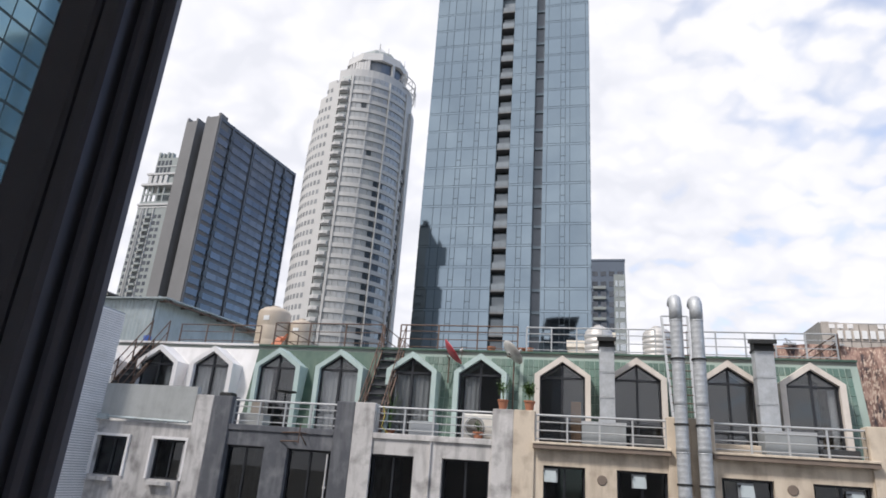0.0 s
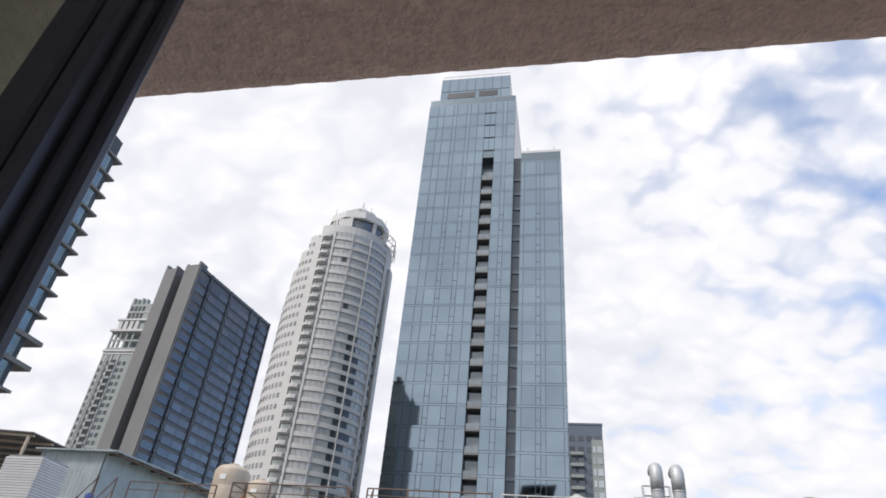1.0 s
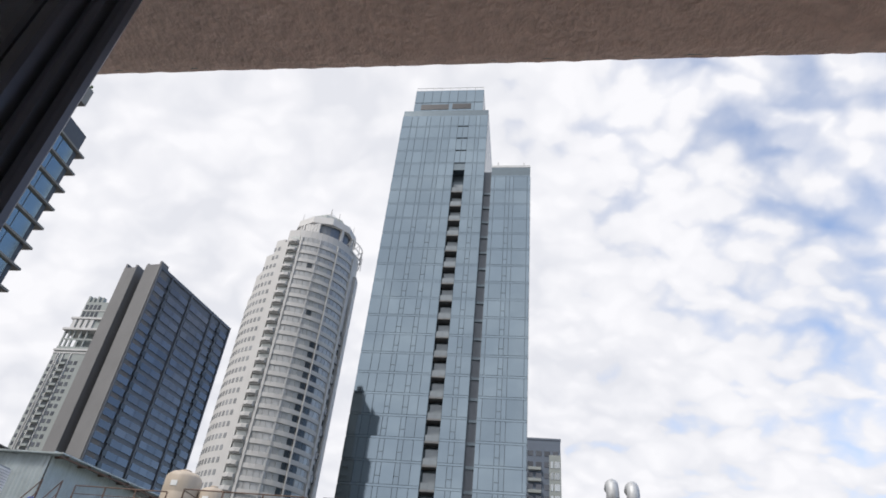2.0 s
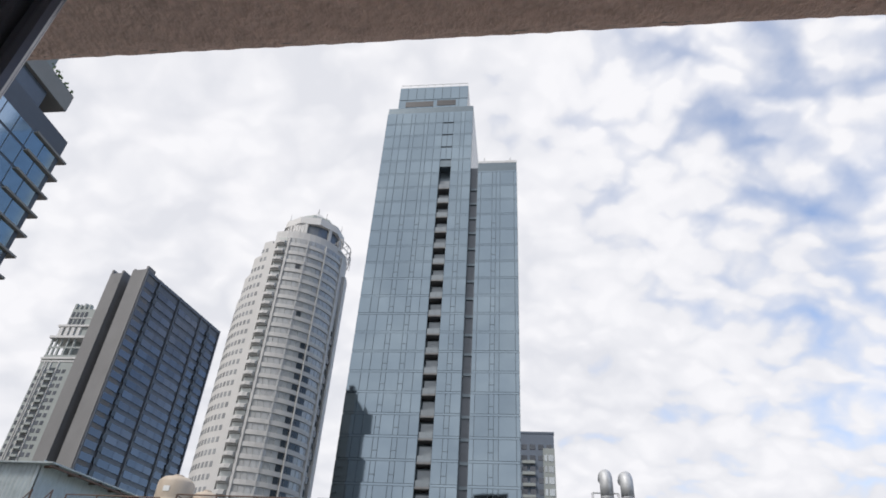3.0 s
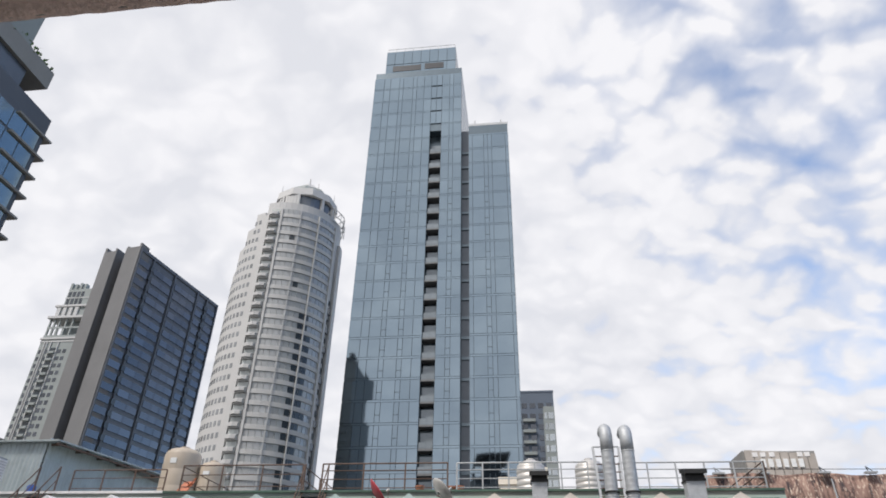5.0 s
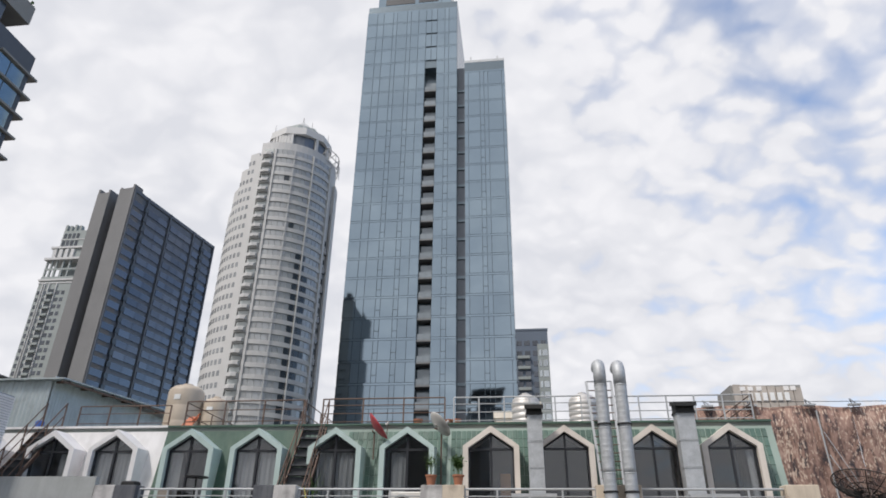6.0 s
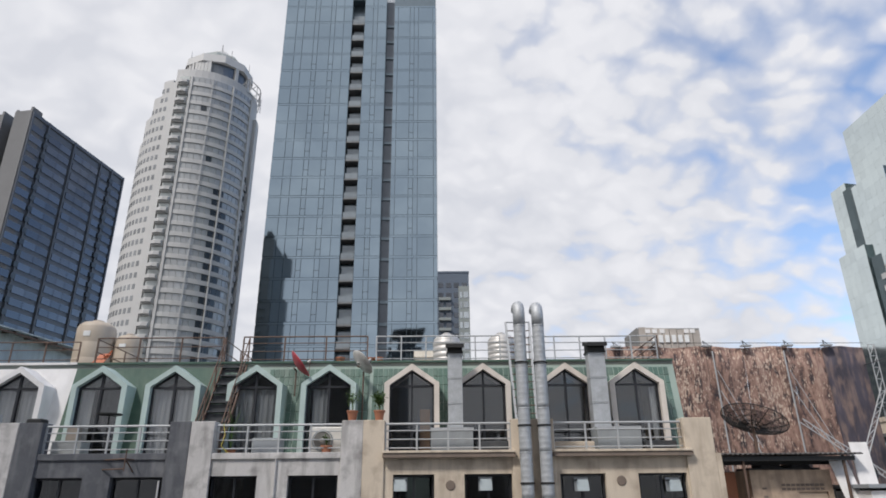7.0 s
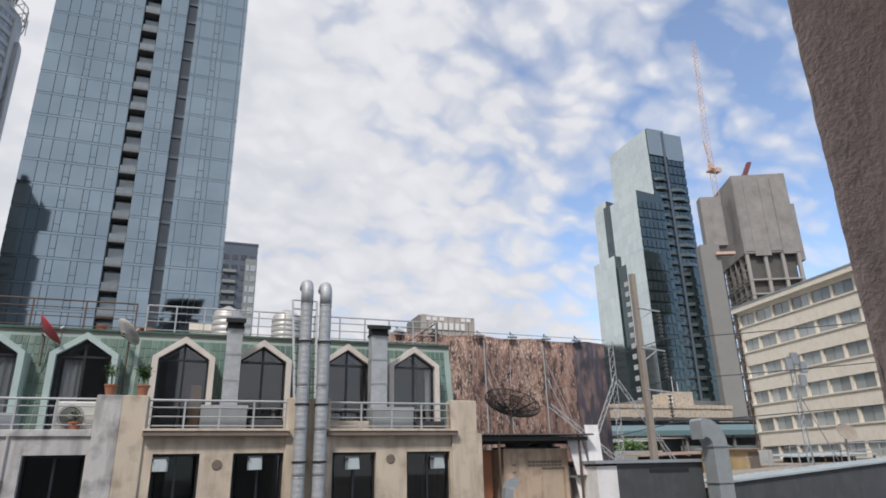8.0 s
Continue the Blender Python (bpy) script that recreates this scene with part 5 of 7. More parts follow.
def dark_tower():
    """Slate glass slab with concrete flank piers and a recessed strip."""
    A, B, C = Vector((-111.2, 134.2)), Vector((-104.7, 173.4)), Vector((-124.3, 136.3))
    g = thing("dark_tower", (-115.0, 155.0, 0.0), "dark slate glass office slab with concrete end piers", "tower")
    D = C + (B - A)
    TOP = 114.9
    u = (C - A)
    v = (B - A).normalized()
    body = Build().prism([tuple(A + v * 4.0), tuple(B), tuple(D), tuple(C + v * 4.0)], 0, TOP - 1.2)
    part("core", body, M_darkspan, g)
    o = Vector((-v.y, v.x)) * -1
    for f0, f1 in ((0.0, 0.40), (0.66, 1.0)):
        p, q = A + u * f0, A + u * f1
        n = Vector((0.0, -1.0))
        part("pier", Build().prism([tuple(q + n * 0.5), tuple(p + n * 0.5), tuple(p + v * 4.0), tuple(q + v * 4.0)], 0, TOP + (0.4 if f0 == 0 else 0.0)), M_slatepier, g)
    n = Vector((0.0, -1.0))
    p, q = A + u * 0.405, A + u * 0.655
    # Near-black panel deepens the slot's shade by colour.
    part("recess", Build().prism([tuple(q + v * 3.4), tuple(p + v * 3.4), tuple(p + v * 4.0), tuple(q + v * 4.0)], 0, TOP - 1.6), M_alu, g, "recessed strip between the piers, coloured near-black for its shade")
    part("flank_wall", Build().prism([tuple(A + v * 0.1), tuple(A + v * 4.0), tuple(A + v * 4.0 - o * 0.4), tuple(A + v * 0.1 - o * 0.4)][::-1], 0, TOP - 1.2), M_darkspan, g)
    for f_ in (0.02, 0.36, 0.68, 0.97):
        p = A + u * f_
        part("prong", Build().prism([tuple(p + n * 0.45 + Vector((-0.3, 0))), tuple(p + n * 0.45 + Vector((0.3, 0))), tuple(p + v * 3.0 + Vector((0.3, 0))), tuple(p + v * 3.0 + Vector((-0.3, 0)))], TOP - 0.2, TOP + (1.5 if f_ in (0.02, 0.97) else 0.9)), M_slatepier, g)
    rest = Build()
    L = (B - A).length
    frac = ((0.005, 0.125), (0.175, 0.395), (0.435, 0.70), (0.735, 0.83), (0.875, 0.995))
    rows = floors(4.0, TOP - 1.0, 3.2, 0.0, 1.9)
    cols = [(a_ * L, b_ * L) for a_, b_ in frac]
    split = []
    for a_, b_ in cols:
        k = max(1, round((b_ - a_) / 3.6))
        split += [(a_ + (b_ - a_) * i / k + 0.06, a_ + (b_ - a_) * (i + 1) / k - 0.06) for i in range(k)]
    panes(g, "window_band", tuple(A), tuple(B), tuple(o), split, rows[::-1], M_darkpane, rest, 300, 0.003, 0.25)
    ob = part("window_field", rest, M_darkpane, g)
    tagged(ob, kind="stuff")
    for f_ in (0.0, 0.15, 0.415, 0.718, 0.852, 1.0):
        c = A + v * (f_ * L)
        caps = Build().prism([tuple(c + o * 0.0 - v * 0.25), tuple(c + o * 0.55 - v * 0.25), tuple(c + o * 0.55 + v * 0.25), tuple(c + v * 0.25)], 0, TOP)
        part("fin", caps, M_darkspan, g)
    part("parapet", Build().prism([tuple(A + o * 0.4), tuple(A - o * 0.4), tuple(B - o * 0.4), tuple(B + o * 0.4)][::-1], TOP - 1.0, TOP), M_darkspan, g)
    for z0, z1 in rows:
        c = A + v * (0.852 * L) + o * 0.3
        small = Build().prism([tuple(c - v * 0.9), tuple(c - v * 0.9 + o * 0.35), tuple(c + v * 0.9 + o * 0.35), tuple(c + v * 0.9)], z0 + 0.2, z1 - 0.2)
        part("small_window", small, M_deeppane, g)
        c = A + v * (0.15 * L) + o * 0.3
        small = Build().prism([tuple(c - v * 0.7), tuple(c - v * 0.7 + o * 0.35), tuple(c + v * 0.7 + o * 0.35), tuple(c + v * 0.7)], z0 + 0.2, z1 - 0.2)
        part("small_window", small, M_deeppane, g)


dark_tower()


def slim_tower():
    """A residential tower that looks out behind the dark slab: bays, open loggia, cornices, set-back top."""
    g = thing("slim_tower", (-190.0, 212.0, 0.0), "grey-green slim apartment tower with an open loggia and stepped top", "tower")
    x0, x1, y = -197.5, -176.0, 207.0
    part("body", Build().box(x0, x1, y, y + 20, 0, 119.5), M_slim, g)
    part("cornice", Build().box(x0 - 0.5, x1, y - 0.5, y + 20.4, 119.5, 120.3).box(x0 - 0.2, x1, y - 0.2, y + 20.2, 118.3, 118.9), M_pale, g)
    part("loggia_core", Build().box(x0 + 4.6, x1, y + 3.5, y + 16, 120.3, 129.2), M_slim, g)
    for cx, cy in ((0.3, 0.2), (2.4, 0.2), (4.6, 0.2), (7.6, 0.2), (10.6, 0.2), (0.3, 5.0), (0.3, 10.0), (0.3, 15.0)):
        part("column", Build().box(x0 + cx, x0 + cx + 0.7, y + cy, y + cy + 0.7, 120.3, 129.2), M_slim, g)
    part("balustrade", Build().box(x0 + 0.1, x1, y + 0.05, y + 0.2, 120.3, 121.5).box(x0 + 0.05, x0 + 0.2, y + 0.2, y + 17.0, 120.3, 121.5).box(x0 + 0.3, x1, y + 0.1, y + 0.3, 124.6, 125.4), M_slim, g)
    part("cornice", Build().box(x0 - 0.7, x1, y - 0.7, y + 18.5, 129.2, 130.2), M_pale, g)
    part("upper", Build().box(x0 + 0.9, x1, y + 1, y + 18, 130.2, 135.0), M_slim, g)
    part("cornice", Build().box(x0 + 0.2, x1, y + 0.2, y + 18.4, 135.0, 135.9), M_pale, g)
    part("upper", Build().box(x0 + 2.4, x1, y + 2, y + 16, 135.9, 144.4), M_slim, g)
    for i in range(4):
        part("bay", Build().box(x0 + 1.6 + 2.7 * i, x0 + 3.2 + 2.7 * i, y + 0.3, y + 1.0, 130.2, 134.6), M_pale, g)
        part("window", Build().box(x0 + 3.0 + 2.0 * i, x0 + 4.3 + 2.0 * i, y + 1.9, y + 2.0, 136.8, 139.4), M_darkpane, g)
        part("window", Build().box(x0 + 3.0 + 2.0 * i, x0 + 4.3 + 2.0 * i, y + 1.9, y + 2.0, 140.6, 143.0), M_darkpane, g)
        part("crown_post", Build().box(x0 + 2.5 + 2.2 * i, x0 + 3.5 + 2.2 * i, y + 2, y + 4, 144.4, 147.4 - 0.5 * (i % 2)), M_slim, g)
    part("string_course", Build().box(x0 + 2.2, x1, y + 1.8, y + 2.0, 139.8, 140.2), M_pale, g)
    rest = Build()
    panes(g, "window", (x0, y), (x1, y), (0, -1), [(0.5, 1.6), (3.8, 4.9), (9.0, 10.6), (11.4, 12.8)], floors(4, 118, 3.1, 0.8, 2.4)[::-1], M_darkpane, rest, 120, 0, 0.1)
    for z0, z1 in floors(20, 117, 3.1, 0, 1):
        part("balcony", Build().box(x0 + 5.4, x0 + 8.2, y - 1.0, y, z0, z0 + 0.95), M_slim, g)
        part("balcony_window", Build().box(x0 + 5.6, x0 + 8.0, y - 0.08, y, z0 + 0.95, z0 + 2.7), M_deeppane, g)
    for x in (2.1, 3.1, 5.0, 8.4):
        part("shaft", Build().box(x0 + x, x0 + x + 0.35, y - 0.45, y, 0, 118.3), M_pale, g)
    tagged(part("window_field", rest, M_darkpane, g), kind="stuff")


slim_tower()


def round_tower():
    """Pale round tower: banded glass, stacked bays, punched windows, stepped crown."""
    cx, cy, R, STEP = -66.2, 139.7, 14.6, 2.88
    g = thing("round_tower", (cx, cy, 0.0), "pale grey round residential tower with stepped crown", "tower")
    axis = math.atan2(-16.56 - cy, 0.75 - cx)      # the side that faces the lane

    def on(phi, r, z):
        t_ = axis + radians(phi)
        return (cx + r * math.cos(t_), cy + r * math.sin(t_), z)

    def sector(b2, f0, f1, r0, r1, z0, z1, n=None):
        n = n or max(1, int(abs(f1 - f0) / 6))
        ring = [on(f0 + (f1 - f0) * i / n, r1, 0)[:2] for i in range(n + 1)] + [on(f1 + (f0 - f1) * i / n, r0, 0)[:2] for i in range(n + 1)]
        return b2.prism(ring, z0, z1)

    def disc(r, n=60):
        return [(cx + r * math.cos(2 * math.pi * i / n), cy + r * math.sin(2 * math.pi * i / n)) for i in range(n)]

    TOP = 116.6
    part("body", Build().prism(disc(R - 0.35), 0, 98.0), M_pale, g)
    for f0, z0, z1 in ((-68, 98.0, 110.0), (-54, 110.0, 115.0), (-44, 115.0, 119.0), (-35, 119.0, 122.5)):
        arc_ = [on(f0 + (125 - f0) * i / 24, R - 0.35, 0)[:2] for i in range(25)]
        part("upper_body", Build().prism(arc_, z0, z1), M_pale, g)
    # +phi turns towards -x as seen from the lane? the sign is set so that + is towards +x
    S = 1.0
    rows = floors(2.0, 121.5, STEP, 0, STEP)
    for z0, z1 in rows:
        bands = Build()
        r = R
        sector(bands, S * -17, S * 54, r - 1.4, r, z0, z0 + 1.12)
        if z0 < 105:
            sector(bands, S * 66, S * 100, r - 1.4, r + 0.15, z0, z1)
        part("floor_band", bands, M_pale, g)
    for f0, f1 in ((-36, -31), (-18.5, -16), (53, 57), (3.5, 4.6), (26, 27.1)):
        wings = Build()
        sector(wings, S * f0, S * f1, R - 1.6, R + 0.22, 0, 120.0 if f0 > -30 else 118.0, 1)
        part("rib", wings, M_pale, g)
    for (f0, f1), top in zip(((-100, -72), (-72, -60), (-60, -48), (-48, -36)), (102.5, 109.0, 114.5, 119.0)):
        part("flank", sector(Build(), S * f0, S * f1, R - 1.5, R + 0.1, 0, top), M_pale, g)
    # glazing between the bands
    def pane_obj(phi0, phi1, z0, z1, r, mat, store):
        key = (round(phi1 - phi0, 2), round(z1 - z0, 2), mat.name)
        w = 2 * r * math.sin(radians(abs(phi1 - phi0)) / 2) / 2
        m = Matrix.Translation(on((phi0 + phi1) / 2, r * math.cos(radians(phi1 - phi0) / 2), (z0 + z1) / 2)) @ Matrix.Rotation(axis + radians((phi0 + phi1) / 2), 4, "Z")
        if key not in store:
            store[key] = Build().box(-0.05, 0.05, -w, w, -(z1 - z0) / 2, (z1 - z0) / 2).mesh("window", mat)
        ob = hang(new("window", store[key]), g)
        ob.matrix_basis = m

    store, joined, shaded, count = {}, Build(), Build(), 0
    for z0, z1 in reversed(rows):
        r = R - 0.28 if z0 < 122 else R - 1.2
        if z0 > 122:
            continue
        for i in range(12):
            f0 = -16 + 70 * i / 12
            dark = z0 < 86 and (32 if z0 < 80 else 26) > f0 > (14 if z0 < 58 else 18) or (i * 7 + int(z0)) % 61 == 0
            if z0 > 26 and count < 290:
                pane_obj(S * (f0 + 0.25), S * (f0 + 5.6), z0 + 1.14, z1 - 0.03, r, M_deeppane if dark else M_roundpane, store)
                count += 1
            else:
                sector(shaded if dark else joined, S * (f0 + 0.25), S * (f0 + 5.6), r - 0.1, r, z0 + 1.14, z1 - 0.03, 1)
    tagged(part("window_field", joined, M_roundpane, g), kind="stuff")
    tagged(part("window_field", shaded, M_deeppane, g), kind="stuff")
    # stacked polygonal bays
    for z0, z1 in rows:
        if not 20 < z0 < 120:
            continue
        b2 = Build()
        for dz, grow, tall in ((0.0, 0.6, 0.3), (0.3, 1.25, 0.75), (1.05, 0.85, 0.3)):
            ring = [on(S * -30.5, R - 0.6, 0)[:2], on(S * -29.5, R + grow * 0.8, 0)[:2], on(S * -25, R + grow, 0)[:2], on(S * -20.5, R + grow * 0.8, 0)[:2], on(S * -19, R - 0.6, 0)[:2]]
            b2.prism(ring, z0 + dz, z0 + dz + tall)
        part("bay", b2, M_pale, g)
        bay0 = Build()
        sector(bay0, S * -30, S * -19.5, R - 0.8, R - 0.1, z0 + 1.35, z1 - 0.05, 2)
        part("bay_glass", bay0, M_officeglass, g)
    # punched windows on the flank
    punch = Build()
    for z0, z1 in rows:
        for i in range(9):
            f0 = -88 + i * 5.6
            if z0 < (99, 105, 111, 115)[0 if f0 < -72 else 1 if f0 < -60 else 2 if f0 < -49 else 3]:
                sector(punch, S * f0, S * (f0 + 3.2), R, R + 0.14, z0 + 0.9, z0 + 2.2, 1)
    tagged(part("window_field", punch, M_flankpane, g), kind="stuff")
    for z0, z1 in rows:
        if z0 < 96:
            slit = Build()
            sector(slit, S * 57.5, S * 65, R - 1.2, R - 0.3 + 0.5 * (int(z0) % 2), z0 + 0.9, z0 + 2.5, 1)
            part("side_window", slit, M_deeppane, g)
    # crown, set back from the flank
    kx, ky = on(90, 2.4, 0)[:2]

    def tier(r, z0, z1, r2=None, n=40):
        ring = lambda q: [(kx + q * math.cos(2 * math.pi * i / n + 0.2), ky + q * math.sin(2 * math.pi * i / n + 0.2)) for i in range(n)]
        return Build().prism(ring(r), z0, z1, ring(r if r2 is None else r2))

    part("crown_ring", tier(10.6, 121.5, 123.6), M_pale, g)
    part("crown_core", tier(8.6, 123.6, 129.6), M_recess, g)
    for f_ in (-78, -66, -58, -50, -42, -36, -30, -24, -18, 30, 62, 78):
        c_ = axis + radians(f_)
        d_ = Vector((math.cos(c_), math.sin(c_)))
        n_ = Vector((-d_.y, d_.x))
        p_ = Vector((kx, ky)) + d_ * 8.5
        part("crown_pier", Build().prism([tuple(p_ - n_ * 0.45), tuple(p_ + d_ * 0.9 - n_ * 0.45), tuple(p_ + d_ * 0.9 + n_ * 0.45), tuple(p_ + n_ * 0.45)], 123.6, 129.6), M_pale, g)
    part("crown_ring", tier(9.9, 129.6, 132.2, 9.6, 10), M_pale, g)
    part("cap", tier(8.4, 132.2, 135.4, 6.4, 8), M_slim, g)
    part("cap", tier(5.6, 135.4, 139.4, 1.8, 8), M_pale, g)
    for f_ in (-60, 0, 60):
        c_ = axis + radians(f_)
        part("finial", Build().tube((kx + 9.2 * math.cos(c_), ky + 9.2 * math.sin(c_), 132.2), (kx + 9.2 * math.cos(c_), ky + 9.2 * math.sin(c_), 134.6), 0.16, 6, 0.05), M_pale, g)
    part("spire", Build().tube((kx, ky, 139.0), (kx, ky, 142.6), 0.12, 6).tube((kx + 5, ky - 5, 132), (kx + 5, ky - 5, 136.5), 0.08, 6), M_greyconc, g)
    arc = Build()
    for z in (125.6, 123.4, 121.2):
        for i in range(8):
            arc.tube(on(S * (44 + i * 6), R + 0.6 - abs(i - 4) * 0.25, z + 0.4), on(S * (50 + i * 6), R + 0.6 - abs(i - 3) * 0.25, z + 0.4), 0.13, 6)
    for i in range(4):
        arc.tube(on(S * (46 + i * 14), R - 4.4, 123.0), on(S * (46 + i * 14), R + 0.6, 126.0), 0.11, 6).tube(on(S * (46 + i * 14), R + 0.5, 121.4), on(S * (46 + i * 14), R + 0.5, 126.0), 0.11, 6)
    part("roof_hoop", arc, M_pale, g, "white steel hoop frame")
    fin = Build()
    sector(fin, S * 66, S * 92, R - 1.0, R + 0.6, 0, 115.5)
    part("end_fin", fin, M_pale, g)


round_tower()


def simple_block(name, x0, x1, y0, y1, top, wall, glass, label, step=3.3, bay=3.0, group="", south=True, west=False, east=False, win=(0.9, 2.5), limit=60):
    """A plain block with a parapet and set windows."""
    g = thing(name, ((x0 + x1) / 2, (y0 + y1) / 2, 0.0), label, "building", group)
    part("wall", Build().box(x0, x1, y0, y1, 0, top - 0.6), wall, g)
    part("parapet", Build().box(x0 - 0.15, x1 + 0.15, y0 - 0.15, y1 + 0.15, top - 0.6, top), wall, g)
    rest = Build()
    rows = floors(3.0, top - 1.2, step, *win)[::-1]
    if south:
        panes(g, "window", (x0, y0), (x1, y0), (0, -1), columns([bay] * int((x1 - x0) / bay), 0.5, 0.9), rows, glass, rest, limit, 0.002, 0.08)
    if west:
        panes(g, "window", (x0, y1), (x0, y0), (-1, 0), columns([bay] * int((y1 - y0) / bay), 0.5, 0.9), rows, glass, rest, limit, 0.002, 0.08)
    if east:
        panes(g, "window", (x1, y0), (x1, y1), (1, 0), columns([bay] * int((y1 - y0) / bay), 0.5, 0.9), rows, glass, rest, limit, 0.002, 0.08)
    if rest.v:
        tagged(part("window_field", rest, glass, g), kind="stuff")
    return g


# small tower beside the tall one
g = simple_block("apartment_tower", -8.0, 10.9, 183.0, 205.0, 84.4, M_slateblue, M_darkpane, "dark grey apartment tower with a pale window column", 3.4, 2.6, limit=80)
part("pale_column", Build().box(7.4, 10.95, 182.3, 183.0, 0, 79.0), M_slim, g)
rest = Build()
panes(g, "window", (7.4, 182.3), (10.95, 182.3), (0, -1), [(0.4, 1.2), (1.6, 3.2)], floors(3, 78, 3.4, 0.6, 2.6)[::-1], M_palepane, rest, 60, 0, 0.08)
for z0, z1 in floors(30, 78, 3.4, 0, 1):
    part("balcony", Build().box(1.0, 4.9, 181.9, 183.0, z0, z0 + 0.9), M_slim, g)

simple_block("low_building", -1.35, 0.55, 40.0, 52.0, 27.0, M_cream2, M_officeglass, "small cream building behind the roof tanks", 2.6, 0.9, win=(0.9, 1.9))
simple_block("low_building", 0.57, 2.6, 41.0, 52.0, 28.0, M_cream2, M_officeglass, "small cream building with grey windows behind the tanks", 2.6, 0.95, win=(0.9, 1.9))

# roof structure with panelled sides and lettering
g = thing("panelled_rooftop", (54.0, 132.0, 0.0), "grey building top wrapped in pale upright panels", "building")
part("wall", Build().box(47.1, 61.3, 127.2, 138.0, 0, 50.6), M_greyconc, g)
for i in range(8):
    x = 47.2 + i * 1.77
    part("panel", Build().box(x, x + 1.62, 126.9, 127.2, 41.5, 50.8 - 0.12 * i), M_beigepanel, g)
for i in range(5):
    y = 127.4 + i * 2.1
    part("panel", Build().box(46.85, 47.1, y, y + 1.9, 41.5, 50.8), M_greyconc, g)
for i in range(6):
    x = 50.0 + i * 1.5
    part("letter_bar", Build().box(x, x + 0.95, 126.6, 126.85, 47.2, 48.9), M_mark, g, "pale sign letter shown as a plain bar")
for x in (48.6, 50.2, 52.0, 57.6, 59.0):
    # White plates stand in for bright gaps, their light put into the paint.
    part("gap", Build().box(x, x + 1.1, 126.8, 126.9, 49.4, 50.3), M_clean, g)


def fin_tower():
    """Glass block on the near side, with floor fins at its corner and a planted top storey."""
    x, y1 = -72.0, 51.0
    g = thing("finned_tower", (-85.0, 25.0, 0.0), "blue-grey glass block with thin floor fins at its corner", "tower")
    part("core", Build().box(x - 24, x - 0.15, -20.0, y1, 0, 85.0), M_darkspan, g)
    rest = Build()
    panes(g, "pane", (x - 0.15, -20.0), (x - 0.15, y1), (1, 0), columns([2.9] * 24, 0.6, 0.2), floors(1.0, 84.0, 3.65, 0.3, 3.5)[::-1], M_facet, rest, 260, 0.003, 0.1)
    tagged(part("pane_field", rest, M_facet, g), kind="stuff")
    for z0, z1 in floors(1.0, 86.0, 3.65, 0, 1):
        big = 44 < z0 < 48.5
        part("fin", Build().box(x - 3, x + 0.35, y1 - 6, y1 + (2.6 if big else 1.25), z0 - 0.12, z0 + (0.5 if big else 0.22)), M_greyconc, g)
    part("top_slab", Build().box(x - 20, x + 0.1, 30.0, 47.6, 88.6, 92.0), M_greyconc, g)
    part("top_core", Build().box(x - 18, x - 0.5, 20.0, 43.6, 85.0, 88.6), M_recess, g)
    part("upper_block", Build().box(x - 18, x, -10.0, 41.9, 92.0, 116.0), M_slim, g)
    lv = Build()
    for i in range(900):
        c = Vector((x - random.random() * 4, 30 + random.random() * 17.3, 92.0 + random.random() ** 2 * 1.3))
        d = Vector((random.gauss(0, 1), random.gauss(0, 1), random.gauss(0, 1))).normalized()
        s = d.orthogonal().normalized() * 0.22
        lv.add([c, c + d * 0.3 + s, c + d * 0.7, c + d * 0.3 - s], [(0, 1, 2, 3)])
    tagged(part("roof_planting", lv, M_leaf, g, "ragged roof planting"), kind="stuff")


fin_tower()


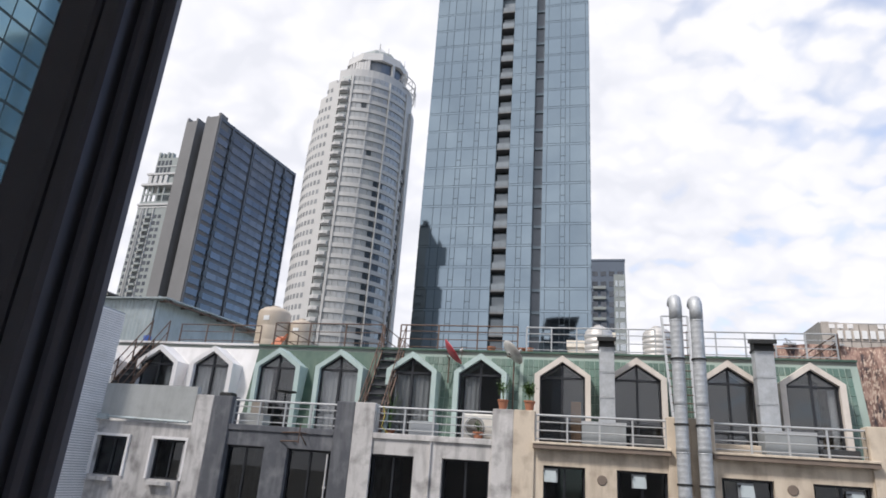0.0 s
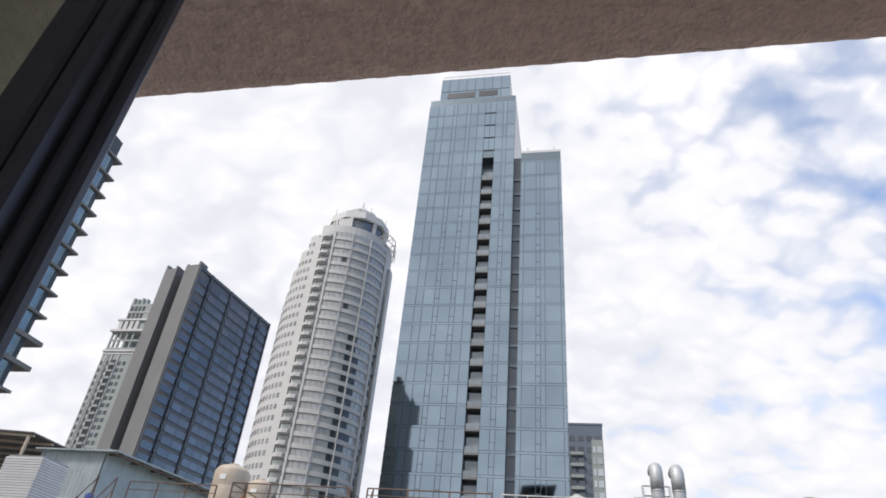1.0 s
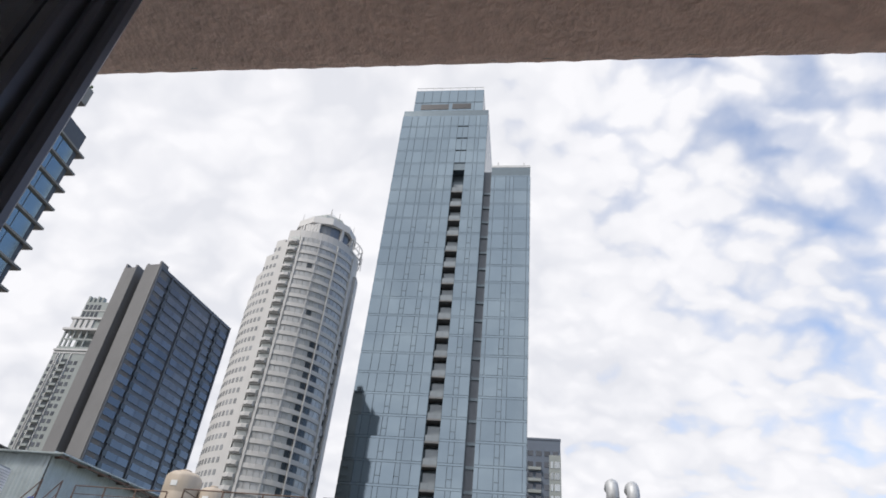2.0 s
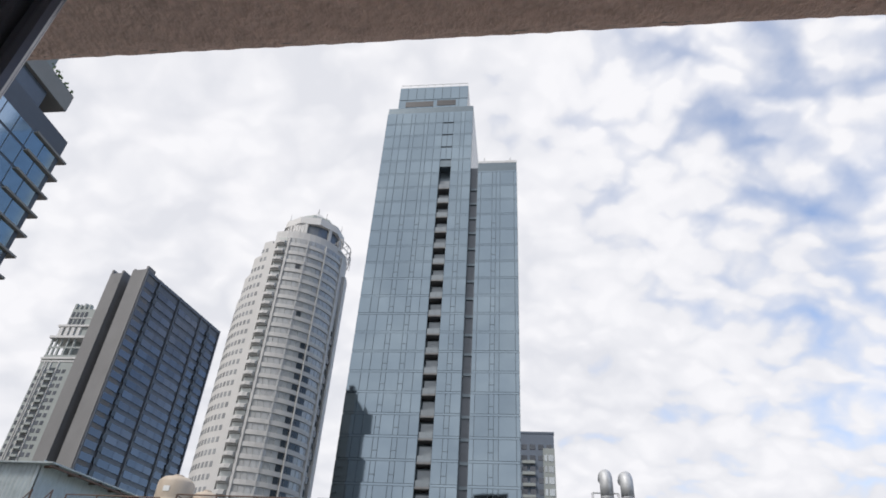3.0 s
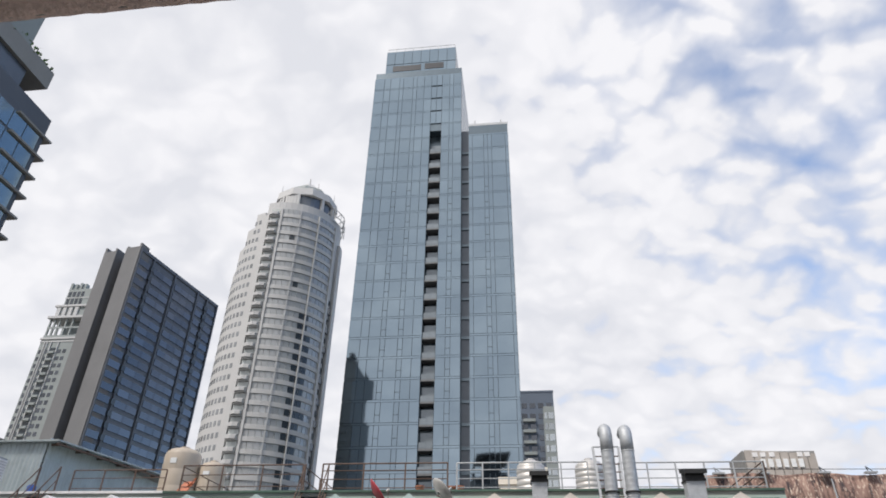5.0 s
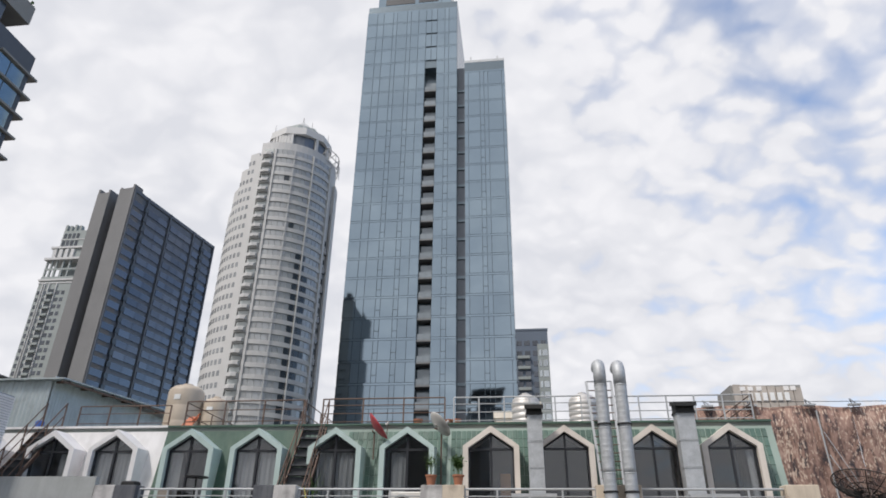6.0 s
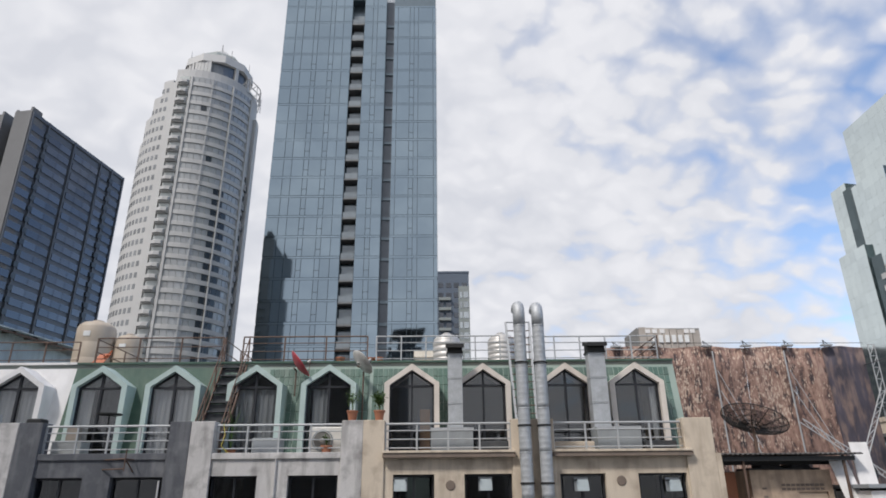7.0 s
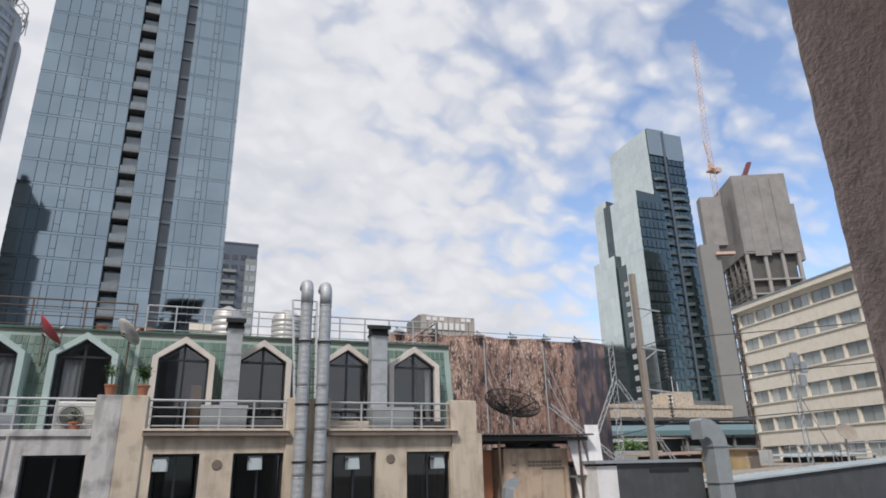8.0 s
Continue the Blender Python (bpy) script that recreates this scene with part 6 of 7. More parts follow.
def facet_tower():
    """Silver-green glass tower of stacked slabs, its bright and dark sides put into colour."""
    g = thing("faceted_tower", (153.0, 165.0, 0.0), "silver-green glass tower of stacked facets, one side coloured dark for weak reflection", "tower")
    # (x0, x1, y0, y1, top, west face coloured bright as if mirroring sky)
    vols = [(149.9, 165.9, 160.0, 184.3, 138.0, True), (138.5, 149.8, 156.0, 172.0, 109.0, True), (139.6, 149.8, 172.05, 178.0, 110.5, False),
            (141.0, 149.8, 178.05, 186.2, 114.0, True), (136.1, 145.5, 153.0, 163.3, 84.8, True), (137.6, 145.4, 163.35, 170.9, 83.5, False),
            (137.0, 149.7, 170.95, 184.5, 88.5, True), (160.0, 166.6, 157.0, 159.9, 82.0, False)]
    left, right = Build(), Build()
    for x0, x1, y0, y1, top, bright in vols:
        part("volume", Build().add([(x0, y0, 0), (x1, y0, 0), (x1, y1, 0), (x0, y1, 0), (x0 + 0.1, y0 + 0.1, top), (x1 - 0.1, y0 + 0.1, top - 1.0), (x1 - 0.1, y1, top - 1.6), (x0 + 0.1, y1, top - 0.6)],
                                   [(3, 2, 1, 0), (4, 5, 6, 7), (0, 1, 5, 4), (1, 2, 6, 5), (2, 3, 7, 6), (3, 0, 4, 7)]), M_facetshade, g)
        ny, nx = max(1, round((y1 - y0) / 2.7)), max(1, round((x1 - x0) / 2.0))
        up = floors(3.0 + (top - 3.0) % 3.7, top, 3.7, 0.012, 3.688)[::-1]
        panes(g, "facet_pane", (x0, y1), (x0, y0), (-1, 0), columns([(y1 - y0) / ny] * ny, 0.0, 0.025), up, M_facet if bright else M_facetshade, left if bright else right, 48, 0.0025, 0.15)
        panes(g, "window", (x0, y0), (x1, y0), (0, -1), columns([(x1 - x0) / nx] * nx, 0.0, 0.3), floors(3.0 + (top - 3.0) % 3.7, top - 3, 3.7, 0.5, 3.2)[::-1], M_facetshade, right, 48, 0.003, 0.3)
    tagged(part("pane_field", left, M_facet, g), kind="stuff")
    tagged(part("window_field", right, M_facetshade, g), kind="stuff")
    # Paler tone stands for daylight coming through the crown screen.
    part("crown_screen", Build().box(149.9, 158.0, 159.5, 159.7, 127.0, 138.2).box(158.1, 166.0, 159.5, 159.7, 126.0, 137.2), M_brise, g, "glass crown screen coloured pale as if lit from behind")
    for z0, z1 in floors(20, 80, 3.7, 0, 1):
        part("pale_window", Build().box(137.3, 137.44, 165.4, 167.6, z0, z0 + 1.7), M_pale, g)
    part("podium", Build().box(125, 175, 150.0, 190.0, 0, 34.0), M_greyconc, g)
    # columns of bowed balconies
    for c, w, y, top in ((153.4, 2.6, 159.7, 123), (161.2, 3.4, 159.7, 119)):
        for z0, z1 in floors(20, top, 3.7, 0, 1):
            bow = [(c - w + 2 * w * i / 6, y - 1.25 * math.sin(math.pi * i / 6)) for i in range(7)]
            part("balcony", Build().prism(bow, z0, z0 + 1.15), M_facetrail, g)
    # Raised strip whose dark colour stands for the shade of an upright joint.
    part("groove", Build().box(156.4, 157.4, 159.35, 159.75, 34.0, 137.4), M_recess, g, "dark raised strip in place of a recess's shade")


facet_tower()


def building_site():
    """A tower under construction: frame below, netting above, lift core, crane."""
    g = thing("unfinished_tower", (148.0, 118.0, 0.0), "unfinished concrete tower wrapped in grey netting", "building")
    base = Vector((140.9, 115.3))
    u = Vector((math.cos(radians(-24)), math.sin(radians(-24))))
    v = Vector((-u.y, u.x))
    W, L = 15.4, 21.0

    def quad(a0, a1, b0, b1):
        return [tuple(base + u * a0 + v * b0), tuple(base + u * a1 + v * b0), tuple(base + u * a1 + v * b1), tuple(base + u * a0 + v * b1)]

    part("netting", Build().prism(quad(0, W, 0, L), 71.5, 96.0), M_mesh, g, "grey safety netting")
    x = 0.4
    while x < W - 1.2:
        w = 1.6 + 3.0 * random.random()
        w = min(w, W - 0.2 - x)
        part("netting_fold", Build().prism(quad(x, x + w - 0.06, -0.12 - 0.22 * random.random(), 0), 70.4 + 2.2 * random.random(), 95.2 - 1.6 * random.random()), M_mesh, g)
        x += w
    part("netting_fold", Build().prism(quad(W - 1, W + 2.0, 2, L), 69.5, 87.0), M_mesh, g)
    for z0, z1 in floors(2.0, 71.5, 4.1, 0, 1):
        part("slab", Build().prism(quad(0.1, W - 0.1, 0.1, L), z0, z0 + 0.45), M_raw, g)
    for a_, b_ in ((0.2, 0.2), (5.2, 0.2), (10.0, 0.2), (W - 1, 0.2), (0.2, 4.2), (0.2, 8.2), (0.2, 12.2), (0.2, 16.2), (0.2, L - 1)):
        part("column", Build().prism(quad(a_, a_ + 0.9, b_, b_ + 0.9), 0, 71.5), M_raw, g)
    part("inner_core", Build().prism(quad(1.4, W - 1.2, 1.4, L - 1), 0, 71.5), M_sheetdark, g)
    rail = Build()
    for z0, z1 in floors(2.0, 71.0, 2.05, 0, 1):
        rail.prism(quad(-0.15, 0.05, 0.1, L), z0 + 1.0, z0 + 1.25)
    part("edge_board", rail, M_raw, g)
    part("lift_core", Build().prism([(131.4, 122.0), (136.4, 119.9), (137.8, 122.9), (132.9, 125.4)], 0, 75.5), M_greyconc, g, "plain grey concrete lift core")
    part("lift_head", Build().prism([(134.2, 122.0), (139.8, 119.5), (141.4, 122.5), (135.8, 125.2)], 75.5, 91.0), M_mesh, g)
    part("loading_deck", Build().prism([(134.6, 119.4), (139.6, 117.3), (140.4, 119.0), (135.4, 121.0)], 72.0, 72.8), M_crane, g)
    k = thing("tower_crane", (141.5, 122.6, 91.0), "slender pale orange tower crane on the unfinished building", "crane")
    # mast and a steeply raised jib, both lattice
    def lattice(name, p, q, w, n, mat):
        p, q = Vector(p), Vector(q)
        d = (q - p)
        s = d.orthogonal().normalized() * w
        t_ = d.normalized().cross(s)
        b2 = Build()
        cs = [s + t_, s - t_, -s - t_, -s + t_]
        for o in cs:
            b2.tube(p + o, q + o, w * 0.13, 4)
        for i in range(n):
            a_, b_ = p + d * i / n, p + d * (i + 1) / n
            for j in range(4):
                b2.tube(a_ + cs[j], b_ + cs[(j + 1) % 4], w * 0.08, 4)
        part(name, b2, mat, k)
    lattice("mast", (141.5, 122.6, 89.0), (141.8, 122.6, 107.5), 0.75, 8, M_crane)
    lattice("jib", (141.8, 122.6, 107.5), (144.0, 123.2, 150.5), 0.55, 22, M_crane)
    part("cab_deck", Build().box(140.0, 144.2, 121.6, 123.6, 100.8, 101.3).box(140.2, 141.4, 121.2, 122.6, 101.3, 103.0).box(143.0, 144.8, 121.8, 123.2, 101.3, 102.4), M_crane, k)
    part("tie", Build().tube((140.2, 122.6, 111.5), (143.9, 123.2, 149.5), 0.08, 4).tube((140.2, 122.6, 111.5), (141.5, 122.6, 101), 0.2, 4), M_crane, k)
    boom = thing("placing_boom", (146.5, 116.0, 96.0), "red folded concrete placing boom on the roof", "machine")
    part("boom_arm", Build().slab([(145.4, 115.4, 95.9), (146.8, 115.0, 95.9), (149.2, 114.2, 101.4), (148.0, 114.6, 101.4)], (0.2, 0.9, 0)), M_boom, boom)
    part("boom_base", Build().box(145.0, 147.4, 114.8, 117.0, 95.9, 96.8), M_boom, boom)


building_site()


def office_block():
    """Cream office building with ribbon windows along its long front."""
    P, Q = Vector((55.4, 8.0)), Vector((59.9, 42.0))   # near and far end of the front
    g = thing("office_block", (66.0, 25.0, 0.0), "cream painted office block with rows of grey windows", "building")
    u = (Q - P).normalized()
    o = Vector((-u.y, u.x))            # out of the front, towards -x
    L = (Q - P).length
    TOP, STEP = 32.4, 3.0
    b2 = Build().prism([tuple(P - o * 0.35), tuple(P - o * 14), tuple(Q - o * 14), tuple(Q - o * 0.35)], 0, TOP - 0.4)
    part("body", b2, M_wallgrey, g)
    part("end_wall", Build().prism([tuple(Q - u * 0.3), tuple(Q - u * 0.3 - o * 14), tuple(Q - o * 14), tuple(Q)], 0, TOP), M_cream2, g)
    for z0, z1 in floors(1.6, TOP + 3, STEP, 0, STEP):
        hi = min(z0 + 1.6, TOP)
        part("spandrel", Build().prism([tuple(P), tuple(P - o * 0.45), tuple(Q - o * 0.45), tuple(Q)], z0, hi), M_cream2, g)
        part("string_course", Build().prism([tuple(P + o * 0.12), tuple(P - o * 0.1), tuple(Q - o * 0.1), tuple(Q + o * 0.12)], hi - 0.12, hi + 0.02), M_cream2, g)
    part("roof_edge", Build().prism([tuple(P + o * 0.5), tuple(P - o * 1), tuple(Q + u * 0.4 - o * 1), tuple(Q + u * 0.4 + o * 0.5)], TOP - 0.42, TOP + 0.12), M_cream2, g)
    part("roof_trim", Build().prism([tuple(P + o * 0.56), tuple(P - o * 1), tuple(Q + u * 0.4 - o * 1), tuple(Q + u * 0.4 + o * 0.56)], TOP + 0.12, TOP + 0.3), M_greybox, g)
    n = 12
    bay = L / n
    for i in range(n + 1):
        c = P + u * min(max(i * bay, 0.15), L - 0.15)
        part("pier", Build().prism([tuple(c - u * 0.16 - o * 0.1), tuple(c - u * 0.16 - o * 0.4), tuple(c + u * 0.16 - o * 0.4), tuple(c + u * 0.16 - o * 0.1)], 0, TOP - 0.45), M_cream2, g)
    rest = Build()
    cols = [(i * bay + 0.2 + k * (bay - 0.4) / 2 + 0.04, i * bay + 0.2 + (k + 1) * (bay - 0.4) / 2 - 0.04) for i in range(n) for k in range(2)]
    panes(g, "window_pane", tuple(P - o * 0.33), tuple(Q - o * 0.33), tuple(o), cols, floors(1.6, TOP - 0.5, STEP, 1.63, STEP - 0.02)[::-1], M_officeglass, rest, 290, 0.004, 0.06)
    tagged(part("pane_field", rest, M_officeglass, g), kind="stuff")
    for i in range(7):
        part("drain", Build().tube((59.75, 42.2, 2), (59.75, 42.2, TOP), 0.09, 6) if i == 0 else Build().box(59.55, 59.95, 42.05, 42.3, i * 4.4, i * 4.4 + 0.1), M_rust, g)


office_block()

# behind the lane on the far side: low blocks, station roof
g = simple_block("low_building", 60.8, 84.4, 71.0, 84.0, 24.2, M_cream, M_deeppane, "low cream building with small windows", 3.2, 3.4, win=(2.3, 3.2))
part("stair_head", Build().box(73.2, 77.0, 71.4, 77.0, 24.2, 26.4), M_cream, g)
part("antenna", Build().tube((73.6, 72, 26.4), (73.6, 72, 29.0), 0.06, 5).box(72.8, 73.0, 71.6, 72.4, 24.2, 26.0).tube((74.6, 72, 26.4), (74.6, 72, 28.0), 0.05, 5), M_clean, g)
st = thing("station_roof", (66.0, 58.0, 0.0), "long dark station canopy with a teal sheet roof", "station")
part("roof_sheet", Build().slab([(44, 55.0, 18.9), (92, 55.0, 19.3), (92, 62.0, 20.5), (44, 62.0, 20.0)], (0, 0, 0.15)), M_teal, st)
part("upper_roof", Build().slab([(44, 63.0, 20.9), (94, 63.0, 21.3), (94, 68.0, 21.5), (44, 68.0, 21.1)], (0, 0, 0.4)), M_sheetdark, st)
part("fascia", Build().slab([(44, 54.9, 18.4), (92, 54.9, 18.8), (92, 54.9, 19.3), (44, 54.9, 18.9)], (0, 0.1, 0)), M_teal, st)
part("dark_hall", Build().box(44, 94, 58.0, 68.0, 0, 18.4), M_wallgrey, st)
part("upper_hall", Build().box(44, 94, 63.5, 67.8, 18.4, 20.9), M_wallgrey, st)
for i in range(12):
    part("post", Build().box(45 + i * 4, 45.3 + i * 4, 55.4, 55.7, 0, 18.6), M_greyconc, st)
for i in range(6):
    part("window_strip", Build().box(46 + i * 8, 51.5 + i * 8, 57.9, 58.0, 16.2, 17.3), M_officeglass, st)
for i, (x0, x1, y0, y1, z) in enumerate(((20, 31, 24, 33, 15.25), (29.5, 40, 30, 40, 15.7), (31, 44, 14, 24, 15.1), (22, 30, 34, 44, 16.1), (40, 50, 40, 52, 15.6))):
    b_ = thing("flat_roof_house", ((x0 + x1) / 2, (y0 + y1) / 2, 0.0), "low house with a dusty flat roof and cream walls", "house", "low houses behind the lane")
    part("wall", Build().box(x0, x1, y0, y1, 0, z - 0.5), (M_cream, M_white, M_rooftan, M_cement, M_cream)[i], b_)
    part("roof", Build().slab([(x0 - 0.3, y0 - 0.3, z - 0.5), (x1 + 0.3, y0 - 0.3, z - 0.5), (x1 + 0.3, y1, z - 0.1), (x0 - 0.3, y1, z - 0.1)], (0, 0, 0.12)), (M_rooftan, M_sheet, M_rooftan, M_sheetdark, M_sheet)[i], b_)
    part("roof_hut", Build().box(x0 + 1.5, x0 + 4.5, y0 + 3, y0 + 6, z - 0.5, z + 0.55), (M_cream, M_rooftan, M_cement, M_white, M_cream)[i], b_)

yh = thing("ochre_hut", (29.0, 13.8, 0.0), "small ochre plastered roof hut with a rusty sheet roof", "hut")
part("wall", Build().box(27.7, 30.3, 13.0, 14.6, 0.0, 15.56), M_ochre, yh)
part("roof_sheet", Build().corrugated((27.5, 12.75, 15.57), (30.6, 12.75, 15.57), (0, 2.1, 0.08), (0, 0, 0.03), 0.25, 0.03), M_rustsheet, yh)
part("stain_band", Build().box(29.6, 30.32, 12.975, 13.0, 14.2, 15.45), M_ledge, yh, "brown stained end of the front")
for x0, x1, y, z, mat, lab in ((25.5, 31.5, 16.5, 15.35, M_rustsheet, "low rusty sheet roof on short posts"), (27.0, 33.0, 24.5, 16.45, M_sheet, "pale sheet roof over a terrace"), (36.0, 43.0, 15.5, 15.15, M_sheet, "pale patched sheet roof on short posts"),
                               (31.0, 37.5, 27.5, 16.75, M_rooftan, "dusty tan sheet roof on short posts")):
    lean = thing("lean_to_roof", ((x0 + x1) / 2, y + 1.5, z - 1.6), lab, "roof", "sheet roofs behind the lane")
    part("roof_sheet", Build().corrugated((x0, y, z), (x1, y, z + 0.12), (0, 3.2, 0.18), (0, 0, 0.03), 0.25, 0.03), mat, lean)
    for i in range(4):
        x = x0 + 0.15 + (x1 - x0 - 0.3) * i / 3
        part("post", Build().box(x - 0.05, x + 0.05, y + 0.1, y + 0.2, 0.0, z + 0.02), M_rust, lean)
    part("dark_front", Build().box(x0 + 0.3, x1 - 0.3, y + 1.4, y + 1.5, 0.0, z + 0.02), M_wallgrey, lean)

# shrubs between the roofs
lv = Build()
for i in range(420):
    c = Vector((random.gauss(27.5, 0.6), random.gauss(21.0, 0.4), 15.9 + abs(random.gauss(0, 0.3))))
    d = Vector((random.gauss(0, 1), random.gauss(0, 1), random.gauss(0, 1))).normalized()
    s = d.orthogonal().normalized() * 0.07
    lv.add([c, c + d * 0.12 + s, c + d * 0.26, c + d * 0.12 - s], [(0, 1, 2, 3)])
shrub = thing("shrub", (27.5, 21.0, 15.75), "green leafy shrub in a roof planter", "shrub")
part("leaves", lv, M_leaf, shrub)
st2 = Build()
for i in range(9):
    st2.tube((27.5 + random.gauss(0, 0.3), 21, 15.7), (27.5 + random.gauss(0, 0.9), 21 + random.gauss(0, 0.4), 16.5), 0.03, 5, 0.01)
part("stem", st2, M_rust, shrub)
alone("roof_planter", Build().box(25.6, 29.4, 20.2, 21.8, 0.0, 15.78), M_cement, "long cement planter block", "planter")

# ---- hoarding and what stands before it ----
hd = thing("hoarding", (13.5, 9.0, 13.0), "large brown printed hoarding sheet, faded and creased", "billboard")
HX = [7.3, 9.35, 11.6, 13.1, 15.0, 16.38, 18.05]
for i in range(6):
    x0, x1 = HX[i] + 0.01, HX[i + 1] - 0.01
    n = 10
    top = 20.42 - 0.012 * i
    vs, fs = [], []
    for lay in (0.0, 0.03):
        for j in range(9):
            z = 13.0 + (top - 13.0) * j / 8
            for k in range(n + 1):
                x = x0 + (x1 - x0) * k / n
                vs.append((x, 9.0 + lay + 0.035 * math.sin(x * 5.1 + z * 0.6) + 0.02 * math.sin(z * 2.7 + i) + 0.03 * noise.noise((x, z, 3.0)), z + (0.04 * math.sin(x * 2.3) if j == 8 else 0)))
    m = 9 * (n + 1)
    for j in range(8):
        for k in range(n):
            q = j * (n + 1) + k
            fs += [(q, q + 1, q + n + 2, q + n + 1), (m + q + 1, m + q, m + q + n + 1, m + q + n + 2)]
    fs += [(8 * (n + 1) + k, 8 * (n + 1) + k + 1, m + 8 * (n + 1) + k + 1, m + 8 * (n + 1) + k) for k in range(n)]
    b2 = Build().add(vs, fs)
    b2.smooth = True
    part("sheet", b2, M_printdark if i == 5 else M_print, hd, "dark purple printed strip" if i == 5 else "")
for x in (8.0, 9.6, 11.7, 13.3, 15.0, 16.6):
    part("top_bracket", Build().tube((x, 9.1, 20.3), (x - 0.25, 8.8, 20.62), 0.02, 6).tube((x - 0.25, 8.8, 20.62), (x + 0.15, 9.0, 20.4), 0.02, 6).box(x - 0.3, x + 0.1, 8.75, 8.95, 20.38, 20.44), M_rail, hd)
part("top_cable", Build().tube((8.0, 8.85, 20.56), (18.0, 8.85, 20.50), 0.012, 5), M_wire, hd)
for x in (7.5, 10.5, 13.5, 16.5, 18.0):
    part("back_post", Build().box(x - 0.08, x + 0.08, 9.15, 9.31, 0.0, 20.3), M_rust, hd)
for z in (14.5, 17.0, 20.1):
    part("back_rail", Build().box(7.4, 18.05, 9.10, 9.16, z, z + 0.08), M_rust, hd)


def truss(b2, p, q, w, n, r=0.022):
    """A flat ladder truss of two chords and zigzag."""
    p, q = Vector(p), Vector(q)
    d = q - p
    s = d.cross(Vector((0, 1, 0))).normalized() * w
    b2.tube(p + s, q + s, r, 6).tube(p - s, q - s, r, 6)
    for i in range(n):
        a_, b_ = p + d * i / n, p + d * (i + 1) / n
        b2.tube(a_ + s, b_ - s, r * 0.6, 5).tube(b_ - s, b_ + s, r * 0.6, 5)
    return b2


mast = thing("braced_mast", (18.2, 8.7, 14.0), "grey lattice mast with slanted braces at the hoarding end", "mast")
part("mast_truss", truss(Build(), (18.22, 8.7, 13.0), (18.22, 8.7, 20.4), 0.13, 16), M_rail, mast)
part("brace", truss(Build(), (18.2, 8.6, 18.6), (16.1, 8.0, 15.3), 0.09, 9), M_rail, mast)
part("brace", truss(Build(), (18.3, 8.6, 18.6), (20.6, 7.6, 14.4), 0.09, 10), M_rail, mast)
part("brace", truss(Build(), (14.6, 8.4, 17.4), (17.6, 7.2, 14.6), 0.09, 10), M_rail, mast)
for x, tilt in ((11.85, 0.35), (14.75, 0.3)):
    s2 = thing("hoarding_stay", (x, 8.7, 14.0), "thin grey stay pole leaning on the hoarding", "pole", "stay poles")
    part("pole", Build().tube((x, 8.75, 13.2), (x - 0.05, 8.85, 20.2), 0.03, 6), M_rail, s2)
    part("stay", Build().tube((x, 8.75, 18.6), (x + 1.3, 8.3, 15.5), 0.018, 5).tube((x, 8.75, 19.4), (x + 1.1, 8.4, 16.4), 0.014, 5), M_rail, s2)


def mesh_dish(x, y, z, r):
    """A large black mesh dish with ribs and rings on a pole."""
    g = thing("mesh_dish", (x, y, 15.9), "large black mesh satellite dish on a short pole", "satellite dish")
    aim = Vector((0.38, 0.22, 0.90)).normalized()
    m = Matrix.Translation((x, y, z)) @ aim.to_track_quat("Z", "Y").to_matrix().to_4x4()
    h = lambda q: 0.30 * r * (q / r) ** 2
    ribs, n = Build(), 12
    for i in range(n):
        a_ = 2 * math.pi * i / n
        pts = [(q * math.cos(a_), q * math.sin(a_), h(q)) for q in np.linspace(0.03, r, 7)]
        part("rib", Build().path(pts, 0.014, 5), M_black, g).matrix_basis = m
    for q in np.linspace(r / 5, r, 5):
        pts = [(q * math.cos(2 * math.pi * i / 36), q * math.sin(2 * math.pi * i / 36), h(q)) for i in range(37)]
        part("ring", Build().path(pts, 0.016 if q > 0.99 * r else 0.008, 5), M_black, g).matrix_basis = m
    net = Build()
    for k in range(1, 19):
        q = r * k / 19
        for i in range(48):
            a0, a1 = 2 * math.pi * i / 48, 2 * math.pi * (i + 1) / 48
            net.tube((q * math.cos(a0), q * math.sin(a0), h(q)), (q * math.cos(a1), q * math.sin(a1), h(q)), 0.0055, 3)
    for i in range(96):
        a_ = 2 * math.pi * i / 96
        for k in range(4):
            q0, q1 = r * (0.2 + 0.2 * k), r * (0.4 + 0.2 * k)
            net.tube((q0 * math.cos(a_), q0 * math.sin(a_), h(q0)), (q1 * math.cos(a_), q1 * math.sin(a_), h(q1)), 0.0055, 3)
    ob = part("mesh", net, M_black, g)
    ob.matrix_basis = m
    tagged(ob, kind="stuff")
    part("pole", Build().tube((x, y, 15.85), (x, y, z - 0.02), 0.045, 10), M_rust, g)
    f_ = m @ Vector((0, 0, r * 0.62))
    for i in range(3):
        a_ = 2 * math.pi * i / 3 + 0.4
        part("feed_leg", Build().tube(m @ Vector((r * 0.62 * math.cos(a_), r * 0.62 * math.sin(a_), h(r * 0.62))), f_, 0.008, 5), M_black, g)
    part("feed", Build().tube(f_, f_ - aim * 0.14, 0.05, 10), M_rust, g)


mesh_dish(9.95, 2.7, 16.62, 0.92)

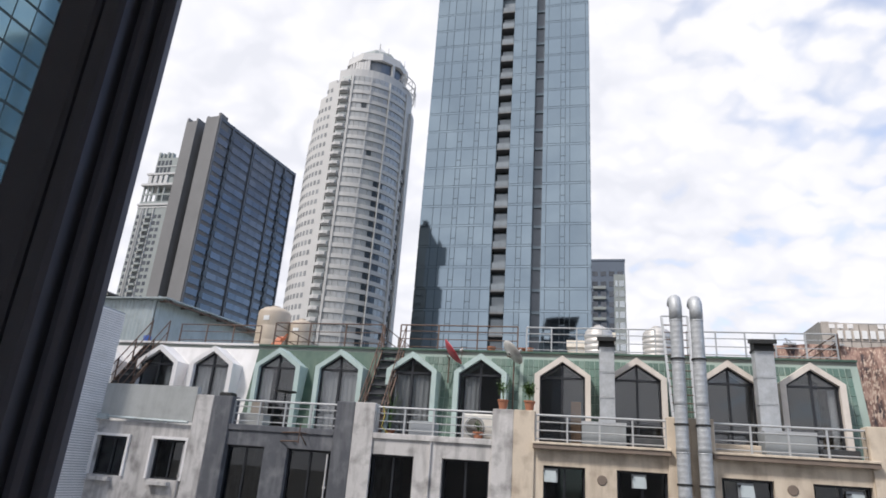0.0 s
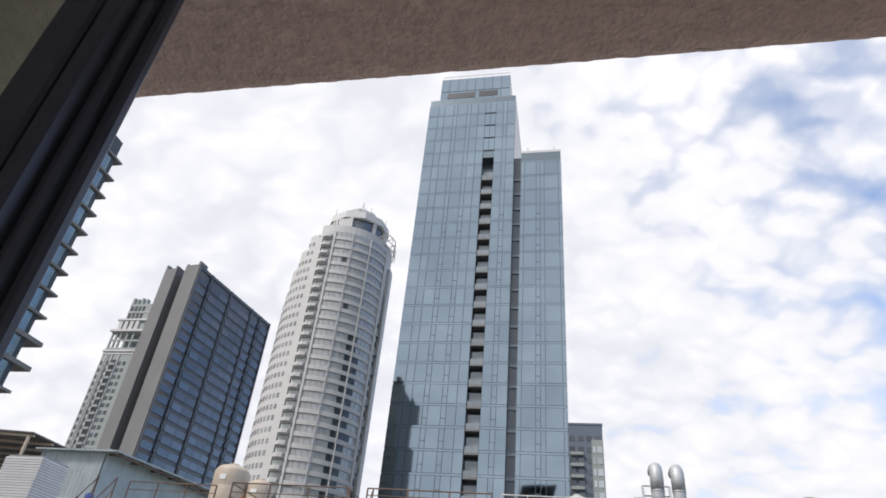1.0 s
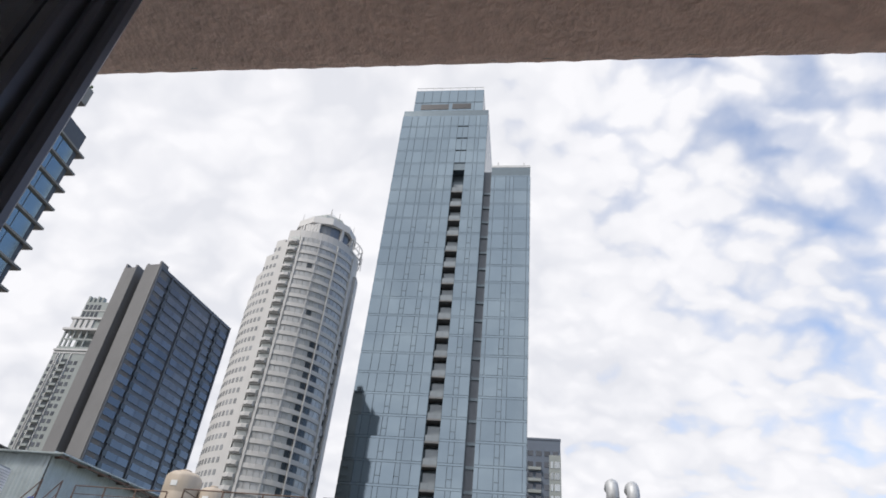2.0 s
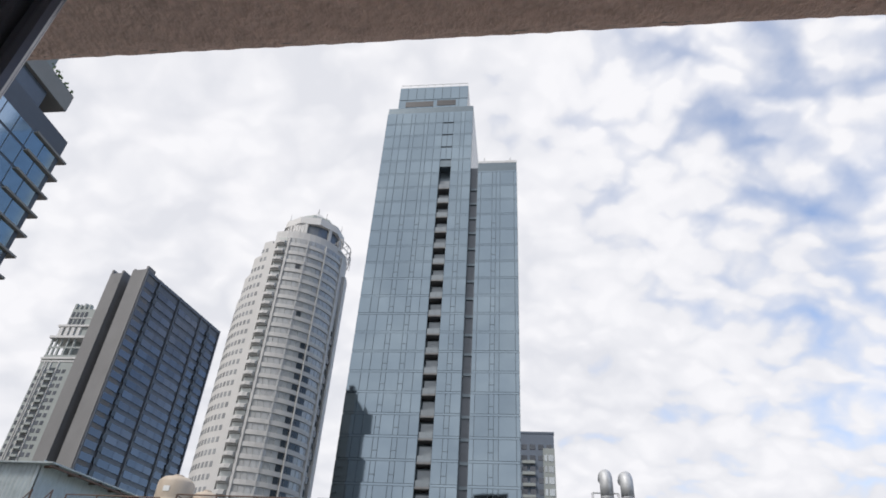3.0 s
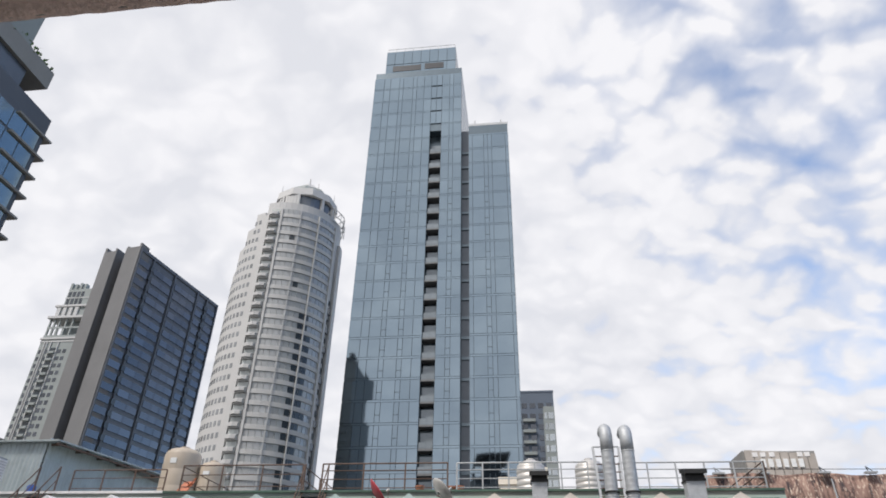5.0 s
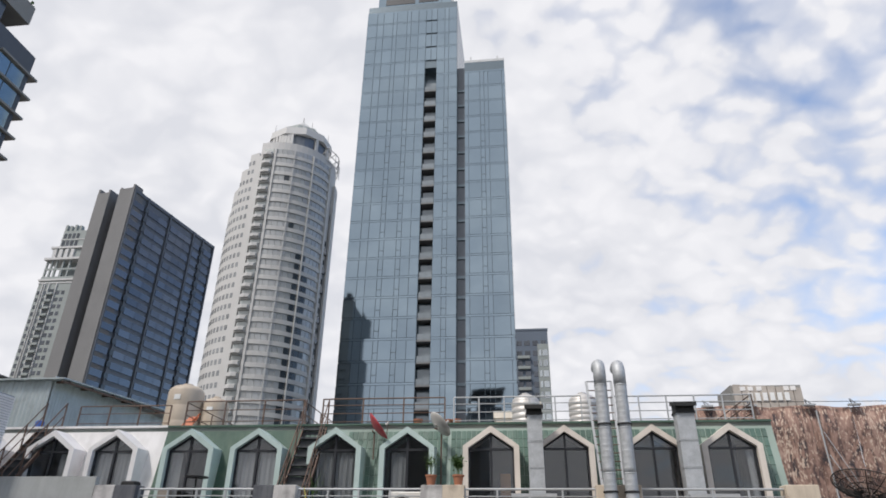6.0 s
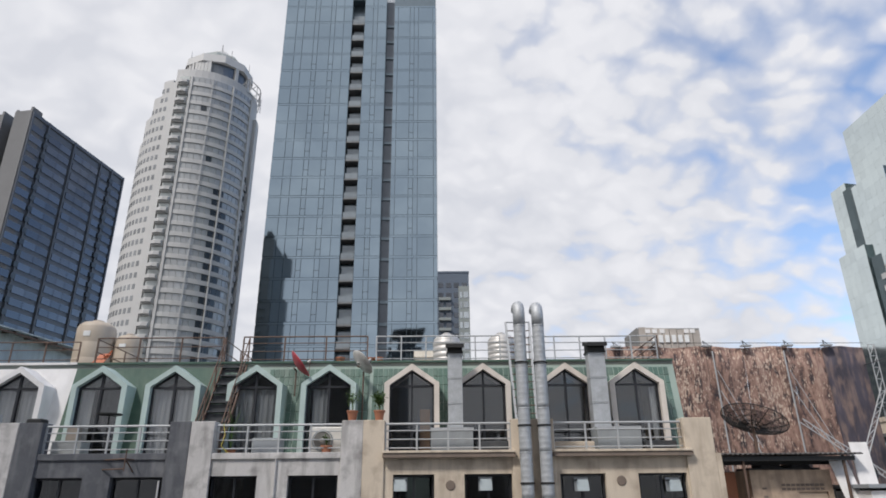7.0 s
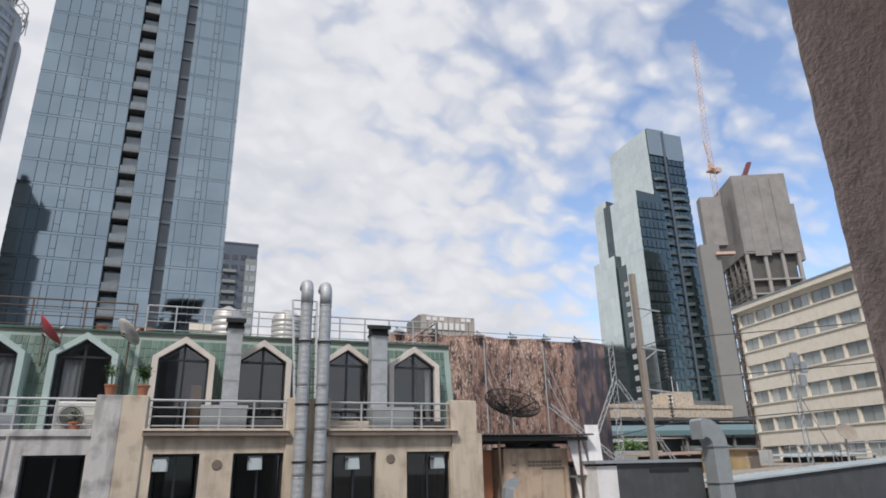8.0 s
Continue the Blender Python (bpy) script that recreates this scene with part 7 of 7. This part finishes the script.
kiosk = thing("roof_hut", (10.8, 4.5, 13.0), "beige plastered roof hut under a dark sheet roof", "hut")
part("wall", Build().wall(9.75, 12.1, 12.5, 15.45, [(11.1, 11.95, 12.6, 14.85)], 3.0, 3.15), M_tan, kiosk)
part("side_wall", Build().box(9.75, 9.9, 3.15, 6.5, 12.5, 15.45).box(11.95, 12.1, 3.15, 6.5, 12.5, 15.45).box(9.9, 11.95, 6.35, 6.5, 12.5, 15.45), M_tan, kiosk)
part("door", Build().box(11.12, 11.93, 3.05, 3.10, 12.6, 14.83), M_tandoor, kiosk, "plain tan door leaf")
for i in range(9):
    part("air_brick", Build().box(10.62 + i * 0.14, 10.73 + i * 0.14, 2.985, 3.0, 15.0, 15.07), M_ledge, kiosk)
for i in range(9):
    part("air_brick", Build().box(10.62 + i * 0.14, 10.73 + i * 0.14, 2.985, 3.0, 14.89, 14.96), M_ledge, kiosk)
for i in range(2):
    part("air_brick", Build().box(10.05, 10.17, 2.985, 3.0, 14.7 + 0.22 * i, 14.75 + 0.22 * i), M_ledge, kiosk)
cor = Build().corrugated((8.35, 2.35, 15.84), (12.8, 2.35, 15.84), (0, 4.6, 0.15), (0, 0, 0.02), 0.14, 0.035)
part("roof_sheet", cor, M_sheetdark, kiosk)
for x in (8.5, 9.4, 12.3):
    part("post", Build().box(x - 0.03, x + 0.03, 2.5, 2.56, 12.5, 15.83), M_rust, kiosk)
part("beam", Build().box(8.4, 12.6, 2.45, 2.55, 15.68, 15.80).box(8.4, 12.6, 3.2, 3.3, 15.6, 15.72), M_black, kiosk)
part("roof_slab", Build().box(7.2, 13.0, 1.2, 8.8, 0.0, 12.5), M_cement, kiosk)
part("lean_wall", Build().box(8.9, 9.5, 3.4, 3.5, 12.5, 15.4), M_terra, kiosk, "reddish brick-coloured side panel")
part("clutter_shelf", Build().box(9.9, 12.0, 3.3, 4.2, 15.46, 15.52).soft_box(10.3, 10.9, 3.4, 4.0, 15.52, 15.66, 0.03).soft_box(11.2, 11.8, 3.4, 4.1, 15.52, 15.62, 0.03), M_wallgrey, kiosk)
duct2 = Build().path([(9.35, 2.0, 12.5), (9.35, 2.0, 14.0), (9.38, 2.0, 14.25), (9.5, 2.05, 14.42), (9.7, 2.1, 14.45)], 0.19, 4)
alone("vent_elbow", duct2, M_duct, "short galvanised vent elbow beside the hut", "vent")

# leaning white boards
for i, (x, z0, z1, t_) in enumerate(((12.45, 14.6, 15.75, -0.12), (12.62, 13.0, 14.55, -0.08), (12.95, 14.9, 16.2, 0.1))):
    alone("white_board", Build().slab([(x - 0.26, 2.6, z0), (x + 0.26, 2.6, z0), (x + 0.24 + t_, 2.85, z1), (x - 0.28 + t_, 2.85, z1)], (0, 0.03, 0)), M_clean, "white sheet board leaning against the hut", "board", "leaning boards")
alone("board_rest", Build().box(12.15, 13.2, 2.62, 3.3, 12.5, 12.98).box(12.2, 12.8, 2.66, 3.3, 14.52, 14.58).box(12.2, 12.28, 3.2, 3.3, 12.98, 14.9), M_greybox, "steel rack behind the leaning boards", "rack")
d3 = Build().lathe(0, 0, [(0.02, 0), (0.2, 0.02), (0.36, 0.09), (0.37, 0.095), (0.2, 0.035), (0.02, 0.012)], 22)
alone("dark_dish", d3, M_black, "dark dish turned on its side by the boards", "satellite dish").matrix_world = pose(13.35, 3.2, 15.5, 65, 20, 30)
alone("dish_stand", Build().tube((13.35, 3.25, 12.5), (13.35, 3.25, 15.5), 0.03, 8), M_rust, "rusty pole that carries the dark dish", "pole")

blk = thing("plant_room", (15.0, 4.5, 0.0), "charcoal plant room with a white corner and thin roof edge", "building")
part("wall", Build().box(13.3, 16.72, 2.0, 7.0, 0, 14.93), M_wallgrey, blk)
part("corner", Build().box(12.55, 13.3, 2.0, 7.0, 0, 14.86), M_clean, blk, "white painted corner")
part("roof_edge", Build().box(12.45, 16.85, 1.88, 7.1, 14.93, 15.03), M_greybox, blk)
for i in range(14):
    part("louvre", Build().box(14.55 + i * 0.115, 14.64 + i * 0.115, 1.985, 2.0, 14.62, 14.74), M_black, blk)
ox, oz = 16.42, 15.45
arcs = [(-0.12, 0.03)] + [(math.sin(radians(q)), math.cos(radians(q))) for q in range(0, 91, 10)]
outer = [(ox + 0.88 * p if i else ox - 0.12, oz + 0.88 * q if i else oz + 0.80) for i, (p, q) in enumerate(arcs)]
inner = [(ox + 0.27 * p if i else ox - 0.10, oz + 0.27 * q if i else oz + 0.20) for i, (p, q) in enumerate(arcs)]
g = thing("duct_elbow", (17.0, 1.55, 10.0), "large matte grey square duct with a bent elbow", "duct")
strip = Build().slab([(x, 1.28, z) for x, z in outer + inner[::-1]][::-1], (0, 0.56, 0))
part("elbow", strip, M_duct, g)
part("duct", Build().box(16.69, 17.30, 1.28, 1.84, 10.0, oz), M_duct, g)
for z in (14.25, 15.40):
    part("flange", Build().box(16.65, 17.34, 1.24, 1.88, z, z + 0.05), M_duct, g)
part("stand", Build().box(16.8, 17.4, 1.2, 1.9, 0, 10.0), M_cement, g)

sl = thing("sloped_parapet", (23.0, 1.9, 0.0), "dark sloping parapet wall with a white coping", "wall")
part("wall", Build().slab([(17.75, 2.0, 0), (34.0, 2.0, 0), (34.0, 2.0, 15.36), (17.75, 2.0, 14.22)], (0, 0.25, 0)), M_wallgrey, sl)
part("coping", Build().slab([(17.75, 1.9, 14.23), (34.0, 1.9, 15.37), (34.0, 1.9, 15.43), (17.75, 1.9, 14.29)], (0, 0.45, 0)), M_sheet, sl)
part("roof", Build().corrugated((17.75, 2.36, 14.20), (34.0, 2.36, 15.30), (0, 1.9, 0.01), (0, 0, 0.03), 0.4, 0.03), M_sheet, sl, "pale folded sheet roof")
part("roof", Build().corrugated((17.75, 4.3, 13.9), (34.0, 4.3, 14.6), (0, 7.6, 0.15), (0, 0, 0.03), 0.3, 0.03), M_rooftan, sl, "dusty folded sheet roof")
part("back_wall", Build().box(17.75, 34.0, 11.8, 12.0, 0, 14.2), M_cement, sl)


def utility_pole():
    x, y = 17.86, 6.0
    g = thing("utility_pole", (x, y, 0.0), "tall square concrete utility pole with insulator strings", "utility pole")
    part("shaft", Build().prism([(x - 0.15, y - 0.14), (x + 0.15, y - 0.14), (x + 0.15, y + 0.14), (x - 0.15, y + 0.14)], 0, 22.9, [(x - 0.11, y - 0.1), (x + 0.11, y - 0.1), (x + 0.11, y + 0.1), (x - 0.11, y + 0.1)]), M_rooftan, g)
    for k, z in enumerate((21.35, 19.6, 17.85)):
        part("cross_arm", Build().tube((x, y - 0.1, z), (x + 1.15, y - 0.1, z - 0.1), 0.035, 6).tube((x + 0.1, y - 0.1, z - 0.5), (x + 0.75, y - 0.1, z - 0.08), 0.02, 5), M_rail, g)
        ins = part("insulator", Build().lathe(x + 1.1, y - 0.1, [q for i in range(7) for q in ((0.03, z - 0.2 - 0.16 * i), (0.085, z - 0.22 - 0.16 * i), (0.085, z - 0.27 - 0.16 * i), (0.03, z - 0.3 - 0.16 * i))][::-1], 10), M_ceram, g)
        zi = z - 1.35
        pts = [(x + 1.1 + i * 3.5, y - 0.1 - i * 1.3, zi + 0.02 * (i - 1) ** 2 + 0.22 * i) for i in range(9)]
        part("cable", Build().path(pts, 0.022, 5), M_wire, g)
        part("cable", Build().path([(x + 1.1, y - 0.1, zi), (x + 0.2, y + 2.5, zi - 0.35), (x - 0.8, y + 7, zi - 0.6)], 0.018, 5), M_wire, g)


utility_pole()

# aerials and masts on the roofs beside the office block
ms = thing("antenna_mast", (30.5, 9.0, 14.0), "thin lattice mast with grey antenna boxes", "mast")
part("mast_truss", truss(Build(), (29.6, 9.0, 14.0), (29.6, 9.0, 20.2), 0.16, 14, 0.03), M_greybox, ms)
for dx, z in ((-0.45, 19.4), (0.0, 19.75), (0.5, 19.3), (0.3, 18.6)):
    part("antenna_box", Build().soft_box(29.6 + dx - 0.2, 29.6 + dx + 0.2, 8.65, 8.85, z, z + 0.6, 0.02), M_greybox, ms)
part("stay", Build().tube((29.6, 9.0, 18.5), (32.5, 9.5, 14.2), 0.025, 5).tube((29.6, 9.0, 18.5), (31.6, 10.5, 14.2), 0.025, 5), M_greybox, ms)
part("foot", Build().box(29.2, 32.8, 8.6, 10.7, 13.9, 14.12), M_cement, ms)
d4 = Build().lathe(0, 0, [(0.02, 0), (0.25, 0.02), (0.52, 0.12), (0.53, 0.13), (0.25, 0.035), (0.02, 0.012)], 24)
wd = thing("white_dish", (32.7, 9.4, 14.1), "pale satellite dish on a roof post", "satellite dish")
part("reflector", d4, M_rooftan, wd).matrix_basis = pose(32.7, 9.2, 16.25, 55, -25, 0)
part("post", Build().tube((32.7, 9.4, 14.1), (32.7, 9.25, 16.2), 0.06, 8), M_rail, wd)
for i in range(7):
    x = 27.0 + i * 1.5
    alone("tv_aerial", Build().tube((x, 10.5, 14.1), (x, 10.5, 15.2 + 0.25 * (i % 3)), 0.02, 5).tube((x - 0.35, 10.5, 15.1 + 0.25 * (i % 3)), (x + 0.35, 10.5, 15.15 + 0.25 * (i % 3)), 0.012, 5), M_rail, "thin roof aerial pole", "aerial", "roof aerials")
fr = thing("roof_frame", (34.0, 10.0, 14.1), "grey pipe frame on the flat roof", "frame")
for x in (30.0, 33.0, 36.0, 39.0):
    part("post", Build().tube((x, 10.0, 14.1), (x, 10.0, 15.75), 0.035, 6), M_rail, fr)
part("rail", Build().tube((30, 10, 15.7), (39, 10, 15.9), 0.035, 6).tube((30, 10, 15.3), (39, 10, 15.5), 0.025, 6), M_rail, fr)

# Hidden block, added so the faceted tower's low panes mirror something dark.
g = simple_block("apartment_block", 69.0, 112.0, 236.0, 262.0, 69.0, M_wallgrey, M_deeppane, "unseen dark block, added for the faceted tower to mirror", 3.6, 3.2, south=True, east=True)

# behind the window: dark apartment blocks that the tall tower mirrors
g = simple_block("apartment_block", -120.0, -69.0, -86.0, -60.0, 118.0, M_greyconc, M_palepane, "dark grey apartment block behind the window", 3.6, 3.4, south=False)
rest = Build()
panes(g, "balcony", (-120.0, -60.0), (-69.0, -60.0), (0, 1), columns([3.4] * 14, 0.8, 1.1), floors(40, 108, 3.6, 0.0, 1.2), M_greyconc, rest, 120, 0, 1.0)
tagged(part("balcony_field", rest, M_greyconc, g), kind="stuff")
part("roof_crown", Build().box(-90, -72, -80, -62, 118, 121).box(-72.5, -70.5, -64, -61, 118, 123).box(-71, -69.1, -64, -60.5, 106, 109), M_wallgrey, g)
g = simple_block("apartment_block", -23.0, -4.0, -84.0, -60.0, 68.0, M_greyconc, M_palepane, "dark block with a roof pavilion behind the window", 3.6, 3.4, south=False)
part("pavilion", Build().box(-19.0, -6.5, -70, -60.5, 68, 71.0).box(-16.0, -9.0, -68, -61, 71, 75.5).slab([(-20.0, -72, 75.5), (-6.0, -72, 75.5), (-4.0, -60, 78.5), (-18.0, -60, 77.0)], (0, 0, 0.6)), M_wallgrey, g)


# ---- glazed tiles on the steep roof, last ----
def roof_tiles():
    (ya, za), (yb, zb) = SLOPE
    d = Vector((0, yb - ya, zb - za))
    run = d.length
    d.normalize()
    nrm = Vector((0, -d.z, d.y))
    w, h = 0.135, 0.235
    tile = Build().add([(-w / 2 + 0.007, 0, 0.004), (w / 2 - 0.007, 0, 0.004), (w / 2 - 0.007, 0, h - 0.004), (-w / 2 + 0.007, 0, h - 0.004),
                        (-w / 2 + 0.014, -0.010, 0.010), (w / 2 - 0.014, -0.010, 0.010), (w / 2 - 0.014, -0.008, h - 0.010), (-w / 2 + 0.014, -0.008, h - 0.010)],
                       [(4, 5, 6, 7), (0, 1, 5, 4), (1, 2, 6, 5), (2, 3, 7, 6), (3, 0, 4, 7)]).mesh("roof_tile", M_green)
    turn = Matrix((Vector((1, 0, 0)), -nrm, d)).transposed().to_4x4()
    made = [0, 0, 0, 0, 0, 0]
    spare = {k: Build() for k in (3, 4, 5)}
    for k in (3, 4, 5):
        x0, x1 = PARTY[k], PARTY[k + 1] - (0.03 if k == 5 else 0)
        ds = [q for q in DORMERS if x0 < q < x1]
        for j in range(int(run / h)):
            z = za + d.z * (j * h)
            y = ya + d.y * (j * h)
            for i in range(int((x1 - x0) / w)):
                x = x0 + w * (i + 0.5)
                zm = z + h * 0.9
                if any(abs(x - q) < HALF + 0.02 and zm < EAVE + (HALF - abs(x - q)) * 0.72 + 0.10 for q in ds) or z < 15.72:
                    continue
                m = Matrix.Translation(Vector((x + random.gauss(0, 0.002), y, z)) + nrm * 0.004) @ turn @ Euler((random.gauss(0, 0.012), 0, random.gauss(0, 0.008))).to_matrix().to_4x4()
                if made[k] < 300:
                    ob = hang(new("roof_tile", tile), houses[k])
                    ob.matrix_basis = m
                    made[k] += 1
                else:
                    spare[k].add([m @ v.co for v in tile.vertices], [tuple(p.vertices) for p in tile.polygons])
    for k, b2 in spare.items():
        if b2.v:
            tagged(part("tile_field", b2, M_green, houses[k]), kind="stuff")


roof_tiles()
